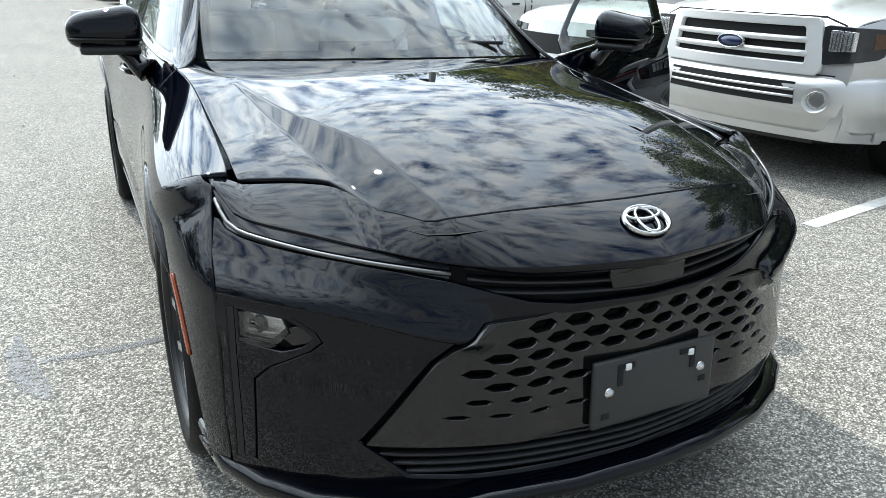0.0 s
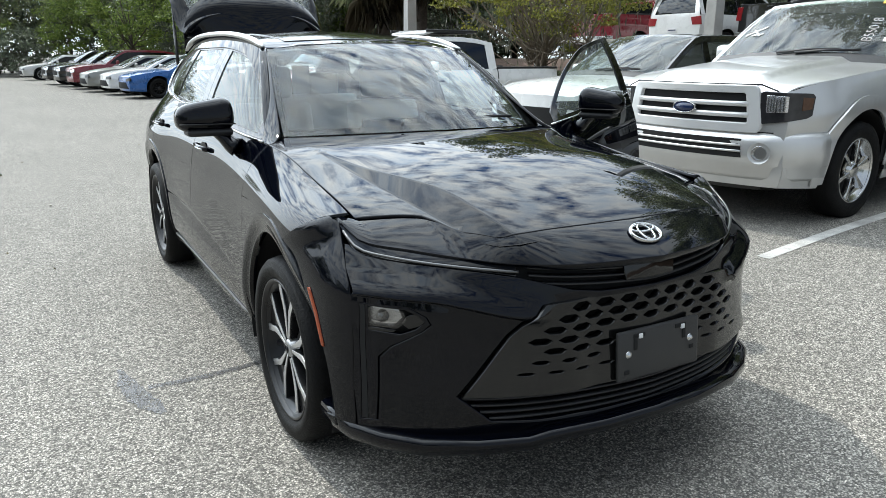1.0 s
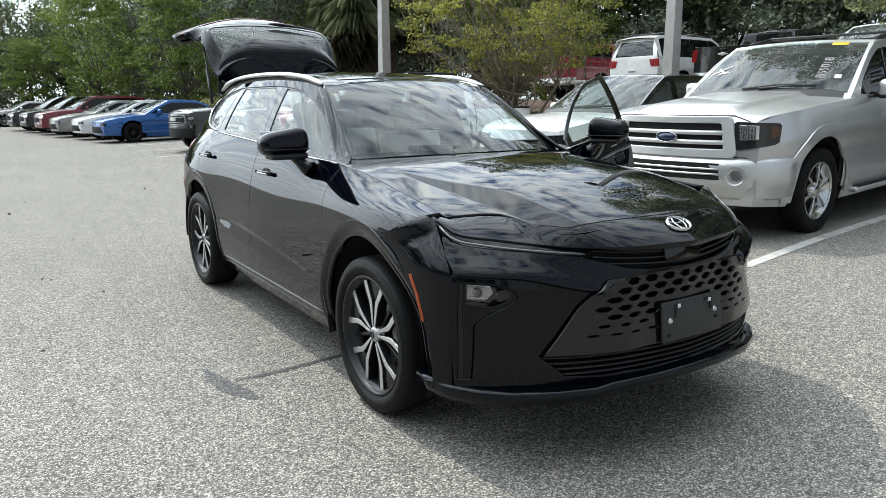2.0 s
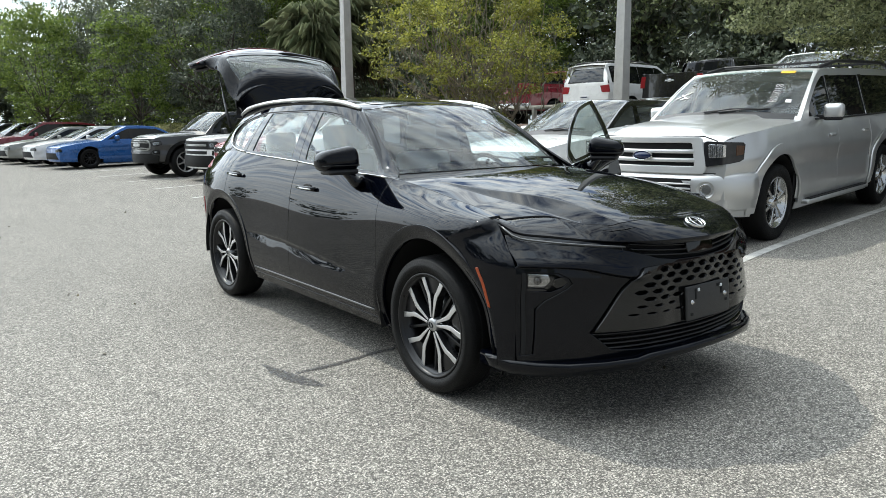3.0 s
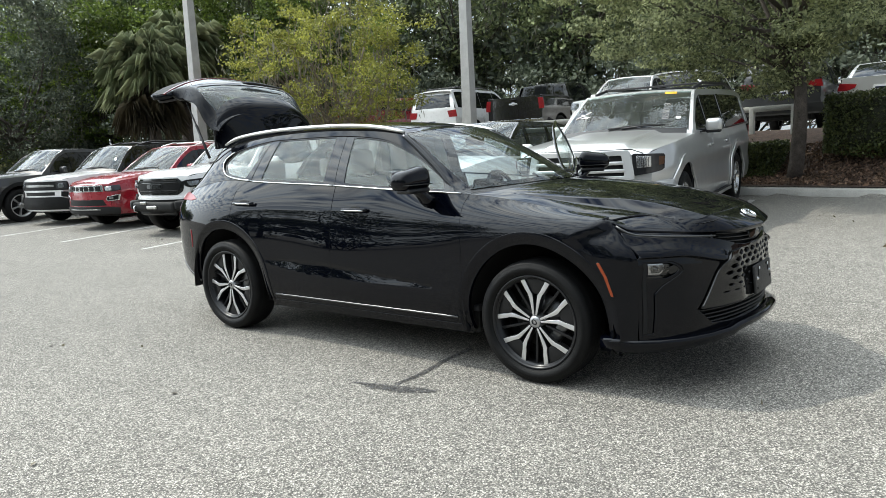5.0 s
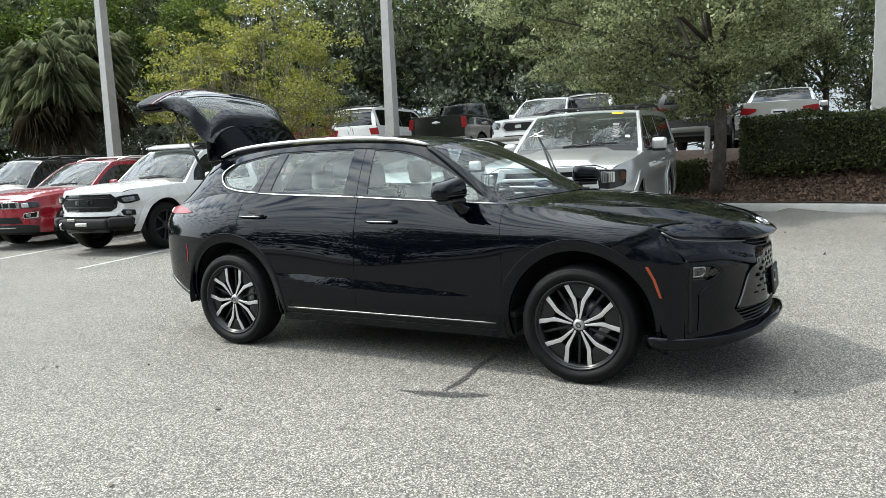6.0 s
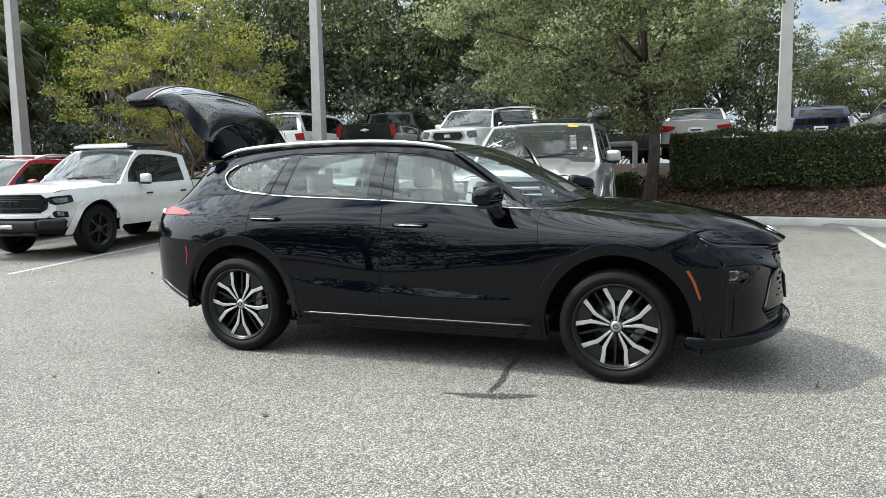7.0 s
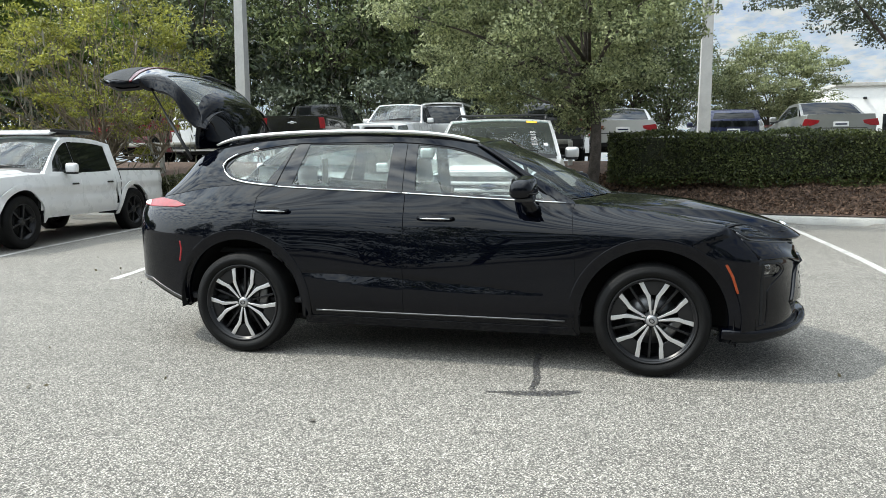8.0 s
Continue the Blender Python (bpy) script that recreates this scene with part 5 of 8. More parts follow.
# the leaning hinge line lifts the door's rear end as it opens
door_l.matrix_local = Matrix.Translation(HINGE) @ Matrix.Rotation(radians(DOOR_OPEN), 4, "Z") @ Matrix.Translation((0, 0, 1)) @ Matrix.Rotation(radians(4.2), 4, "X") @ Matrix.Translation((0, 0, -1))
kids = [part("window_frame", panel_mesh("window_frame", sc(frame_f), up_in, [sc(g_front)], step=0.02, mirror=True), M_PIANO, door_l),
        part("window_glass", panel_mesh("window_glass", sc(g_front), up_gl, step=0.04, lip=0, mirror=True), M_TINT, door_l),
        part("door_lining", panel_mesh("door_lining", on_side([(.56, .34), (.56, 1.08), (1.60, 1.13), (1.60, .34)]), lambda u, s: tuple(k + d for k, d in zip(side(u, s), (.075, 0, 0))), mirror=True, step=0.08, lip=0, sign=0, centre=(-3, 1, .6)), M_DASH, door_l, "dark inner door lining"),
        chrome_run(span(.56, 1.672, 24, upto(glass_low, -.006)), "belt_strip", door_l, True)]
for k in kids:
    to_hinge(k)
ml = door_mirror(door_l, True)
for o in (ml, *ml.children):
    to_hinge(o)

# ---- cabin ----
def seat(name, x, y, mat, lab):
    s = empty(name)
    part("cushion", rbox(.50, .50, .14, .05, (0, 0, .56), segs=3), mat, s)
    part("squab", rbox(.48, .13, .60, .05, (0, .31, .90), Matrix.Rotation(radians(-14), 4, "X"), 3), mat, s)
    part("headrest", rbox(.27, .10, .19, .045, (0, .40, 1.31), Matrix.Rotation(radians(-8), 4, "X"), 3), mat, s)
    part("seat_base", rbox(.44, .44, .14, .03, (0, .02, .43)), M_DASH, s)
    s.location = (x, y, 0)
    s.parent = car
    return tagged(s, lab)


seat("front_seat", -.37, 1.42, M_SEAT, "pale grey leather front seat")
seat("front_seat", .37, 1.42, M_SEAT, "pale grey leather front seat")
bench = part("rear_bench", rbox(1.24, .50, .15, .05, (0, 2.42, .57), segs=3), M_SEAT, car, "pale grey leather rear bench")
part("bench_back", rbox(1.24, .14, .58, .05, (0, 2.76, .90), Matrix.Rotation(radians(-18), 4, "X"), 3), M_SEAT, bench)
for x in (-.36, .36):
    part("headrest", rbox(.26, .09, .17, .04, (x, 2.87, 1.26), None, 3), M_SEAT, bench)
dash = part("dashboard", rbox(1.36, .50, .22, .07, (0, .70, 1.00), segs=3), M_DASH, car)
part("screen", rbox(.34, .02, .15, .008, (0, .90, 1.08), Matrix.Rotation(radians(15), 4, "X")), M_PIANO, dash)
part("console", rbox(.26, 1.0, .30, .04, (0, 1.35, .62)), M_DASH, car)
sw = part("steering_wheel", lathe("steering_wheel", [(0.016 * math.cos(a), .18 + .016 * math.sin(a)) for a in np.linspace(0, 2 * math.pi, 11)], 32, "y"), M_DASH, car)
sw.matrix_local = pose(.37, .98, 1.02, -24, 0, 0)
part("wheel_boss", rbox(.15, .05, .11, .02), M_DASH, sw)
for k in (-1, 1):
    part("wheel_spoke", rbox(.12, .02, .03, .008, (k * .11, 0, 0)), M_DASH, sw)
part("interior_mirror", rbox(.22, .03, .065, .015, (0, .98, 1.43)), M_PIANO, car)
part("headliner", panel_mesh("headliner", [(-.55, 1.2), (.55, 1.2), (.55, 3.0), (-.55, 3.0)], lambda a, y: tuple(k + d for k, d in zip(roof(a / .6, y), (0, 0, -.035))), step=0.12, lip=0, centre=(0, 2, 3)), M_SEAT, car, "pale headlining")
part("load_floor", rbox(1.1, .95, .04, .01, (0, 3.25, .70)), M_DASH, car)
part("paper_label", rbox(.13, .002, .20, .001, (.10, 2.60, 1.30)), M_WHITEPLASTIC, car, "white paper label in the cabin")

# ---- parked vehicles ----
def paint(name, c, metal=0.0, rough=0.28):
    return material(name, c, rough=rough, metal=metal, coat=0.8, var=0.05, scale=3, rvar=0.05)


P_SILVER = paint("silver_metallic_paint", (0.58, 0.58, 0.57), 0.6, 0.33)
P_BRIGHT = paint("bright_silver_grille_paint", (0.62, 0.62, 0.61), 0.3, 0.3)
P_WHITE = paint("white_paint", (0.74, 0.74, 0.73))
P_RED = paint("red_paint", (0.26, 0.004, 0.014))
P_DKRED = paint("dark_red_paint", (0.17, 0.012, 0.022))
P_BLUE = paint("bright_blue_paint", (0.009, 0.095, 0.32), 0.25)
P_NAVY = paint("navy_paint", (0.008, 0.012, 0.045), 0.2)
P_GREY = paint("dark_grey_paint", (0.036, 0.036, 0.038), 0.3, 0.34)
P_MID = paint("mid_grey_metallic_paint", (0.24, 0.245, 0.23), 0.4, 0.34)
P_BLACK = paint("black_paint", (0.008, 0.008, 0.009), rough=0.2)
M_LAMPDIM = material("smoked_lamp_reflector", (0.22, 0.23, 0.24), rough=0.16, metal=0.8, var=0.6, scale=30)
P_OPAQUE = material("dark_window_glass", (0.005, 0.006, 0.006), rough=0.03, spec=0.42)
P_SCREEN = glass("clear_screen_glass", (0.80, 0.93, 0.90), 0.84, ior=1.50, film=0.045)
M_ORANGE = material("yellow_windscreen_sticker", (0.75, 0.42, 0.03), rough=0.5, var=0.1)
M_MARK = material("white_marker_pen", (0.8, 0.8, 0.78), rough=0.6, var=0.08)
M_BLUEBADGE = material("blue_enamel_badge", (0.01, 0.022, 0.07), rough=0.2, coat=0.5, var=0.1)
_wheels = {}


def simple_wheel(r, rim_mat, spokes):
    key = (round(r, 3), rim_mat.name, spokes)
    if key not in _wheels:
        R = r * .66
        tyre = lathe("tyre", [(-.10, R), (-.118, R + .03), (-.12, r * .88), (-.10, r * .975), (-.06, r), (.06, r), (.10, r * .975), (.12, r * .88), (.118, R + .03), (.10, R)], 40)
        rim = lathe("rim", [(-.092, R - .012), (-.104, R - .006), (-.104, R + .006), (-.09, R + .004), (-.08, R - .03), (.06, R - .04)], 36)
        b = Matrix.Rotation(radians(-90), 4, "Y") @ Matrix.Rotation(radians(90), 4, "Z")
        sp = []
        for k in range(spokes):
            a = 2 * math.pi * k / spokes + .3
            w0, w1 = .55 / spokes, .34 / spokes
            sp.append(prism([(.05 * math.cos(a - w0 * 2), .05 * math.sin(a - w0 * 2)), ((R - .01) * math.cos(a - w1 * 1.6), (R - .01) * math.sin(a - w1 * 1.6)), ((R - .01) * math.cos(a + w1 * 1.6), (R - .01) * math.sin(a + w1 * 1.6)), (.05 * math.cos(a + w0 * 2), .05 * math.sin(a + w0 * 2))], .035, .085, .006, b))
        sp.append(bm_join(lathe("cap", [(-.092, 0), (-.092, .05), (-.075, .075), (-.03, .08)], 20)))
        face = bpy.data.meshes.new("spokes")
        j = bm_join(*sp)
        for f in j.faces:
            f.smooth = True
        j.to_mesh(face)
        j.free()
        back = lathe("brake", [(.0, 0), (.0, R - .03), (.04, R - .03)], 30)
        for me, mt in ((tyre, M_TYRE), (rim, rim_mat), (face, rim_mat), (back, M_VOID)):
            me.materials.append(mt)
        _wheels[key] = (tyre, rim, face, back)
    return _wheels[key]


def rect(x0, x1, z0, z1, lean=0.0):
    return [(x0 + lean, z0), (x1 + lean, z0), (x1, z1), (x0, z1)]


def vehicle(name, label, at, turn, *, dome=0.0, arch=.085, handle_mat=None, fo, wb, ro, hw, wr, belt_k, cab, zr, kind, body, roof_mat=None, clad=None, clear=.28, tumble=.34, glass_mat=None, screen_mat=None, rim=None, spokes=6, front=(), rear=(), doors=None, rails=None, seats=True, fr=.17, bow=.11, step=.09, lowmat=None, mirror_mat=None, dz=0.0, pitch=0.0, flare=(.012, .055)):
    roof_mat, glass_mat, screen_mat, rim, mirror_mat = roof_mat or body, glass_mat or M_DARKGLASS, screen_mat or P_SCREEN, rim or M_ALLOY, mirror_mat or body
    v = empty(name, pose(at[0], at[1], float(ground_z(*at)) + dz, pitch, 0, turn))
    tagged(v, label, "car" if kind != "pickup" else "pickup truck")
    zb = pchip(belt_k)
    ya, yb, yc, yd = cab
    y0, y1 = -fo, wb + ro
    ar = wr + arch

    def sv(y, z):
        t = (z - clear) / (zb(y) - clear)
        h = hw - .05 * np.maximum(0, (t - .6) / .4) ** 2 - .045 * np.maximum(0, (.3 - t) / .3) ** 2
        h = h - .016 * np.exp(-((t - .50) / .11) ** 2) + .006 * np.exp(-((t - .70) / .07) ** 2)
        h = h - fr * np.clip((y0 + .6 - y) / .6, 0, 1.2) ** 2.2 - .06 * np.clip((y - y1 + .4) / .4, 0, 1.2) ** 2.2
        return -h, y, z

    cen = (0, wb / 2, .8)
    d0, d1, d2 = doors or (ya - .12, ya + 1.05, ya + 1.95)
    d2 = min(d2, wb + .02)
    zl = clear + .10
    top = lambda a, b, n=10: [(y, float(zb(y))) for y in np.linspace(a, b, n)]
    e0, e1 = y0 + .03, y1 - .02
    fen = top(e0, d0 - .004) + [(d0 - .004, zl)] + arc(0, wr, ar, max(-8, -math.degrees(math.asin(max(-.99, (wr - zl) / ar)))), 188, 18) + [(-ar, clear + .02), (e0, clear + .04)]
    both("front_wing", fen, sv, body, v, step=step, centre=cen)
    dpoly = [top(d0, d1 - .004) + [(d1 - .004, zl), (d0, zl)]]
    if d2 > d1 + .3:
        lim = min(d2, wb - .02)
        q = top(d1 + .004, lim - .004)
        ze = wr + math.sqrt(max(0, ar * ar - (lim - wb) ** 2)) if lim > wb - ar else zl
        low = [(wb - math.sqrt(max(0, ar * ar - (z - wr) ** 2)), z) for z in np.linspace(ze, zl, 8)] if lim > wb - ar else [(lim, zl)]
        dpoly.append(q + low + [(d1 + .004, zl)])
        qs = top(lim + .003, e1) + [(e1, clear + .08)] + [(wb + ar, clear + .05)] + [p for p in arc(wb, wr, ar, -4, 188, 20) if p[0] > lim + .003]
    else:
        lim = d1
        qs = top(lim + .003, e1) + [(e1, clear + .08), (wb + ar, clear + .05)] + arc(wb, wr, ar, -4, 188, 20) + [(lim + .003, zl)]
    for k, q in enumerate(dpoly):
        for ob, s in zip(both("front_door" if k == 0 else "rear_door", q, sv, body, v, step=step, centre=cen), (-1, 1)):
            yh = q[0][0] + (d1 - d0 if k == 0 else lim - d1) - .22
            zh = float(zb(yh)) - .16
            h = -float(sv(np.array([yh]), np.array([zh]))[0][0])
            part("door_handle", rbox(.03, .17, .035, .012, (s * (h + .012), yh, zh)), handle_mat or (mirror_mat if mirror_mat is not body else body), ob)
    both("rear_wing", qs, sv, body, v, step=step, centre=cen)
    # Near-black sheets behind the skin put shade into the door gaps.
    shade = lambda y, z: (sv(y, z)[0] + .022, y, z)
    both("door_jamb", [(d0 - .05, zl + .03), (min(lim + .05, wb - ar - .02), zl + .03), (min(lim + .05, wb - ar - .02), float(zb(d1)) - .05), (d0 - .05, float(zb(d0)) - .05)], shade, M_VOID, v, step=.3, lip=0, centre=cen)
    if kind == "pickup":
        both("bed_gap", [(yd + .005, zl + .02), (yd + .03, zl + .02), (yd + .03, float(zb(yd + .03)) - .004), (yd + .005, float(zb(yd)) - .004)], lambda y, z: (sv(y, z)[0] - .003, y, z), M_VOID, v, step=.1, lip=0, centre=cen)
    both("sill", [(ar + .0, clear - .03), (ar, zl), (wb - ar, zl), (wb - ar, clear - .03)], sv, clad or body, v, step=.2, centre=cen)
    for yw in (0, wb):
        for s in (-1, 1):
            well = [(s * (hw - .03), yw + (ar - .015) * math.cos(a), wr + (ar - .015) * math.sin(a)) for a in np.linspace(-.1, math.pi + .1, 20)]
            vs = [p for q in well for p in (q, (s * .45, q[1], q[2]))]
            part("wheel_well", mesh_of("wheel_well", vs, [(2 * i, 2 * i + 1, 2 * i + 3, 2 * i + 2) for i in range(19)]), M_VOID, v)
            if clad:
                f = lambda a, r, yw=yw: (sv(yw + r * np.cos(a), wr + r * np.sin(a))[0] - flare[0], yw + r * np.cos(a), wr + r * np.sin(a))
                part("arch_trim", panel_mesh("arch_trim", [(-.1, ar - .012), (math.pi + .1, ar - .012), (math.pi + .1, ar + flare[1]), (-.1, ar + flare[1])], f, step=.12, lip=.02, centre=cen, mirror=s > 0), clad, v)
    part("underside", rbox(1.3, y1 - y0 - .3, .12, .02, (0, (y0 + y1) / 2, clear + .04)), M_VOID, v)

    # bonnet, nose, tail
    xe = lambda y: -sv(np.asarray(y, float), zb(y))[0]
    nose_y = lambda x: e0 - bow * (1 - np.clip(x / hw, -1, 1) ** 2)
    crown = lambda x, y: zb(np.maximum(y, e0)) - .05 * np.clip((nose_y(x) + .16 - y) / .16, 0, 1.2) ** 2 + .055 * (1 - (x / hw) ** 2) + dome * (1 - smooth(np.abs(x), .48, .56)) * smooth(np.asarray(y, float), y0, y0 + .2)
    hb = [(-float(xe(y)) + .003, y) for y in np.linspace(ya + .05, e0, 12)]
    xf0 = float(xe(e0))
    bon = hb + [(x * xf0, e0 - bow * (1 - x * x)) for x in (-.6, -.3, 0, .3, .6)] + [(-x, y) for x, y in reversed(hb)]
    part("bonnet", panel_mesh("bonnet", bon, lambda x, y: (x, y, crown(x, y)), step=step, centre=cen), body, v)
    xf = float(xe(e0)) - .002
    lean = .06

    def vf(x, z, lift=0.0):
        zt = float(zb(e0))
        wide = -sv(np.full_like(z, e0), np.asarray(z, float))[0] / xf
        return x * wide, e0 - bow * (1 - (x / xf) ** 2) - .02 * np.clip((zt - z) / .5, 0, 1) + .10 * np.clip((.45 - z) / .3, 0, 1) ** 2 - lift, z

    ztop = [(x, float(crown(np.array(x), np.array(e0 - bow * (1 - (x / xf) ** 2))))) for x in np.linspace(-xf, xf, 12)]
    nosep = part("nose", panel_mesh("nose", [(-xf, clear + .04), (xf, clear + .04)] + ztop[::-1], vf, step=step, centre=cen), body, v)
    for it in front:
        nm, poly, mt, lift, mirr = it
        for mr in ((False, True) if mirr else (False,)):
            part(nm, panel_mesh(nm, poly, lambda x, z: vf(x, z, lift), step=.08, lip=.03, rnd=.006, centre=cen, mirror=mr), mt, nosep)
    xr = float(xe(e1)) - .002
    zdeck = float(zb(e1))
    rtop = zr - .08 if kind == "suv" else zdeck + (.04 if kind == "sedan" else 0)
    ins = (hw - .05) - tumble * (zr - float(zb((yb + yc) / 2)))

    def vr(x, z, lift=0.0):
        bend = np.clip((z - zdeck) / max(.05, zr - zdeck), 0, 1)
        wide = -sv(np.full_like(z, e1), np.minimum(z, zdeck))[0] / xr
        return x * wide * (1 - (1 - ins / xr) * bend * (kind == "suv")), e1 + .05 * (1 - (x / xr) ** 2) - (.24 * bend ** 1.5 if kind == "suv" else 0) + lift - .06 * np.clip((.45 - z) / .3, 0, 1), z

    hole = [[(-xr + .14, zdeck + .05), (xr - .14, zdeck + .05), (xr - .16, zr - .16), (-xr + .16, zr - .16)]] if kind == "suv" else []
    tail = part("tail", panel_mesh("tail", [(-xr, clear + .08), (xr, clear + .08), (xr, rtop), (-xr, rtop)], vr, hole, step=step, centre=cen), body, v)
    if hole:
        part("rear_window", panel_mesh("rear_window", hole[0], lambda x, z: vr(x, z, -.012), step=.15, lip=0, centre=cen), P_OPAQUE, tail)
    for it in rear:
        nm, poly, mt, lift, mirr = it
        for mr in ((False, True) if mirr else (False,)):
            part(nm, panel_mesh(nm, poly, lambda x, z: vr(x, z, lift), step=.08, lip=.03, rnd=.006, centre=cen, mirror=mr), mt, tail)

    # cabin
    rz = pchip([(ya, float(zb(ya)) + .005), (ya + (yb - ya) * .9, zr - .075), (yb + .1, zr - .012), ((yb + yc) / 2, zr), (yc, zr - .03), (yd - (.02 if kind == "sedan" else .04), float(zb(min(yd, y1))) + .01 if kind != "suv" else zr - .12)] if kind == "sedan" else [(ya, float(zb(ya)) + .005), (ya + (yb - ya) * .9, zr - .075), (yb + .1, zr - .012), ((yb + yc) / 2, zr), (yc, zr - .02), (yd, zr - .09)])

    def cs(y, z, d=0.0):
        b = zb(np.minimum(y, y1))
        return -(hw - .05 - tumble * np.maximum(0, z - b) - .02 * np.clip((ya + .5 - y) / .5, 0, 1) - d), y, z

    bl = [(y, float(zb(y)) + .002) for y in np.linspace(ya + .02, yd, 18)]
    rl = [(y, float(rz(y))) for y in np.linspace(yd, ya + .02, 26)]
    zw = lambda y: float(zb(y)) + .035
    zt = lambda y: float(rz(y)) - .075
    wins = [(ya + .22, d1 - .05)]
    if d2 > d1 + .3:
        wins.append((d1 + .05, min(d2 - .04, yd - .12)))
    if yd - d2 > .5 and kind != "pickup":
        wins.append((d2 + .05, yd - .14))
    hs = []
    for a, b in wins:
        lo_ = [(y, zw(y)) for y in np.linspace(a, b, 8)]
        hi_ = [(y, max(zt(y), zw(y) + .02)) for y in np.linspace(b, a + (.08 if a < ya + .5 else 0), 12)]
        hs.append(lo_ + hi_)
    both("cabin_side", bl + rl, cs, roof_mat if roof_mat is not body else body, v, holes=hs, step=step, centre=cen)
    for h in hs:
        both("side_window", h, lambda y, z: cs(y, z, .012), glass_mat, v, step=.2, lip=0, centre=cen)
    for (_, b0), (a1, _) in zip(wins[:-1], wins[1:]):
        q = [(b0 - .006, zw(b0) - .004), (a1 + .006, zw(a1) - .004), (a1 + .006, zt(a1) + .004), (b0 - .006, zt(b0) + .004)]
        both("pillar_cover", q, lambda y, z: cs(y, z, -.004), M_PIANO, v, step=.15, lip=.008, centre=cen)
    w0, w1 = hw - .05 - .03, ins - .005
    zs0 = float(zb(ya)) + .02

    def ws(p, q):
        return p * (w0 + (w1 - w0) * q), ya + .03 - .14 * (1 - p * p) * (1 - q) + (yb - ya) * q - .05 * (1 - p * p) * q, zs0 + .06 * (1 - p * p) * (1 - q) + .03 * (1 - p * p) * q + (zr - .01 - zs0) * q + .02 * 4 * q * (1 - q)

    part("windscreen", panel_mesh("windscreen", [(-.95, .02), (.95, .02), (.95, .97), (-.95, .97)], ws, step=.15, lip=0, centre=cen), screen_mat, v)
    part("windscreen_frame", panel_mesh("windscreen_frame", [(-1, -.02), (1, -.02), (1, 1.0), (-1, 1.0)], ws, [[(-.955, .04), (.955, .04), (.955, .95), (-.955, .95)]], step=.1, lip=.02, centre=cen), roof_mat if roof_mat is not body else body, v)
    part("scuttle", panel_mesh("scuttle", [(-.93, -.05), (.93, -.05), (.93, .055), (-.93, .055)], lambda p, q: tuple(k + d for k, d in zip(ws(p, q), (0, -.006, .006))), step=.1, lip=.01, centre=cen), M_SATIN, v)
    for s in (-1, 1):
        a, b = [tuple(float(k[0]) for k in ws(np.array([p]), np.array([q]))) for p, q in ((s * .1 - .05, .03), (s * .1 + .55, .09))]
        part("wiper", tube("wiper", [(a[0], a[1] - .02, a[2] + .015), ((a[0] + b[0]) / 2, (a[1] + b[1]) / 2 - .02, (a[2] + b[2]) / 2 + .03), (b[0], b[1] - .02, b[2] + .02)], .012, 6), M_SATIN, v)
    rp = [(-ins, yb - .02), (ins, yb - .02), (ins, yc), (-ins, yc)]
    part("roof", panel_mesh("roof", rp, lambda x, y: (x, y - .05 * (1 - (x / ins) ** 2) * (1 - smooth(y, yb, yb + .4)), np.minimum(rz(y), zr) + .004 + .035 * (1 - (x / ins) ** 2)), step=.12, centre=cen), roof_mat, v)
    if kind == "suv":
        part("roof_tail", panel_mesh("roof_tail", [(-ins, yc - .002), (ins, yc - .002), (ins, yd - .02), (-ins, yd - .02)], lambda x, y: (x, y, rz(y) + .004 + .035 * (1 - (x / ins) ** 2)), step=.12, centre=cen), roof_mat, v)
    elif kind == "sedan":
        bw = lambda p, q: (p * (ins + (w0 - .05 - ins) * q), yc + (yd - yc) * q + .05 * (1 - p * p), zr - .02 + (float(zb(yd)) + .03 - zr + .02) * q + .02 * 4 * q * (1 - q) + .02 * (1 - p * p))
        part("rear_window", panel_mesh("rear_window", [(-.96, .02), (.96, .02), (.96, .98), (-.96, .98)], bw, step=.15, lip=0, centre=cen), P_OPAQUE, v)
        part("rear_frame", panel_mesh("rear_frame", [(-1.02, -.02), (1.02, -.02), (1.02, 1.02), (-1.02, 1.02)], bw, [[(-.93, .04), (.93, .04), (.93, .95), (-.93, .95)]], step=.12, centre=cen), body, v)
        hb2 = [(-float(xe(y)) + .003, y) for y in np.linspace(e1, yd - .05, 8)]
        part("boot_lid", panel_mesh("boot_lid", hb2 + [(-x, y) for x, y in reversed(hb2)] + [(0, e1 + .045)], lambda x, y: (x, y, zb(np.minimum(y, y1)) + .045 * (1 - (x / hw) ** 2)), step=step, centre=cen), body, v)
    else:
        part("back_glass", panel_mesh("back_glass", [(-w1, float(zb(yd)) + .06), (w1, float(zb(yd)) + .06), (w1 - .06, zr - .10), (-w1 + .06, zr - .10)], lambda x, z: (x, yd - .01 - .12 * np.clip(z - float(zb(yd)), 0, 1), z), step=.2, lip=0, centre=cen), P_OPAQUE, v)
        part("cab_back", panel_mesh("cab_back", [(-hw + .06, clear + .2), (hw - .06, clear + .2), (hw - .06, float(zb(yd))), (w1, zr - .05), (-w1, zr - .05), (-hw + .06, float(zb(yd)))], lambda x, z: (x, yd - .03 - .12 * np.clip(z - float(zb(yd)), 0, 1), z), step=.2, centre=cen), body, v)
        part("cab_roof_end", panel_mesh("cab_roof_end", [(-ins, yc - .002), (ins, yc - .002), (ins, yd - .12), (-ins, yd - .12)], lambda x, y: (x, y, rz(y) + .004 + .03 * (1 - (x / ins) ** 2)), step=.12, centre=cen), roof_mat, v)
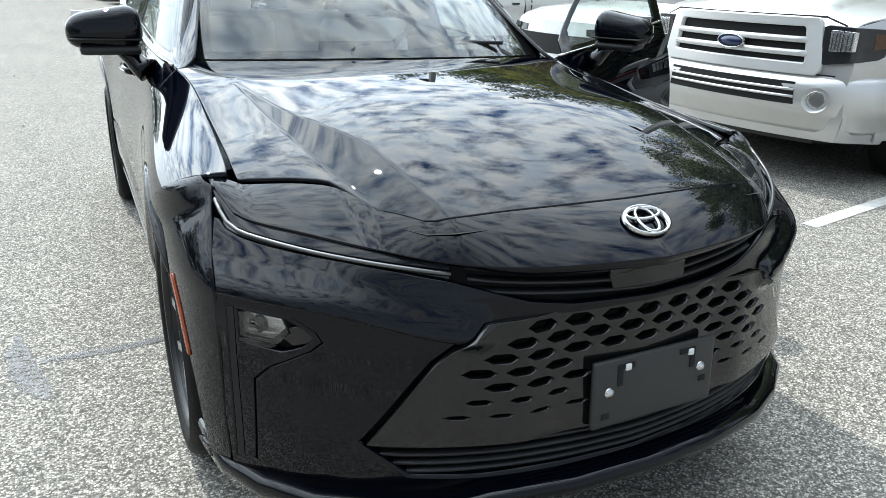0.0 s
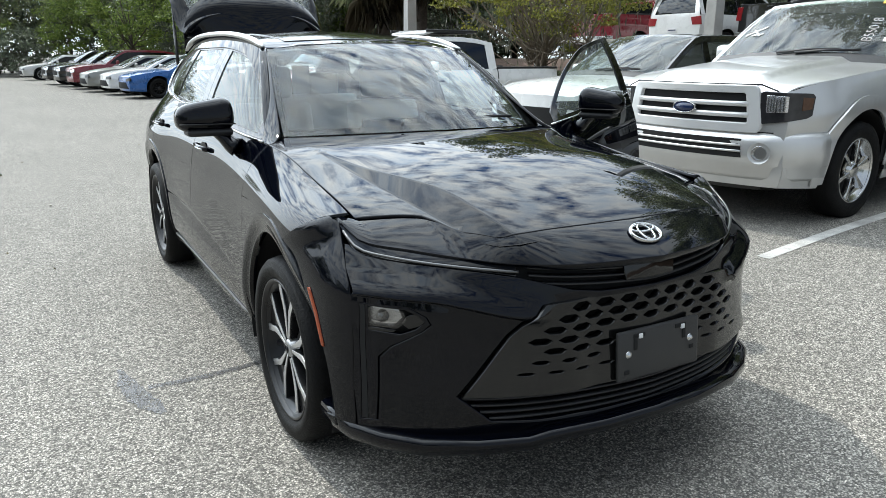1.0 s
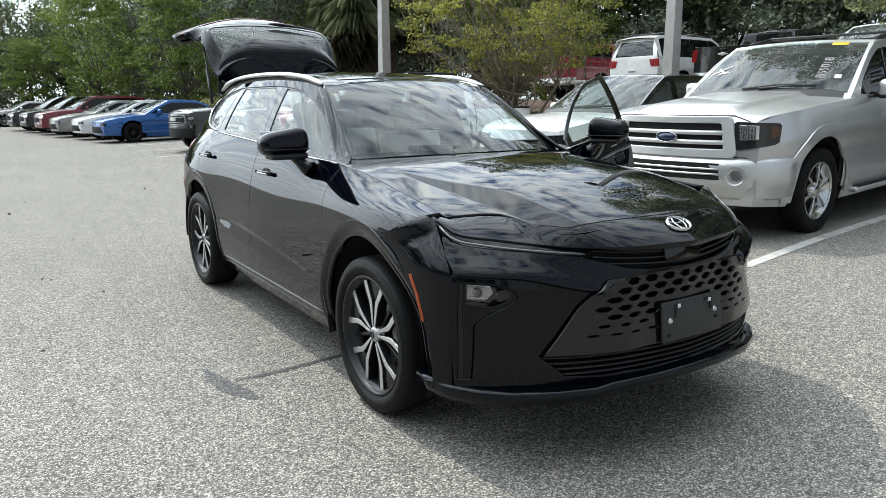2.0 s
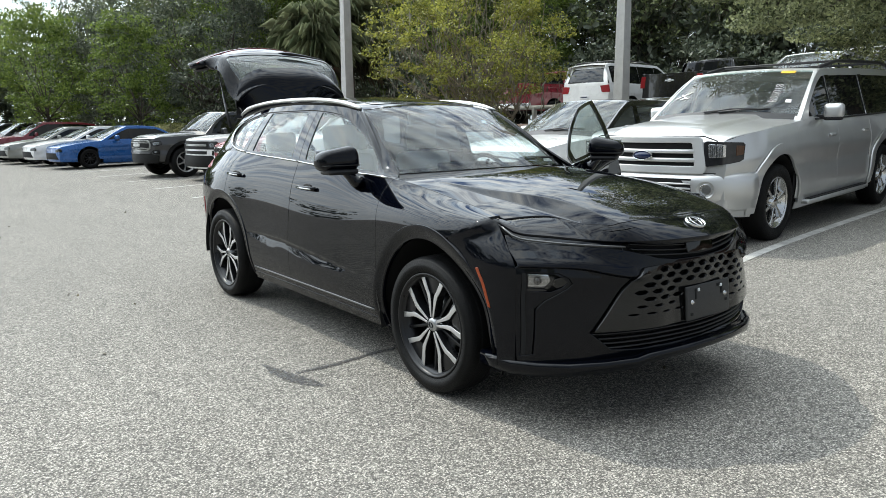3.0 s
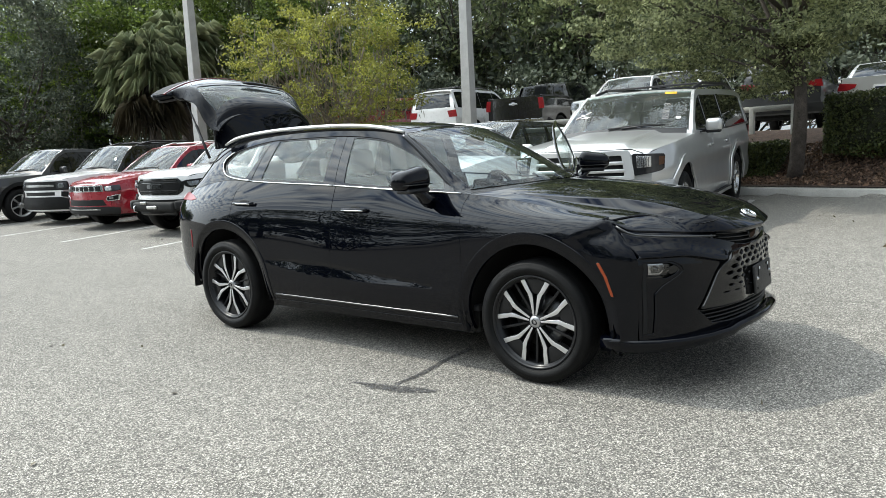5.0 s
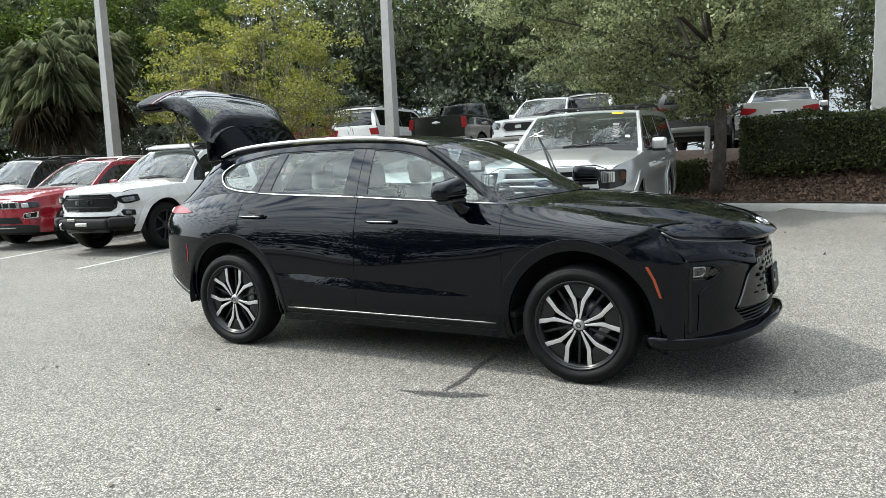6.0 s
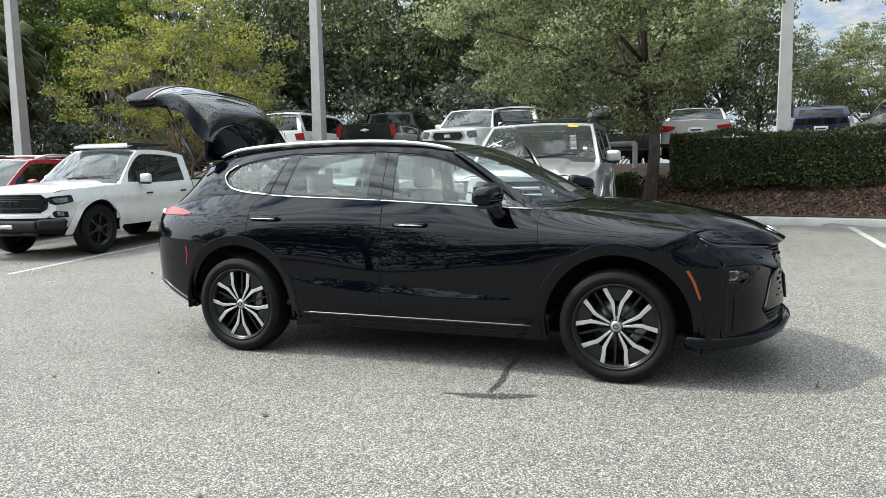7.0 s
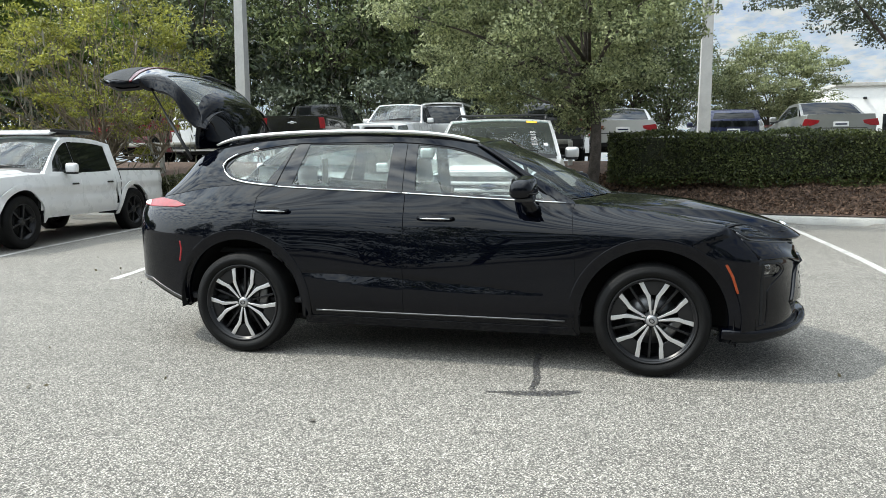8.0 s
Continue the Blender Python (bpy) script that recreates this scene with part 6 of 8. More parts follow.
        for s in (-1, 1):
            part("bed_rail", rbox(.085, e1 - yd - .06, .045, .012, (s * (hw - .085), (e1 + yd) / 2, zdeck + .008)), M_SATIN, v)
            part("bed_wall", rbox(.03, e1 - yd - .05, .48, .01, (s * (hw - .13), (e1 + yd) / 2, zdeck - .26)), body, v)
        part("bed_floor", rbox(2 * hw - .24, e1 - yd, .04, .01, (0, (e1 + yd) / 2, zdeck - .5)), M_MATT, v)
    if rails:
        for s in (-1, 1):
            q = [(s * (ins - .07), y, zr + .02 + (.075 if i not in (0, 5) else 0)) for i, y in enumerate(np.linspace(yb + .25, yd - .25, 6))]
            part("roof_rail", tube("roof_rail", q, .022, 8), rails, v)
        for y in np.linspace(yb + .7, yd - .7, 2):
            part("cross_bar", rbox(2 * ins - .16, .05, .03, .01, (0, y, zr + .09)), rails, v)
    for s in (-1, 1):
        ym, zm = ya + .50, float(zb(ya + .45)) + .10
        mb = part("door_mirror", rbox(.21, .12, .17, .058, (s * (hw + .09), ym, zm), segs=3), mirror_mat, v)
        part("mirror_lower", rbox(.19, .10, .06, .025, (s * (hw + .085), ym + .004, zm - .075)), M_SATIN, mb)
        part("mirror_foot", rbox(.14, .06, .05, .015, (s * (hw - .03), ym + .02, zm - .06)), M_SATIN, mb)
        part("mirror_glass", rbox(.16, .008, .12, .003, (s * (hw + .09), ym + .05, zm)), M_CHROME, mb)
    if seats:
        for x in (-.38, .38):
            st = part("front_seat", rbox(.48, .14, .72, .06, (x, ya + 1.30, float(zb(ya)) - .05)), M_DASH, v)
            part("headrest", rbox(.26, .10, .18, .04, (x, ya + 1.34, float(zb(ya)) + .38)), M_DASH, st)
        part("rear_seat", rbox(1.2, .16, .7, .06, (0, ya + 2.1, float(zb(ya)) - .03)), M_DASH, v)
        part("dashboard", rbox(2 * hw - .3, .5, .2, .05, (0, ya + .30, float(zb(ya)) - .07)), M_DASH, v)
        part("cabin_floor", rbox(2 * hw - .3, yd - ya, .05, .01, (0, (ya + yd) / 2, .55)), M_DASH, v)
    ms = simple_wheel(wr, rim, spokes)
    for s in (-1, 1):
        for yw in (0, wb):
            w = part("wheel", ms[0], None, v)
            w.name = "tyre"
            w.matrix_local = pose(s * (hw - .125), yw, wr, 0, 0, 0 if s < 0 else 180)
            for me, nm in zip(ms[1:], ("rim", "spokes", "brake_backing")):
                part(nm, me, None, w)
    return v, nosep, tail, ws, vf, vr


L5 = -85.0

# large silver SUV in the next bay
suv, nosep, tail, ws, vf, vr = vehicle(
    "large_suv", "silver full-size SUV with roof rack and number written on windscreen", (4.17, 1.82), L5,
    fo=.86, wb=3.33, ro=1.30, hw=1.0, wr=.405, arch=.115, belt_k=[(-.86, 1.06), (-.76, 1.10), (-.5, 1.15), (.3, 1.205), (.75, 1.228), (1.4, 1.198), (3.0, 1.20), (4.63, 1.22)],
    cab=(.62, 1.42, 4.2, 4.58), zr=1.80, kind="suv", body=P_SILVER, clear=.30, tumble=.30, glass_mat=P_OPAQUE, rim=M_CHROME, spokes=6, rails=M_SATIN, clad=P_SILVER, doors=(.46, 1.62, 2.72), mirror_mat=P_SILVER, step=.06, fr=.20, bow=.12, dz=-.01, pitch=2.1, dome=.036, flare=(.026, .095))
suv_c = (0, 1.6, .8)


def suv_panel(name, poly, lift, mat, holes=(), lip=.03, parent=nosep, label="", mirror=False, step=.05, rnd=.006):
    return part(name, panel_mesh(name, poly, lambda x, z: vf(x, z, lift), holes, step=step, lip=lip, rnd=rnd, centre=suv_c, mirror=mirror), mat, parent, label)


def suv_flank(y, z, d=0.0):
    return -(1.0 - .05 * np.maximum(0, ((z - .3) / .78 - .6) / .4) ** 2 - .20 * np.clip((-.26 - y) / .6, 0, 1.2) ** 2.2) - d, y, z


# grille: a thick bright frame round three dark gaps parted by two bars
suv_panel("grille_shadow", rect(-.585, .585, .80, 1.10), .006, M_VOID, lip=0)
gr_o = [(-.585, .775), (.585, .775), (.60, .80), (.60, 1.10), (.585, 1.125), (-.585, 1.125), (-.60, 1.10), (-.60, .80)]
suv_panel("grille_frame", gr_o, .040, P_BRIGHT, [[(-.50, .835), (.50, .835), (.515, .85), (.515, 1.065), (.50, 1.08), (-.50, 1.08), (-.515, 1.065), (-.515, .85)]], .045, label="bright grille surround", rnd=.012)
for z in (.902, .988):
    pth = [tuple(float(q[0]) for q in vf(np.array([x]), np.array([z]), .022)) for x in np.linspace(-.52, .52, 15)]
    part("grille_bar", sweep("grille_bar", pth, [(-.02, -.020), (.012, -.020), (.020, -.012), (.020, .012), (.012, .020), (-.02, .020)]), P_BRIGHT, nosep)
# shut lines round the grille and under the bonnet's edge
suv_panel("bonnet_gap", [(-.735, 1.078), (-.62, 1.128), (.62, 1.128), (.735, 1.078), (.735, 1.092), (.62, 1.142), (-.62, 1.142), (-.735, 1.092)], .003, M_VOID, lip=0, step=.03)
corner = [tuple(float(q[0]) for q in vf(np.array([x]), np.array([.95]), 0))[:2] for x in (-.50, -.56, -.62, -.68, -.715)] + [(float(suv_flank(np.array([y]), np.array([.95]))[0][0]), y) for y in (-.815, -.78, -.73, -.68, -.61, -.54)]
lens_u = np.concatenate([[0], np.cumsum([math.dist(a, b) for a, b in zip(corner[:-1], corner[1:])])])
lens_x, lens_y = pchip(list(zip(lens_u, [q[0] for q in corner]))), pchip(list(zip(lens_u, [q[1] for q in corner])))


def round_corner(u, z, lift):
    """Round the SUV's front corner: u along the plan from beside the grille to the wing."""
    tx, ty = lens_x(u + .004) - lens_x(u - .004), lens_y(u + .004) - lens_y(u - .004)
    ln = np.maximum(np.hypot(tx, ty), 1e-6)
    return lens_x(u) - np.abs(ty) / ln * lift, lens_y(u) - np.abs(tx) / ln * lift, z


for s in (-1, 1):
    mr = s > 0
    # headlamp: dark bezel wrapped round the corner, two bright bowls, amber end

    def lamp_piece(name, poly, lift, mat, parent, label="", lip=.008):
        return part(name, panel_mesh(name, poly, lambda u, z: round_corner(u, z, lift), step=.025, lip=lip, centre=suv_c, mirror=mr), mat, parent, label)
    u1 = float(lens_u[-3]) + .01
    lampb = lamp_piece("headlamp", [(.105, .850), (.13, .842), (u1 - .04, .885), (u1, .905), (u1 + .012, 1.045), (u1 - .01, 1.066), (.12, 1.085), (.10, 1.075)], .030, M_SUVLAMP, nosep, "square headlamp with a dark bezel", .05)
    lamp_piece("lamp_bowl", [(.150, .930), (.212, .930), (.212, 1.055), (.146, 1.058)], .036, M_LAMPIN, lampb)
    lamp_piece("lamp_bowl", [(.222, .932), (.290, .935), (.290, 1.050), (.222, 1.054)], .036, M_LAMPIN, lampb)
    for k in range(6):
        u0 = .158 + .021 * k
        lamp_piece("lamp_flute", [(u0, .938), (u0 + .005, .938), (u0 + .005, 1.045), (u0, 1.045)], .040, M_LAMPDIM, lampb, lip=.003)
    lamp_piece("lamp_amber", [(u1 - .085, .945), (u1 - .012, .955), (u1 - .002, 1.035), (u1 - .085, 1.042)], .036, M_AMBERDIM, lampb, "amber corner of the headlamp")
# bumper: one moulded bar from wheel arch to wheel arch
edge = [(-float(-suv_flank(np.array([y]), np.array([.6]))[0][0]), y) for y in (-.515, -.60, -.68, -.74)]
front_run = [tuple(float(q[0]) for q in vf(np.array([x]), np.array([.6]), 0))[:2] for x in np.linspace(-.64, .64, 13)]
run = edge + front_run + [(-x, y) for x, y in reversed(edge)]
bump_o = [(-.07, .395), (-.005, .395), (.020, .425), (.030, .50), (.044, .515), (.050, .60), (.048, .70), (.034, .742), (.005, .765), (-.07, .785)]
bumper = part("bumper", sweep("bumper", [(x, y, 0) for x, y in run], bump_o), P_SILVER, nosep, "body-coloured front bumper")
suv_panel("bumper_gap", rect(-.70, .70, .768, .778), .022, M_VOID, lip=0, parent=bumper)
suv_panel("lower_grille", rect(-.50, .50, .575, .715), .053, M_VOID, lip=.004, parent=bumper)
for k in range(2):
    pth = [tuple(float(q[0]) for q in vf(np.array([x]), np.array([.622 + .046 * k]), .055)) for x in np.linspace(-.50, .50, 13)]
    part("bumper_bar", sweep("bumper_bar", pth, [(-.01, -.010), (.008, -.008), (.008, .008), (-.01, .010)]), P_SILVER, bumper)
suv_panel("valance", rect(-.62, .62, .30, .40), -.05, M_SATIN, lip=.01)
for s in (-1, 1):
    fg = part("fog_lamp", lathe("fog_lamp", [(0, .060), (-.012, .056), (-.006, .046), (-.010, .0)], 24, "y"), M_LENS, bumper)
    p_ = vf(np.array([s * .635]), np.array([.615]), .056)
    fg.location = [float(q[0]) for q in p_]
    fg.rotation_euler = (0, 0, s * .40)
    part("fog_bowl", lathe("fog_bowl", [(.004, .055), (.012, .037), (.015, 0)], 20, "y"), M_LAMPIN, fg)
    part("fog_recess", lathe("fog_recess", [(-.008, .084), (-.002, .078), (.004, .058)], 24, "y"), P_SILVER, fg)
    # lamp on the rear corner, sill step and door moulding
    part("tail_lamp", panel_mesh("tail_lamp", [(4.52, 1.00), (4.595, 1.00), (4.60, 1.19), (4.53, 1.19)], lambda y, z: (-.972 + .25 * np.maximum(y - 4.45, 0) ** 1.4 * 1.0, y, z), step=.05, lip=.01, centre=suv_c, mirror=s > 0), M_RED, suv, "red tail lamp")
    part("running_board", rbox(.16, 1.95, .05, .02, (s * .96, 1.66, .335)), P_SILVER, suv)
    part("board_tread", rbox(.10, 1.80, .012, .004, (s * .985, 1.66, .364)), M_MATT, suv)
    part("window_trim", sweep("window_trim", [(s * (.957 - .01), y, float(z)) for y, z in ((.98, 1.232), (1.6, 1.222), (2.7, 1.224), (3.6, 1.234), (4.4, 1.246))], [(-.008, -.010), (.008, -.010), (.008, .010), (-.008, .010)]), M_SATIN, suv)
ov = part("oval_badge", lathe("oval_badge", [(-.022, 0), (-.022, .9), (-.012, 1.0), (0, 1.0)], 28, "y"), M_BLUEBADGE, nosep, "plain blue oval badge")
ov.matrix_local = Matrix.Translation([float(q[0]) for q in vf(np.array([0.0]), np.array([.945]), .042)]) @ Matrix.Diagonal((.105, 1, .045, 1))
part("badge_rim", lathe("badge_rim", [(-.018, .95), (-.026, 1.0), (-.018, 1.08), (0, 1.08)], 28, "y"), M_CHROME, ov)


def on_screen(ob, p, q, ws_, roll=0, lift=.006):
    a, b, c = [Vector([float(k[0]) for k in ws_(np.array([p + dp]), np.array([q + dq]))]) for dp, dq in ((0, 0), (.02, 0), (0, .02))]
    x, y = (b - a).normalized(), (c - a).normalized()
    n = x.cross(y).normalized()
    y = n.cross(x)
    m = Matrix((x, y, n)).transposed().to_4x4()
    ob.matrix_local = Matrix.Translation(a + n * lift) @ m @ pose(0, 0, 0, 0, 0, roll)


st = part("sticker", rbox(.16, .06, .002, .001), M_ORANGE, suv, "yellow sticker on the windscreen")
on_screen(st, .62, .90, ws)
st2 = part("paper_tag", rbox(.06, .06, .002, .001), M_WHITEPLASTIC, suv)
on_screen(st2, .80, .28, ws)
fc = bpy.data.curves.new("written_number", "FONT")
fc.body, fc.size, fc.extrude, fc.align_x, fc.align_y = "B55018", .125, .001, "CENTER", "CENTER"
fc.offset = -.0035
tmp = new("tmp_text", fc)
txt_me = bpy.data.meshes.new_from_object(tmp)
bpy.data.objects.remove(tmp)
bpy.data.curves.remove(fc)
txt = part("written_number", txt_me, M_MARK, suv, "hand-written white number")
on_screen(txt, .62, .42, ws, 92)
for k, (p, q, r) in enumerate(((-.75, .45, 35), (-.72, .42, -40), (-.68, .38, 5))):
    s_ = part("pen_stroke", rbox(.24 - .05 * k, .018, .002, .001), M_MARK, suv)
    on_screen(s_, p, q, ws, r)

# white crossover with a black roof
vehicle("crossover", "white crossover with a black roof and dark glass", (4.75, 4.85), L5, fo=.95, wb=2.7, ro=.95, hw=.93, wr=.36,
        belt_k=[(-.95, .86), (-.4, .98), (.5, 1.04), (1.4, 1.02), (3.65, 1.08)], cab=(.40, 1.30, 2.9, 3.5), zr=1.60, kind="suv", body=P_WHITE, roof_mat=P_BLACK, rim=M_DKALLOY, spokes=10, glass_mat=M_TINT, mirror_mat=P_WHITE,
        front=[("grille", [(-.55, .52), (.55, .52), (.62, .72), (-.62, .72)], M_VOID, .006, False), ("headlamp", [(-.80, .70), (-.48, .74), (-.48, .80), (-.80, .82)], P_OPAQUE, .008, True)])

# white pickup
tac = dict(fo=.93, wb=3.24, ro=1.22, hw=.94, wr=.39, belt_k=[(-.93, 1.02), (-.4, 1.09), (.4, 1.14), (.8, 1.15), (1.6, 1.13), (2.62, 1.16), (2.7, 1.20), (4.46, 1.20)],
           cab=(.62, 1.36, 2.3, 2.74), zr=1.77, kind="pickup", clear=.36, rim=M_DKALLOY, spokes=6, doors=(.42, 1.55, 2.60), clad=None)
tac_front = lambda bezel, lampm, body: [
    ("bumper", [(-.80, .40), (.80, .40), (.80, .60), (.60, .655), (-.60, .655), (-.80, .60)], M_GRAIN, .012, False),
    ("chin", [(-.56, .655), (.56, .655), (.60, .70), (-.60, .70)], body, .030, False),
    ("grille", [(-.47, .735), (.47, .735), (.56, .795), (.58, .935), (.50, 1.020), (-.50, 1.020), (-.58, .935), (-.56, .795)], bezel, .014, False),
    ("grille_mesh", [(-.43, .770), (.43, .770), (.515, .820), (.53, .925), (.46, .985), (-.46, .985), (-.53, .925), (-.515, .820)], M_GRAIN, .022, False),
    ("grille_rail", rect(-.50, .50, .940, .953), bezel, .028, False), ("grille_rail", rect(-.49, .49, .795, .808), bezel, .028, False),
    ("grille_emblem", [(-.17, .850), (.17, .850), (.185, .865), (.185, .907), (.17, .922), (-.17, .922), (-.185, .907), (-.185, .865)], bezel, .034, False),
    ("headlamp", [(-.885, .910), (-.76, .870), (-.66, .860), (-.60, .885), (-.57, .960), (-.64, .980), (-.885, 1.000)], lampm, .014, True),
    ("lamp_bowl", [(-.83, .910), (-.70, .885), (-.665, .900), (-.655, .950), (-.83, .970)], M_LAMPDIM, .020, True),
    ("lamp_brow", [(-.885, .993), (-.64, .973), (-.57, .953), (-.57, .963), (-.64, .985), (-.885, 1.007)], M_GRAIN, .022, True),
    ("fog_pocket", [(-.82, .665), (-.66, .66), (-.63, .72), (-.66, .755), (-.82, .745)], M_GRAIN, .016, True),
    ("fog_lamp", rect(-.775, -.70, .685, .735), M_LAMPDIM, .022, True)]
pick, *_ = vehicle("pickup_truck", "white double-cab pickup with black front bumper and roof rack", (3.62, 9.98), -83, body=P_WHITE, glass_mat=P_OPAQUE, front=tac_front(P_OPAQUE, P_OPAQUE, P_WHITE), step=.07, handle_mat=P_BLACK, **{**tac, "fo": .74, "belt_k": [(-.74, 1.035), (-.6, 1.075), (-.3, 1.105), (.4, 1.14), (.8, 1.15), (1.6, 1.13), (2.62, 1.16), (2.7, 1.20), (4.46, 1.20)], "fr": .24, "bow": .17, "clad": P_WHITE, "clear": .47, "dome": .03, "wr": .42, "flare": (.03, .085)})
rack = part("roof_rack", rbox(1.16, .9, .035, .012, (0, 1.95, 1.86)), M_SATIN, pick, "black roof rack with a white front fairing")
part("fairing", rbox(1.14, .24, .05, .02, (0, 1.36, 1.85), Matrix.Rotation(radians(14), 4, "X")), P_WHITE, rack)
for s in (-1, 1):
    part("rack_rail", rbox(.04, 1.2, .05, .012, (s * .60, 1.85, 1.88)), M_SATIN, rack)
part("winch_bumper", rbox(1.10, .20, .17, .06, (0, -.90, .53), segs=3), M_MATT, pick)
part("skid_plate", rbox(.90, .10, .10, .03, (0, -.84, .42), Matrix.Rotation(radians(-25), 4, "X")), M_SATIN, pick)
part("winch_line", rbox(.26, .03, .06, .02, (0, -1.005, .52)), M_SILVER, pick)
for sx in (-1, 1):
    part("bumper_wing", rbox(.40, .20, .16, .05, (sx * .69, -.80, .555), Matrix.Rotation(radians(sx * 34), 4, "Z"), 3), M_MATT, pick)
part("tow_hook", tube("tow_hook", [(-.45, -.97, .56), (-.45, -1.03, .53), (-.45, -1.03, .46), (-.45, -.97, .44)], .018, 8), M_CHROME, pick)
part("light_pod", rbox(.16, .03, .05, .01, (-.22, -1.0, .60)), M_CHROME, pick)

# red small SUV, white-and-black SUV, dark grey pickup
_, jn, *_r = vehicle("compact_suv", "red compact SUV with seven-slot chrome grille", (3.85, 12.85), -83, fo=.90, wb=2.64, ro=.85, hw=.91, wr=.36, fr=.24, bow=.17, dome=.02, belt_k=[(-.9, .90), (-.7, .965), (-.3, 1.025), (.5, 1.07), (1.5, 1.05), (3.49, 1.12)], cab=(.45, 1.25, 2.9, 3.4), zr=1.64, kind="suv", body=P_RED, roof_mat=P_RED, clad=M_MATT, rails=M_SILVER, rim=M_MACHINED, spokes=10,
                      front=[("grille", rect(-.52, .52, .78, .90), M_CHROME, .006, False), ("headlamp", [(-.83, .815), (-.70, .785), (-.545, .785), (-.545, .885), (-.70, .895), (-.83, .905)], M_SUVLAMP, .010, True), ("lamp_bowl", [(-.68, .80), (-.57, .80), (-.57, .87), (-.68, .88)], M_LAMPIN, .016, True), ("lower_intake", [(-.56, .50), (.56, .50), (.50, .61), (-.50, .61)], M_VOID, .008, False), ("fog_frame", [(-.80, .60), (-.60, .585), (-.565, .61), (-.585, .675), (-.80, .715)], M_CHROME, .008, True), ("fog_pocket", [(-.78, .615), (-.61, .603), (-.585, .62), (-.60, .665), (-.78, .70)], M_GRAIN, .014, True), ("fog_lamp", rect(-.70, -.63, .622, .668), M_LAMPDIM, .020, True), ("bumper", [(-.80, .32), (.80, .32), (.80, .44), (.60, .47), (-.60, .47), (-.80, .44)], M_MATT, .02, False), ("skid_strip", rect(-.45, .45, .405, .417), P_MID, .03, False)])
for k in range(7):
    x = -.42 + .14 * k
    part("grille_slot", panel_mesh("grille_slot", rect(x - .05, x + .05, .795, .885), lambda a, z: _r[2](a, z, .012), step=.06, lip=0, centre=(0, 1.3, .8)), M_VOID, jn)
vehicle("compact_suv", "white compact SUV with black roof, grille and bumper", (4.0, 15.35), -82, fo=.86, wb=2.67, ro=.86, hw=.92, wr=.37, belt_k=[(-.86, 1.02), (-.3, 1.09), (.5, 1.12), (1.5, 1.11), (3.53, 1.14)], cab=(.50, 1.12, 3.0, 3.45), zr=1.74, kind="suv", body=P_WHITE, roof_mat=P_BLACK, clad=M_MATT, rails=M_SATIN, rim=M_DKALLOY,
        fr=.20, bow=.14, front=[("grille", [(-.80, .80), (.80, .80), (.82, .83), (.82, .97), (.80, .99), (-.80, .99), (-.82, .97), (-.82, .83)], M_GRAIN, .008, False), ("headlamp", [(-.79, .83), (-.58, .82), (-.56, .84), (-.56, .95), (-.58, .965), (-.79, .96)], M_SUVLAMP, .014, True), ("lamp_ring", [(-.72, .855), (-.62, .855), (-.60, .89), (-.62, .935), (-.72, .935), (-.74, .89)], M_LAMPDIM, .020, True), ("grille_bar", rect(-.50, .50, .875, .915), P_MID, .016, False), ("bumper", [(-.80, .36), (.80, .36), (.80, .60), (.64, .64), (-.64, .64), (-.80, .60)], M_GRAIN, .02, False), ("lower_intake", rect(-.50, .50, .68, .75), M_VOID, .010, False), ("fog_pocket", [(-.80, .64), (-.66, .66), (-.66, .76), (-.80, .75)], M_GRAIN, .012, True)])
vehicle("pickup_truck", "dark grey double-cab pickup with chrome grille surround", (3.30, 17.95), -82, body=P_GREY, glass_mat=P_OPAQUE, front=tac_front(P_MID, M_SUVLAMP, P_GREY), **{**tac, "fo": .80, "belt_k": [(-.80, 1.035), (-.65, 1.075), (-.3, 1.105), (.4, 1.14), (.8, 1.15), (1.6, 1.13), (2.62, 1.16), (2.7, 1.20), (4.46, 1.20)], "fr": .22, "bow": .16, "rim": M_ALLOY, "clad": M_GRAIN, "dome": .03, "wr": .42, "clear": .42, "flare": (.03, .075)})

# saloons and SUVs further along the row
sed = dict(fo=.95, wb=2.80, ro=1.05, hw=.91, wr=.34, belt_k=[(-.95, .72), (-.4, .84), (.4, .93), (1.0, .95), (2.6, .98), (3.4, 1.0), (3.85, .98)], cab=(.40, 1.30, 2.35, 3.15), zr=1.43, kind="sedan", clear=.22, tumble=.42, spokes=10, step=.12)
sed_front = [("grille", [(-.62, .34), (.62, .34), (.50, .54), (-.50, .54)], M_VOID, .008, False), ("headlamp", [(-.80, .60), (-.50, .58), (-.52, .66), (-.80, .70)], P_OPAQUE, .010, True)]
sed_rear = lambda lm: [("tail_lamp", [(-.86, .73), (-.66, .73), (-.52, .79), (-.50, .86), (-.84, .90)], lm, .010, True), ("lid_seam", rect(-.60, .60, .655, .665), M_VOID, .004, False), ("plate", rect(-.17, .17, .70, .82), M_WHITEPLASTIC, .012, False), ("plate_bar", rect(-.13, .13, .745, .775), P_NAVY, .018, False), ("bumper_step", rect(-.85, .85, .30, .40), M_MATT, .02, False)]
vehicle("saloon_car", "bright blue saloon with dark alloy wheels", (2.35, 24.9), -84, body=P_BLUE, roof_mat=P_BLUE, rim=M_DKALLOY, glass_mat=P_OPAQUE, front=sed_front, **sed)
vehicle("saloon_car", "white saloon parked in the far row", (2.0, 27.7), -84, body=P_WHITE, glass_mat=P_OPAQUE, front=sed_front, **sed)
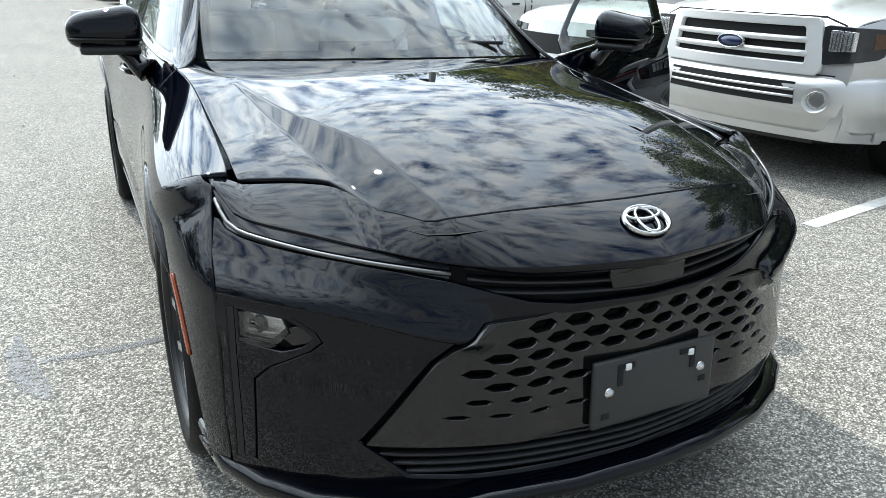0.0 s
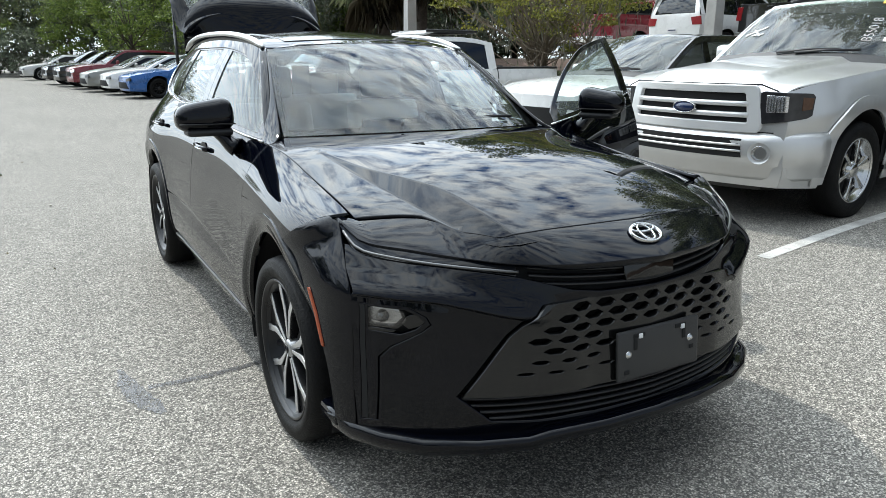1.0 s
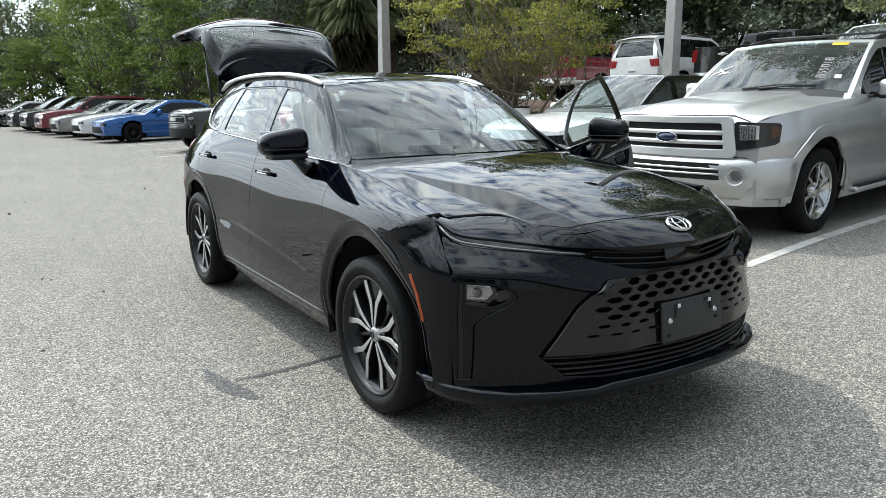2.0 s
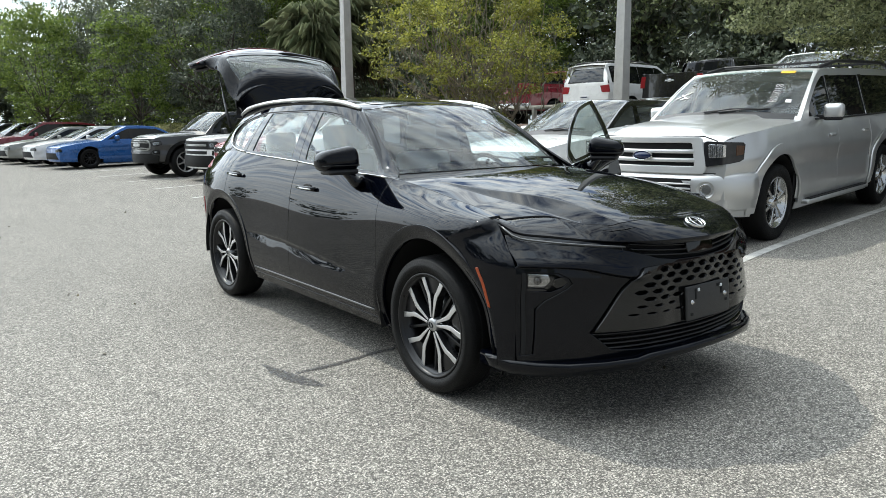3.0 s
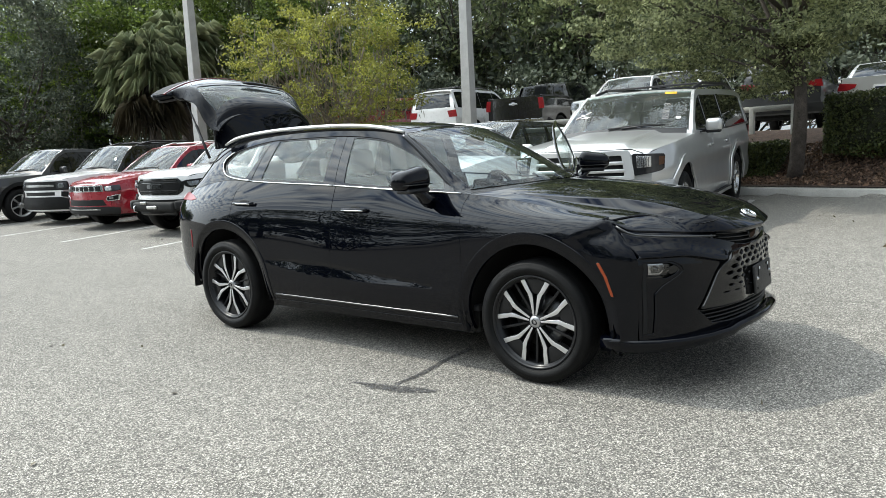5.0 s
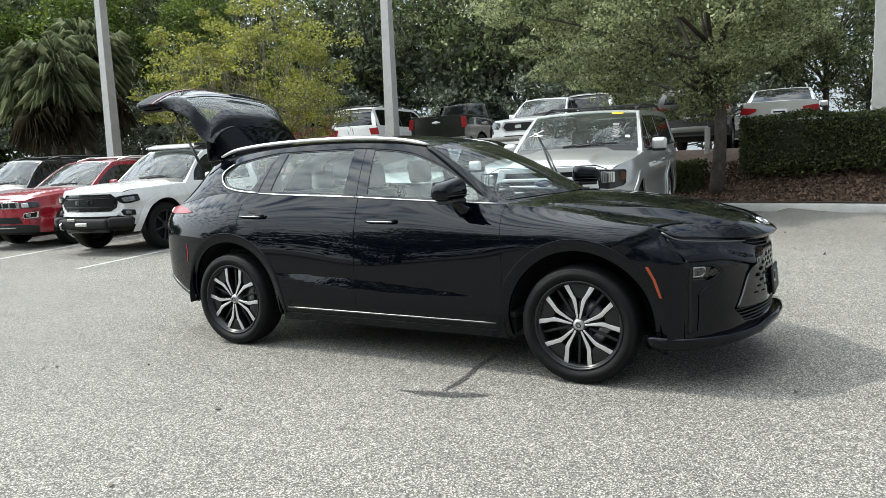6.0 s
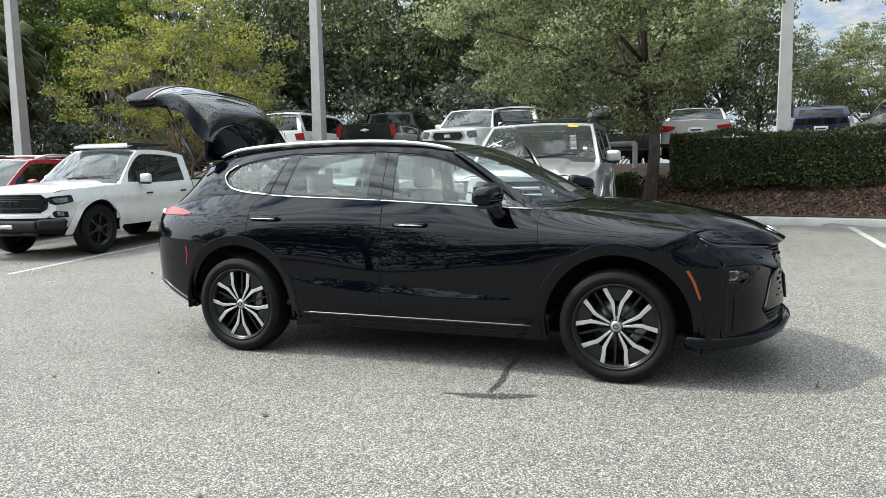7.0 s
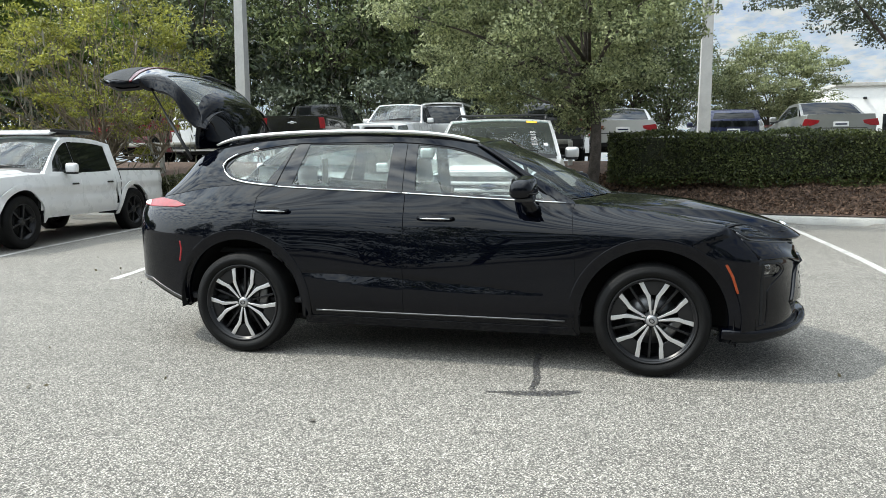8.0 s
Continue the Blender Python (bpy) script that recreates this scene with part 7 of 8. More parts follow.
vehicle("saloon_car", "pale grey-green saloon parked in the far row", (1.5, 30.5), -84, body=P_MID, glass_mat=P_OPAQUE, front=sed_front, **sed)
cro = dict(fo=.92, wb=2.68, ro=.92, hw=.92, wr=.36, belt_k=[(-.92, .88), (-.3, 1.0), (.5, 1.05), (1.5, 1.04), (3.5, 1.12)], cab=(.40, 1.30, 2.9, 3.45), zr=1.66, kind="suv", glass_mat=P_OPAQUE, step=.12)
cro_front = [("grille", [(-.50, .55), (.50, .55), (.56, .75), (-.56, .75)], M_VOID, .008, False), ("headlamp", [(-.82, .74), (-.52, .72), (-.52, .80), (-.82, .86)], M_LAMPIN, .010, True)]
vehicle("crossover", "maroon crossover with silver wheels in the far row", (1.15, 33.6), -84, body=P_DKRED, front=cro_front, **cro)
vehicle("crossover", "black crossover parked in the far row", (.75, 36.6), -84, body=P_BLACK, front=cro_front, **cro)
vehicle("crossover", "black crossover parked in the far row", (.35, 39.6), -84, body=P_BLACK, front=cro_front, **cro)
vehicle("saloon_car", "silver saloon at the end of the row", (-.6, 47.5), -84, body=P_SILVER, glass_mat=P_OPAQUE, front=sed_front, **sed)

# ---- upper lot ----
UP = -89.0
vehicle("large_suv", "white full-size SUV with black rear glass and red lamps", (19.2, 13.0), UP + 180, fo=.94, wb=3.1, ro=1.15, hw=1.0, wr=.40, belt_k=[(-.94, 1.08), (0, 1.16), (.8, 1.20), (4.25, 1.24)], cab=(.60, 1.42, 3.9, 4.2), zr=1.90, kind="suv", body=P_WHITE, rails=M_SATIN, step=.10, glass_mat=P_OPAQUE,
        rear=[("tail_lamp", [(-.93, .98), (-.66, .98), (-.62, 1.18), (-.93, 1.20)], M_RED, .012, True), ("plate", rect(-.17, .17, .78, .90), M_WHITEPLASTIC, .012, False), ("plate_bar", rect(-.13, .13, .825, .855), P_NAVY, .018, False), ("bumper", rect(-.92, .92, .42, .62), M_SATIN, .03, False)])
_, _, ct, *_c = vehicle("pickup_truck", "black full-size pickup with red tail lamps and closed tailgate", (19.7, 9.75), UP + 180, fo=.97, wb=3.64, ro=1.20, hw=1.01, wr=.41, belt_k=[(-.97, 1.15), (0, 1.22), (.8, 1.26), (2.7, 1.28), (2.8, 1.38), (4.84, 1.40)], cab=(.7, 1.5, 2.5, 2.95), zr=1.90, kind="pickup", body=P_BLACK, clear=.40, glass_mat=P_OPAQUE, step=.12, doors=(.5, 1.6, 2.8),
                            rear=[("tail_lamp", [(-.97, 1.02), (-.82, 1.02), (-.82, 1.34), (-.97, 1.34)], M_RED, .012, True), ("bumper", rect(-.95, .95, .52, .72), M_CHROME, .05, False)])
bt = prism([(-.15, -.02), (-.05, -.02), (-.05, -.045), (.05, -.045), (.05, -.02), (.15, -.02), (.13, .02), (.05, .02), (.05, .045), (-.05, .045), (-.05, .02), (-.13, .02)], 0, .01, 0, Matrix.Rotation(radians(90), 4, "X"))
bo = part("badge", bt, M_WHITEPLASTIC, ct, "plain pale badge")
bo.location = [float(q[0]) for q in _c[2](np.array([0.0]), np.array([1.2]), .025)]
part("tailgate_handle", rbox(.2, .02, .05, .008, tuple(float(q[0]) for q in _c[2](np.array([0.0]), np.array([1.32]), .012))), M_PIANO, ct)
vehicle("pickup_truck", "white full-size pickup facing out of its bay", (16.3, 7.1), UP, fo=.97, wb=3.7, ro=1.2, hw=1.01, wr=.40, belt_k=[(-.97, 1.12), (0, 1.22), (.8, 1.26), (2.7, 1.26), (2.8, 1.34), (4.9, 1.34)], cab=(.7, 1.5, 2.6, 3.0), zr=1.90, kind="pickup", body=P_WHITE, clear=.40, glass_mat=P_OPAQUE, step=.12,
        front=[("bumper", [(-.86, .42), (.86, .42), (.85, .74), (-.85, .74)], P_WHITE, .028, False), ("grille", [(-.42, .79), (.42, .79), (.54, .94), (.47, 1.10), (-.47, 1.10), (-.54, .94)], M_ALLOY, .010, False), ("grille_mesh", [(-.37, .83), (.37, .83), (.47, .94), (.41, 1.055), (-.41, 1.055), (-.47, .94)], M_VOID, .016, False), ("emblem", [(-.08, .90), (.08, .90), (.10, .945), (.08, .99), (-.08, .99), (-.10, .945)], M_CHROME, .022, False),
               ("headlamp", [(-.86, .92), (-.64, .88), (-.57, .98), (-.60, 1.08), (-.86, 1.11)], M_LAMPDIM, .012, True), ("lower_intake", [(-.48, .54), (.48, .54), (.42, .68), (-.42, .68)], M_VOID, .036, False), ("fog_pocket", rect(-.78, -.60, .53, .65), M_MATT, .034, True)])
vehicle("pickup_truck", "dark red full-size pickup seen from behind", (19.4, 16.1), UP + 180, fo=.97, wb=3.64, ro=1.20, hw=1.01, wr=.41, belt_k=[(-.97, 1.15), (0, 1.22), (.8, 1.26), (2.7, 1.28), (2.8, 1.38), (4.84, 1.40)], cab=(.7, 1.5, 2.5, 2.95), zr=1.90, kind="pickup", body=P_DKRED, clear=.40, glass_mat=P_OPAQUE, step=.12, doors=(.5, 1.6, 2.8),
        rear=[("tail_lamp", [(-.97, 1.02), (-.82, 1.02), (-.82, 1.34), (-.97, 1.34)], M_RED, .012, True), ("bumper", rect(-.95, .95, .52, .72), M_CHROME, .05, False)])
vehicle("crossover", "dark grey crossover seen from behind beyond the tree", (17.6, 1.95), UP + 180, body=P_GREY, rear=[("tail_lamp", [(-.86, .96), (-.50, 1.0), (-.50, 1.08), (-.86, 1.12)], M_RED, .012, True), ("plate", rect(-.17, .17, .80, .92), M_WHITEPLASTIC, .012, False), ("plate_bar", rect(-.13, .13, .845, .875), P_NAVY, .018, False), ("bumper", rect(-.86, .86, .40, .60), M_MATT, .03, False)], **cro)
vehicle("saloon_car", "silver saloon seen from behind above the hedge", (18.9, .0), UP + 180, dz=.12, body=P_SILVER, glass_mat=P_OPAQUE, rear=sed_rear(M_RED), **sed)
vehicle("hatchback", "dark blue hatchback with a sloping glass tail", (22.0, -3.4), UP + 180, dz=.15, body=P_NAVY, rear=[("tail_lamp", [(-.84, .80), (-.72, .80), (-.70, 1.12), (-.80, 1.14)], M_LAMPIN, .012, True), ("lower_glass", rect(-.66, .66, .93, 1.10), P_OPAQUE, .012, False), ("plate", rect(-.17, .17, .74, .86), M_WHITEPLASTIC, .012, False), ("plate_bar", rect(-.13, .13, .785, .815), P_NAVY, .018, False)], **{**cro, "zr": 1.52, "hw": .88, "cab": (.30, 1.30, 2.5, 3.45)})
vehicle("saloon_car", "grey older saloon with a wide red tail lamp", (19.0, -5.5), UP + 180, dz=.2, body=P_MID, glass_mat=P_OPAQUE, rear=sed_rear(M_RED), **sed)
vehicle("saloon_car", "red saloon half hidden in the upper lot", (24.5, -6.2), UP, body=P_RED, glass_mat=P_OPAQUE, front=sed_front, **sed)

vehicle("crossover", "white crossover far back in the upper lot", (27.0, 1.75), UP + 180, body=P_WHITE, rear=[("tail_lamp", [(-.86, .96), (-.55, 1.0), (-.55, 1.08), (-.86, 1.12)], M_RED, .012, True)], **cro)
vehicle("large_suv", "pale silver van-like SUV behind the white pickup", (22.5, 5.9), UP + 180, fo=.94, wb=3.1, ro=1.15, hw=1.0, wr=.40, belt_k=[(-.94, 1.08), (0, 1.16), (.8, 1.20), (4.25, 1.24)], cab=(.60, 1.42, 3.9, 4.2), zr=2.02, kind="suv", body=P_SILVER, step=.12, glass_mat=P_OPAQUE)

# ---- planting, poles, kerb ----
rng = np.random.default_rng(7)


def leaf_material(name, c, c2, trans=0.25):
    m = bpy.data.materials.new(name)
    m.use_nodes = True
    n, l = m.node_tree.nodes, m.node_tree.links
    b = n["Principled BSDF"]
    b.inputs["Roughness"].default_value = 0.5
    b.inputs["Specular IOR Level"].default_value = 0.4
    g = n.new("ShaderNodeNewGeometry")
    r = n.new("ShaderNodeValToRGB")
    r.color_ramp.elements[0].color, r.color_ramp.elements[1].color = (*c, 1), (*c2, 1)
    l.new(g.outputs["Random Per Island"], r.inputs[0])
    tc = n.new("ShaderNodeTexCoord")
    t = n.new("ShaderNodeTexNoise")
    t.inputs["Scale"].default_value = 0.7
    l.new(tc.outputs["Object"], t.inputs["Vector"])
    mr = n.new("ShaderNodeMapRange")
    mr.inputs[1].default_value, mr.inputs[2].default_value, mr.inputs[3].default_value, mr.inputs[4].default_value = 0.3, 0.7, 0.65, 1.35
    l.new(t.outputs["Fac"], mr.inputs[0])
    s = n.new("ShaderNodeVectorMath")
    s.operation = "SCALE"
    l.new(r.outputs[0], s.inputs[0])
    l.new(mr.outputs[0], s.inputs["Scale"])
    l.new(s.outputs[0], b.inputs["Base Color"])
    tr = n.new("ShaderNodeBsdfTranslucent")
    l.new(s.outputs[0], tr.inputs[0])
    mx = n.new("ShaderNodeMixShader")
    mx.inputs[0].default_value = trans
    o = n["Material Output"]
    l.new(b.outputs[0], mx.inputs[1])
    l.new(tr.outputs[0], mx.inputs[2])
    l.new(mx.outputs[0], o.inputs[0])
    return m


L_OAK = leaf_material("oak_leaves", (0.050, 0.072, 0.030), (0.480, 0.510, 0.270), 0.36)
L_DARK = leaf_material("evergreen_oak_and_shade_leaves", (0.040, 0.055, 0.036), (0.170, 0.195, 0.130), 0.2)
L_WOOD = leaf_material("woodland_leaves", (0.045, 0.070, 0.030), (0.270, 0.310, 0.140))
L_BRIGHT = leaf_material("sunlit_young_leaves", (0.050, 0.090, 0.016), (0.230, 0.300, 0.060), 0.35)
L_YELLOW = leaf_material("yellow_green_leaves", (0.110, 0.125, 0.028), (0.370, 0.370, 0.075), 0.4)
L_HEDGE = leaf_material("clipped_hedge_leaves", (0.018, 0.030, 0.010), (0.120, 0.140, 0.042), 0.12)
L_PALM = leaf_material("palm_frond", (0.130, 0.165, 0.085), (0.420, 0.450, 0.270), 0.35)
L_STRAW = leaf_material("dead_frond", (0.06, 0.048, 0.026), (0.13, 0.105, 0.06), 0.1)
L_MOSS = leaf_material("grey_hanging_moss", (0.12, 0.115, 0.085), (0.22, 0.21, 0.16), 0.2)


def leaves(name, pos, size, mat, parent=None, out=None, droop=0.0, ratio=0.5):
    """Many small folded leaves at the given places."""
    n = len(pos)
    d = rng.normal(size=(n, 3))
    if out is not None:
        d += out * 0.9
    d[:, 2] -= droop
    d /= np.linalg.norm(d, axis=1, keepdims=True)
    r = rng.normal(size=(n, 3)) + np.array([0, 0, 1.0])
    s = np.cross(d, r)
    s /= np.maximum(np.linalg.norm(s, axis=1, keepdims=True), 1e-6)
    up = np.cross(s, d)
    L = (size * rng.uniform(.6, 1.35, n))[:, None]
    w = L * ratio * .5
    a, b = pos - d * L * .5, pos + d * L * .5
    c1, c2 = pos + s * w + up * w * .25, pos - s * w + up * w * .25
    v = np.stack([a, c1, b, c2], 1).reshape(-1, 3)
    me = bpy.data.meshes.new(name)
    i = np.arange(n)[:, None] * 4
    tri = np.concatenate([i + np.array([[0, 1, 2]]), i + np.array([[0, 2, 3]])], 1).reshape(-1, 3)
    me.vertices.add(len(v))
    me.vertices.foreach_set("co", v.ravel())
    me.loops.add(len(tri) * 3)
    me.loops.foreach_set("vertex_index", tri.ravel().astype(np.int32))
    me.polygons.add(len(tri))
    me.polygons.foreach_set("loop_start", (np.arange(len(tri)) * 3).astype(np.int32))
    me.polygons.foreach_set("loop_total", np.full(len(tri), 3, np.int32))
    me.update(calc_edges=True)
    return part(name, me, mat, parent)


def limb(a, b, r0, r1, bend=.12, n=6):
    a, b = np.array(a, float), np.array(b, float)
    off = rng.normal(size=3) * np.linalg.norm(b - a) * bend
    q = [tuple(a + (b - a) * t + off * math.sin(math.pi * t)) for t in np.linspace(0, 1, n)]
    return tube("limb", q, list(np.linspace(r0, r1, n)), 7)


def tree(name, label, mat, height, trunk_h, crown, n_clump, n_leaf, size, r=.16, bark=None, clump_r=.5, stems=1, moss=0, low=0.0, lean=(0, 0), twigs=0, flat=1.0):
    """Trunk, limbs and a crown of leaf clumps. crown: (radius x, radius y, half height)."""
    t = empty(name)
    tagged(t, label, "tree")
    cz = height - crown[2]
    c = rng.normal(size=(n_clump, 3))
    c /= np.linalg.norm(c, axis=1, keepdims=True)
    c *= (rng.uniform(.35, 1.0, (n_clump, 1)) ** .5)
    c[:, 2] = np.where(c[:, 2] < 0, c[:, 2] * flat, c[:, 2])
    lump = 1 + .22 * np.sin(c[:, 0:1] * 5 + 1) * np.cos(c[:, 1:2] * 4)
    c = c * lump * np.array(crown) + (*lean, cz)
    c = c[c[:, 2] > trunk_h * .75 + low]
    woods = []
    for k in range(stems):
        base = (0, 0, -.15) if stems == 1 else (*(rng.normal(size=2) * .12), -.1)
        topp = (*(rng.normal(size=2) * (.15 if stems == 1 else .5)), trunk_h + (cz - trunk_h) * (.5 if stems == 1 else rng.uniform(-.1, .5)))
        woods.append(limb(base, topp, r if stems == 1 else r * .5, r * .55 if stems == 1 else r * .3, .04, 8))
        for j in rng.choice(len(c), min(len(c), 14 // stems + 6 + twigs), replace=False):
            st = np.array(base) + (np.array(topp) - np.array(base)) * rng.uniform(.55 if not twigs else .8, 1.0)
            woods.append(limb(st, c[j], r * (.32 if not twigs else rng.uniform(.08, .22)), r * .06, .1))
    part("trunk", bm_join(*woods), bark or M_BARK, t)
    k = len(c)
    per = n_leaf // max(k, 1)
    o = rng.normal(size=(k, per, 3))
    o /= np.linalg.norm(o, axis=2, keepdims=True)
    o *= rng.uniform(.2, 1.0, (k, per, 1)) ** .5 * clump_r * rng.uniform(.55, 1.4, (k, 1, 1)) * np.array([1, 1, .75])
    o[..., 2] = np.where(o[..., 2] < 0, o[..., 2] * .4, o[..., 2])
    p = (c[:, None, :] + o).reshape(-1, 3)
    leaves("crown", p, size, mat, t, out=o.reshape(-1, 3) / clump_r)
    if moss:
        j = rng.choice(k, moss)
        base = c[j] + rng.normal(size=(moss, 3)) * .3
        q = np.concatenate([base + (0, 0, -d) + rng.normal(size=(moss, 3)) * .05 for d in np.linspace(.2, 1.1, 9)])
        leaves("moss", q, .22, L_MOSS, t, droop=4.0, ratio=.18)
    return t


def put(ob, x, y, rz=0.0, s=1.0, dz=0.0):
    ob.matrix_basis = pose(x, y, float(ground_z(x, y)) + dz, 0, 0, rz) @ Matrix.Scale(s, 4)
    return ob


def again(ob, x, y, rz, s=1.0, dz=0.0):
    return copy_thing(ob, pose(x, y, float(ground_z(x, y)) + dz, 0, 0, rz)) if s == 1.0 else put(copy_thing(ob, Matrix()), x, y, rz, s, dz)


# kerb and planted bank
ks = np.arange(-16, 24.1, 0.5)
kp = []
for y in ks:
    x = float(kerb_x(y))
    kp.append((x, y, float(ground_z(x - .05, y))))
kerb = part("kerb", sweep("kerb", kp, [(-.0, -.1), (.16, -.1), (.16, .135), (.03, .135), (.006, .115), (-.012, .0)]), M_KERB)
tagged(kerb, "weathered pale concrete kerb along the planted bank", "kerb", kind="structure")
bed = part("mulch_bed", grid_mesh("mulch_bed", lambda u, v: (kerb_x(v) + .15 + u, v, np.maximum(ground_z(kerb_x(v) + .15 + u, v), ground_z(kerb_x(v) - .05, v) + .11) + .015), np.linspace(0, 4.0, 24), np.arange(-16, 24.1, .4)), M_MULCH)
tagged(bed, "brown bark mulch covering the sloping bank", "mulch", kind="structure")
n = 20000
cx, cy = rng.uniform(.18, 2.6, n), rng.uniform(-9, 3.5, n)
X = kerb_x(cy) + .15 + cx
Zc = np.maximum(ground_z(X, cy), ground_z(kerb_x(cy) - .05, cy) + .11) + .03
chips = leaves("bark_chips", np.stack([X, cy, Zc], 1), .085, M_CHIP, ratio=.45)
tagged(chips, "loose bark chips and dry leaves on the mulch", "mulch", kind="stuff")


# grassy bank behind the far end of the row
M_LAWN = material("dry_mown_grass", (0.075, 0.085, 0.022), rough=0.95, color2=(0.17, 0.165, 0.055), var=0.3, scale=1.6, fine=0.4, fine_scale=26, bump=0.8, bump_scale=60)
lawn_x = lambda y: 7.4 - .05 * (np.asarray(y, float) - 27.0)
lawn_z = lambda u, y: ground_z(lawn_x(y) - .1, y) - .02 + 1.55 * smooth(u, 0, 3.4) * smooth(y, 25.0, 29.0) * (1 - smooth(y, 47.0, 53.0))
lawn = part("grass_bank", grid_mesh("grass_bank", lambda u, v: (lawn_x(v) + u, v, np.maximum(lawn_z(u, v), ground_z(lawn_x(v) + u, v) + .01)), np.linspace(0, 6.0, 22), np.arange(25.0, 53.1, .6)), M_LAWN)
tagged(lawn, "dry green mown grass on the bank below the trees", "grass", kind="structure")
gu, gy = rng.uniform(0, 5.0, 14000), rng.uniform(27.5, 51, 14000)
gz = np.maximum(lawn_z(gu, gy), ground_z(lawn_x(gy) + gu, gy) + .01)
tufts = leaves("grass_tufts", np.stack([lawn_x(gy) + gu, gy, gz + .03], 1), .13, leaf_material("grass_blades", (0.06, 0.08, 0.02), (0.20, 0.20, 0.07), 0.3), droop=-1.5, ratio=.16)
tagged(tufts, "tufts of grass on the bank", "grass", kind="stuff")


# Dark colour of a plain filler box, for the shade between the hedge leaves.
M_HEDGECORE = material("hedge_inner_shade", (0.018, 0.020, 0.010), rough=0.95, var=0.4, scale=12, bump=0.8, bump_scale=30)


def hedge_block(label, x0, x1, y0, y1, h, n, sag=0.0):
    hd = empty("hedge", pose((x0 + x1) / 2, (y0 + y1) / 2, float(ground_z((x0 + x1) / 2, (y0 + y1) / 2))))
    tagged(hd, label, "hedge")
    w, d = (x1 - x0) / 2, (y1 - y0) / 2
    zlow = float(ground_z(x0, (y0 + y1) / 2)) - float(ground_z((x0 + x1) / 2, (y0 + y1) / 2))
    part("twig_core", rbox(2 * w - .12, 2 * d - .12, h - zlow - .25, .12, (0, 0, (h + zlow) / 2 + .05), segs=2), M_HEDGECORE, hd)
    u = rng.uniform(-1, 1, (n, 3))
    f = rng.choice(5, n, p=[.42, .08, .08, .08, .34])
    p = np.stack([u[:, 0] * w, u[:, 1] * d, (u[:, 2] + 1) / 2 * (h - zlow) + zlow], 1)
    p[f == 0, 0], p[f == 1, 0], p[f == 2, 1], p[f == 3, 1], p[f == 4, 2] = -w, w, -d, d, h
    wob = .05 * np.sin(p[:, 1] * 2.3) + .035 * np.sin(p[:, 1] * 5.1 + p[:, 2] * 4)
    p += rng.normal(size=(n, 3)) * .028
    p[:, 0] += wob
    p[f == 4, 2] += wob[f == 4] * .8
    keep = (p[:, 2] > zlow + .03 + .06 * np.sin(p[:, 1] * 3.1)) | (f == 4)
    leaves("foliage", p[keep], .052, L_HEDGE, hd, ratio=.6)
    return hd


hedge_block("clipped dark green hedge on the mulched bank", 9.95, 11.35, -8.6, .25, .84, 56000)
hedge_block("clipped dark green hedge behind the silver SUV", 9.75, 10.9, 1.05, 3.3, .50, 19000)
hedge_block("low clipped hedge along the upper lot", 10.6, 11.6, 4.2, 15.5, .28, 26000)

# trees
oak = tree("oak_tree", "broad live oak with small grey-green leaves in the mulch bed", L_OAK, 7.4, 1.35, (3.4, 3.1, 3.2), 380, 130000, .078, r=.14, clump_r=.43, lean=(-.3, 1.0), flat=.80)
put(oak, 9.68, .71, 0)
far_oak = tree("oak_tree", "round-headed oak beyond the upper lot", L_OAK, 7.4, 1.75, (3.7, 3.7, 2.5), 360, 50000, .130, r=.17, clump_r=.5)
put(far_oak, 31.5, -7.0, 140, .80, -.2)
myr = tree("flowering_shrub_tree", "many-stemmed small tree with yellow-green leaves and hanging moss", L_YELLOW, 5.6, .9, (2.7, 2.7, 2.2), 200, 24000, .085, r=.10, bark=M_TWIG, clump_r=.34, stems=7, moss=90, low=.5, twigs=12)
put(myr, 9.6, 12.1, 0)
wood_a = tree("woodland_tree", "tall dark green woodland tree behind the car park", L_WOOD, 11.5, 3.0, (3.9, 3.9, 4.6), 240, 10800, .240, r=.2, clump_r=.85, moss=160)
wood_b = tree("woodland_tree", "tall dark green woodland tree behind the car park", L_WOOD, 13.5, 3.5, (3.6, 3.6, 5.6), 260, 11200, .250, r=.22, clump_r=.85, moss=140)
wood_c = tree("woodland_tree", "bright green young tree at the woodland edge", L_BRIGHT, 9.0, 1.2, (2.8, 2.8, 4.0), 150, 14000, .175, r=.12, clump_r=.62)
wood_d = tree("woodland_tree", "broad dark grey-green evergreen oak at the woodland edge", L_DARK, 9.5, 1.0, (3.6, 3.6, 4.4), 190, 26000, .15, r=.2, clump_r=.72, moss=120)
# Undergrowth takes the dark oak leaves; shade below the trees is in their colour.
und = tree("undergrowth", "dense undergrowth at the woodland edge, darkened for shade", L_DARK, 3.6, .3, (2.6, 2.6, 1.8), 120, 3900, .215, r=.06, clump_r=.6, stems=4)
put(wood_a, 27.5, 6.0, 10), put(wood_b, 26.0, 13.0, 80), put(wood_c, 15.5, 27.5, 0), put(und, 23.5, 9.0, 0), put(wood_d, 9.2, 30.5, 0)
prng = random.Random(4)
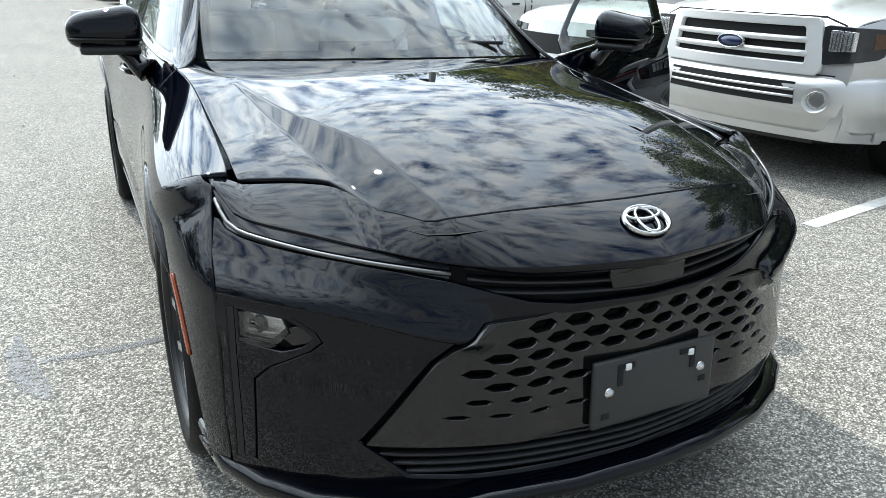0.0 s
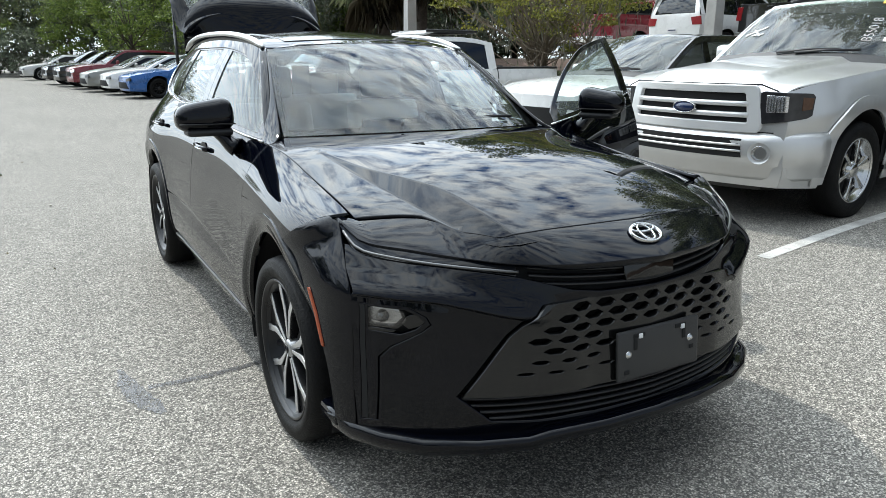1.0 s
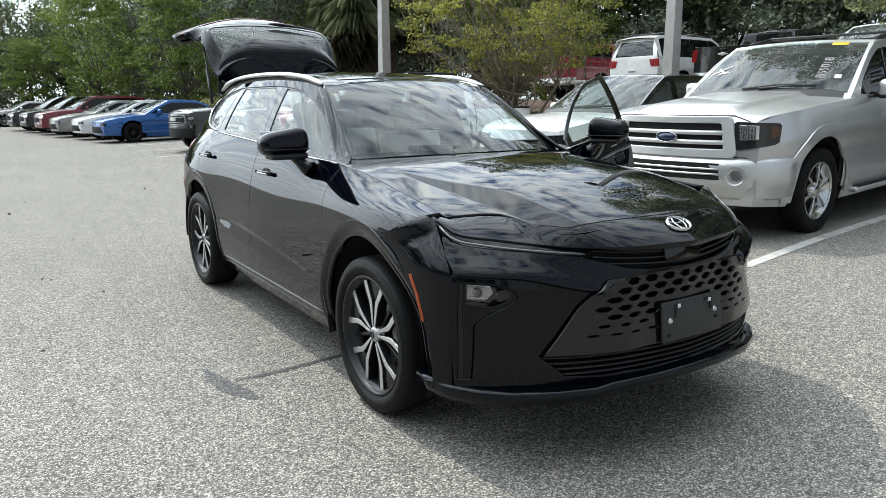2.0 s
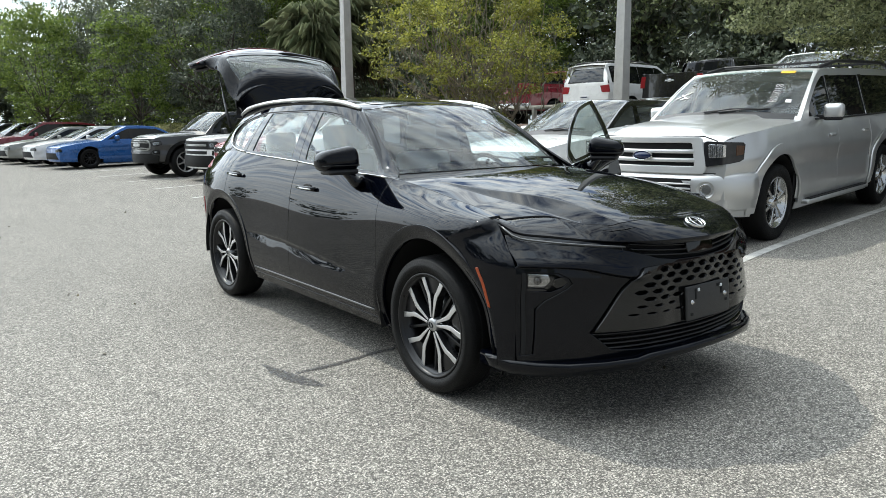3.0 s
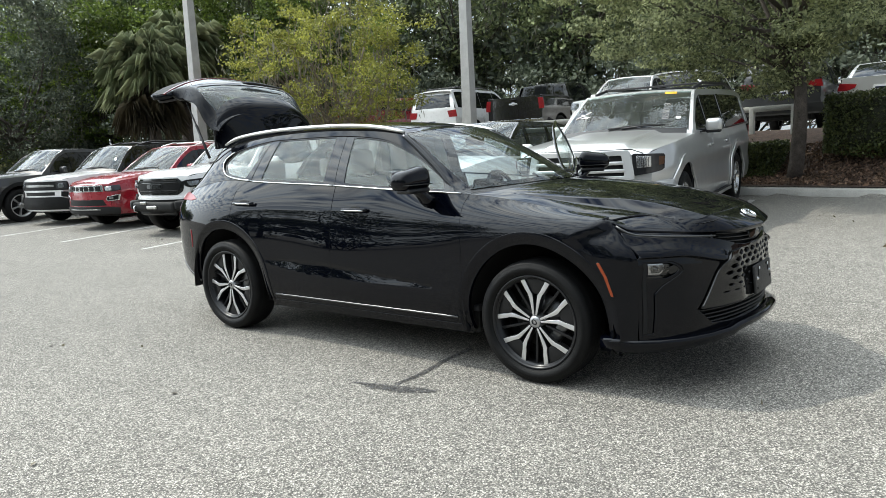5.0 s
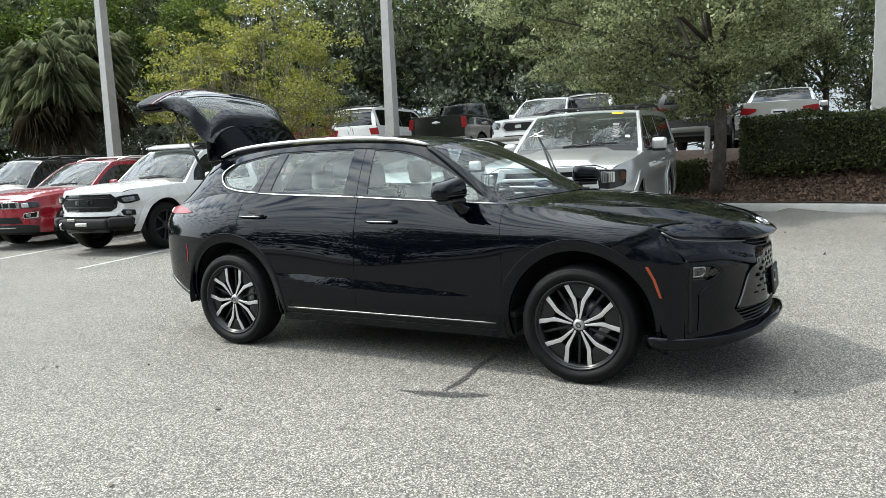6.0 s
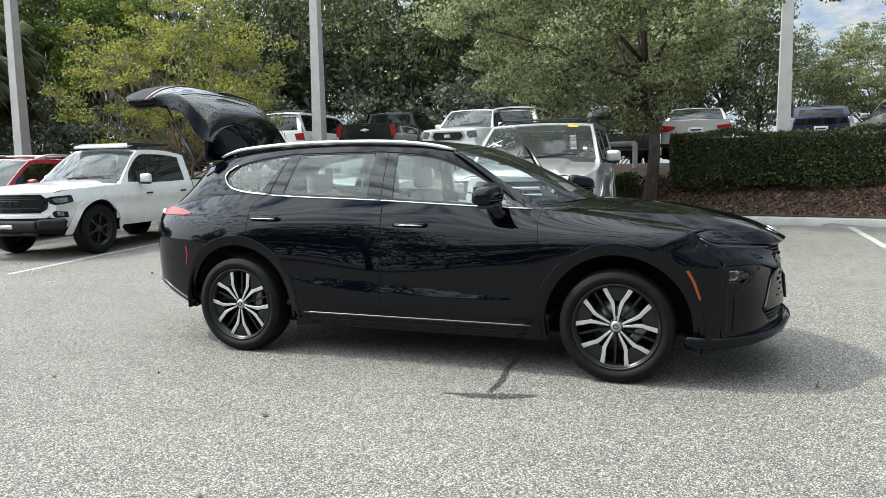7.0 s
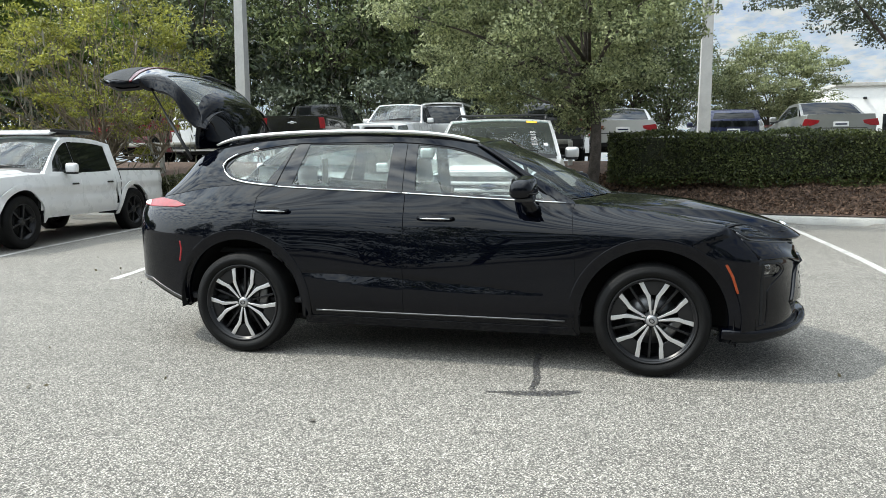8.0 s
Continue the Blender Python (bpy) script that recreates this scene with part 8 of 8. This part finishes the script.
for x, y, k in [(26.5, 1.0, 1), (25.5, 19.0, 0), (23.5, 24.5, 1), (28.5, 9.5, 1), (31.5, 3.0, 1), (31.0, 15.5, 0), (22.0, 30.5, 0), (19.0, 35.0, 1), (16.5, 40.0, 0), (14.0, 45.5, 1), (29.0, 22.5, 1), (26.5, 29.5, 0), (23.5, 36.0, 1), (12.0, 51.0, 0), (9.0, 56.0, 1), (34.0, 9.0, 0), (18.5, 31.0, 0), (15.0, 33.5, 1), (33.5, 22.0, 1), (6.0, 58.0, 0), (2.0, 61.0, 1), (-3.0, 63.0, 0), (-8.0, 62.0, 1), (20.5, 27.0, 1), (38, 5, 1), (38, 14, 0), (-12, 69, 0), (-6, 69, 1), (0, 68, 0), (5, 66, 1), (10, 62, 0), (12.5, 58.0, 1), (15.5, 54.5, 0), (18.5, 50.5, 1), (20.5, 45.5, 0), (23.0, 41.0, 1), (17.0, 59.0, 1), (21.5, 53.0, 1)]:
    s = prng.uniform(.85, 1.12)
    if y > 40 and x < 12:
        s *= .82
    again((wood_a, wood_b)[k], x, y, prng.uniform(0, 360), s)
for x, y, s in [(13.5, 34.0, .9), (18.5, 24.0, .9), (21.5, 21.0, .7), (5.5, 47.0, .75), (13.0, 37.5, .9), (-4.0, 57.0, .7), (1.5, 55.0, .65)]:
    again(wood_c, x, y, prng.uniform(0, 360), s)
for x, y in [(24.0, 3.0), (24.5, 14.0), (22.0, 18.5), (19.5, 22.5), (17.0, 29.5), (14.5, 31.5), (13.0, 35.0), (13.5, 39.5), (12.8, 44.0), (11.0, 50.0), (26.0, 6.5), (-1.5, 55.0), (-6.5, 57.5), (12.8, 25.6), (13.5, 22.5)]:
    again(und, x, y, prng.uniform(0, 360), prng.uniform(.8, 1.15))
for x, y, s in [(30.0, 6.0, 1.9), (29.5, 13.0, 2.0), (28.0, 18.0, 1.9), (25.5, 22.5, 2.0), (23.5, 27.0, 1.8), (21.5, 33.5, 2.0), (18.5, 38.0, 1.9), (16.5, 43.5, 2.0), (14.0, 49.0, 1.9), (11.0, 54.0, 1.9), (7.0, 60.5, 1.8), (3.0, 64.0, 1.8), (-2.5, 66.0, 1.8), (-8.0, 66.0, 1.8)]:
    again(und, x, y, prng.uniform(0, 360), s)
# smaller trees to the right, beyond the upper lot
again(wood_a, 34.0, -2.6, 40, .60), again(wood_b, 38.0, -4.6, 190, .50), again(wood_a, 31.0, -.8, 90, .8)
again(far_oak, 26.5, 1.5, 260, .8, .4)
again(wood_d, 6.4, 38.5, 130, .85)
for x, y, k in ((5.9, 31.0, .72), (13.6, 31.5, .98), (3.2, 36.5, .8), (10.8, 35.5, 1.0)):
    again(wood_c, x, y, prng.uniform(0, 360), k)
over = tree("oak_tree", "tall live oak whose outer branches hang over the mulch bed", L_DARK, 8.2, 3.0, (3.2, 3.2, 2.4), 150, 30000, .085, r=.16, clump_r=.42)
put(over, 10.2, -5.6, 0, 1.0, -1.0)
# trees behind the camera, along the far side of the drive
for y in range(-34, 46, 8):
    again((wood_a, wood_b)[(y // 8) % 2], -28 - prng.uniform(0, 5), y + prng.uniform(-1.5, 1.5), prng.uniform(0, 360), prng.uniform(.8, 1.05))
    again(und, -26, y + 4, prng.uniform(0, 360), 1.5)


def palm():
    t = empty("cabbage_palm")
    tagged(t, "cabbage palm with drooping fan fronds and dead skirt", "palm tree")
    part("trunk", tube("trunk", [(0, 0, -.2), (.05, 0, 1.2), (.02, .05, 2.6), (0, 0, 3.4)], [.17, .16, .15, .13], 10), M_BARK, t)
    for dead, nf, mat in ((0, 62, L_PALM), (1, 16, L_STRAW)):
        pos, faces = [], []
        for f in range(nf):
            az = rng.uniform(0, 6.283)
            el = rng.uniform(-.5, 1.2) if not dead else rng.uniform(-1.3, -.7)
            d = np.array([math.cos(az) * math.cos(el), math.sin(az) * math.cos(el), math.sin(el)])
            st = np.array([0, 0, 3.4 - .3 * dead])
            hub = st + d * rng.uniform(.40, .80)
            s = np.cross(d, [0, 0, 1.0])
            s /= np.linalg.norm(s)
            u = np.cross(s, d)
            b = len(pos)
            pos += [tuple(st + u * .012), tuple(st - u * .012 + s * .012), tuple(hub + u * .01), tuple(hub - u * .01)]
            faces.append((b, b + 1, b + 3, b + 2))
            for k in range(21):
                a = (k - 10) / 10 * 2.0
                dd = d * math.cos(a) + s * math.sin(a)
                ln = rng.uniform(.55, .85)
                m1 = hub + dd * ln * .6 + u * .03
                tip = hub + dd * ln + np.array([0, 0, -.34 - .25 * abs(a) / 2]) + rng.normal(size=3) * .06
                w = np.cross(dd, u) * .009
                b = len(pos)
                pos += [tuple(hub), tuple(m1 + w), tuple(tip), tuple(m1 - w)]
                faces += [(b, b + 1, b + 2), (b, b + 2, b + 3)]
        part("frond_crown" if not dead else "dead_skirt", mesh_of("fronds", pos, faces), mat, t)
    return t


pm = palm()
put(pm, 9.0, 20.0, 0, 1.25)
again(pm, 11.4, 21.6, 120, 1.35)

# lamp posts
def lamp_post(x, y, h, w):
    p = empty("lamp_post", pose(x, y, float(ground_z(x, y))))
    tagged(p, "square tapered pale concrete lamp post", "lamp post", "car park lamp posts")
    part("shaft", sweep("shaft", [(0, 0, -.3), (0, 0, h)], [[(-w, -w), (w, -w), (w, w), (-w, w)], [(-w * .6, -w * .6), (w * .6, -w * .6), (w * .6, w * .6), (-w * .6, w * .6)]], (0, 1, 0)), M_POLE, p)
    part("lamp_head", rbox(.35, .7, .15, .03, (0, .45, h - .05)), M_SATIN, p)
    for q in p.children:
        for f in q.data.polygons:
            f.use_smooth = False
    return p


lamp_post(14.46, 11.07, 8.2, .175), lamp_post(7.82, 15.74, 7.6, .15), lamp_post(15.61, -2.24, 8.0, .17)

# white rail along the upper lot and its posts
rail = empty("barrier_rail", pose(12.2, 8.0, 0))
tagged(rail, "white painted timber barrier rail on short posts", "barrier")
for a, b in (((12.1, 1.2), (13.0, 3.9)), ((11.9, 5.6), (12.1, 15.6))):
    A, B = (a[0] - 12.2, a[1] - 8, 1.88), (b[0] - 12.2, b[1] - 8, 1.88)
    part("rail_beam", sweep("rail_beam", [A, B], [(-.04, -.06), (.04, -.06), (.04, .06), (-.04, .06)]), M_KERB, rail)
    for k in np.linspace(0, 1, 4):
        q = (A[0] + (B[0] - A[0]) * k, A[1] + (B[1] - A[1]) * k)
        part("rail_post", rbox(.11, .11, .9, .015, (q[0], q[1], 1.45)), M_KERB, rail)

# white building beyond the upper lot
M_RENDERWALL = material("white_painted_wall", (0.72, 0.71, 0.68), rough=0.85, var=0.06, scale=1.2, fine=0.05, bump=0.1)
bd = empty("white_building", pose(45.0, -13.7, 1.2, 0, 0, 0))
tagged(bd, "plain white flat-roofed commercial building", "building")
part("wall", rbox(14, 20, 5.0, .03, (7, -10, 2.5)), M_RENDERWALL, bd)
part("parapet", rbox(14.3, 20.3, .25, .03, (7, -10, 5.05)), M_KERB, bd)
for k in range(3):
    wn_ = part("window", rbox(.08, 1.8, 1.2, .02, (-.02, -3.6 - 4.2 * k, 2.6)), P_OPAQUE, bd)
    part("window_frame", rbox(.05, 2.0, .08, .01, (-.03, -3.6 - 4.2 * k, 1.98)), M_KERB, wn_)
part("wall_lamp", rbox(.14, .2, .14, .03, (-.08, -1.6, 4.2)), M_SATIN, bd)

# stain and crack beside the car
cr = draped("tar_crack", [(-.50, .745), (-.80, .74), (-1.10, .70), (-1.34, .71)], .045, M_CRACK, .003, .05)
tagged(cr, "dark tar-filled crack in the asphalt", "crack", kind="structure")
cr2 = draped("oil_stain", [(-1.32, .42), (-1.39, .62), (-1.42, .80), (-1.43, .98)], [.03, .05, .08, .10, .08, .11, .09, .10, .07, .09, .06, .04, .03], M_CRACK, .0035, .04)
tagged(cr2, "dark streak of oil on the asphalt", "stain", kind="structure")
n = 70
lx, ly = rng.uniform(-5, 8, n), rng.uniform(-2.5, 12, n)
lit = leaves("fallen_leaves", np.stack([lx, ly, ground_z(lx, ly) + .008], 1), .045, L_STRAW, ratio=.6)
tagged(lit, "a few dry brown leaves scattered on the asphalt", "leaves", kind="stuff")
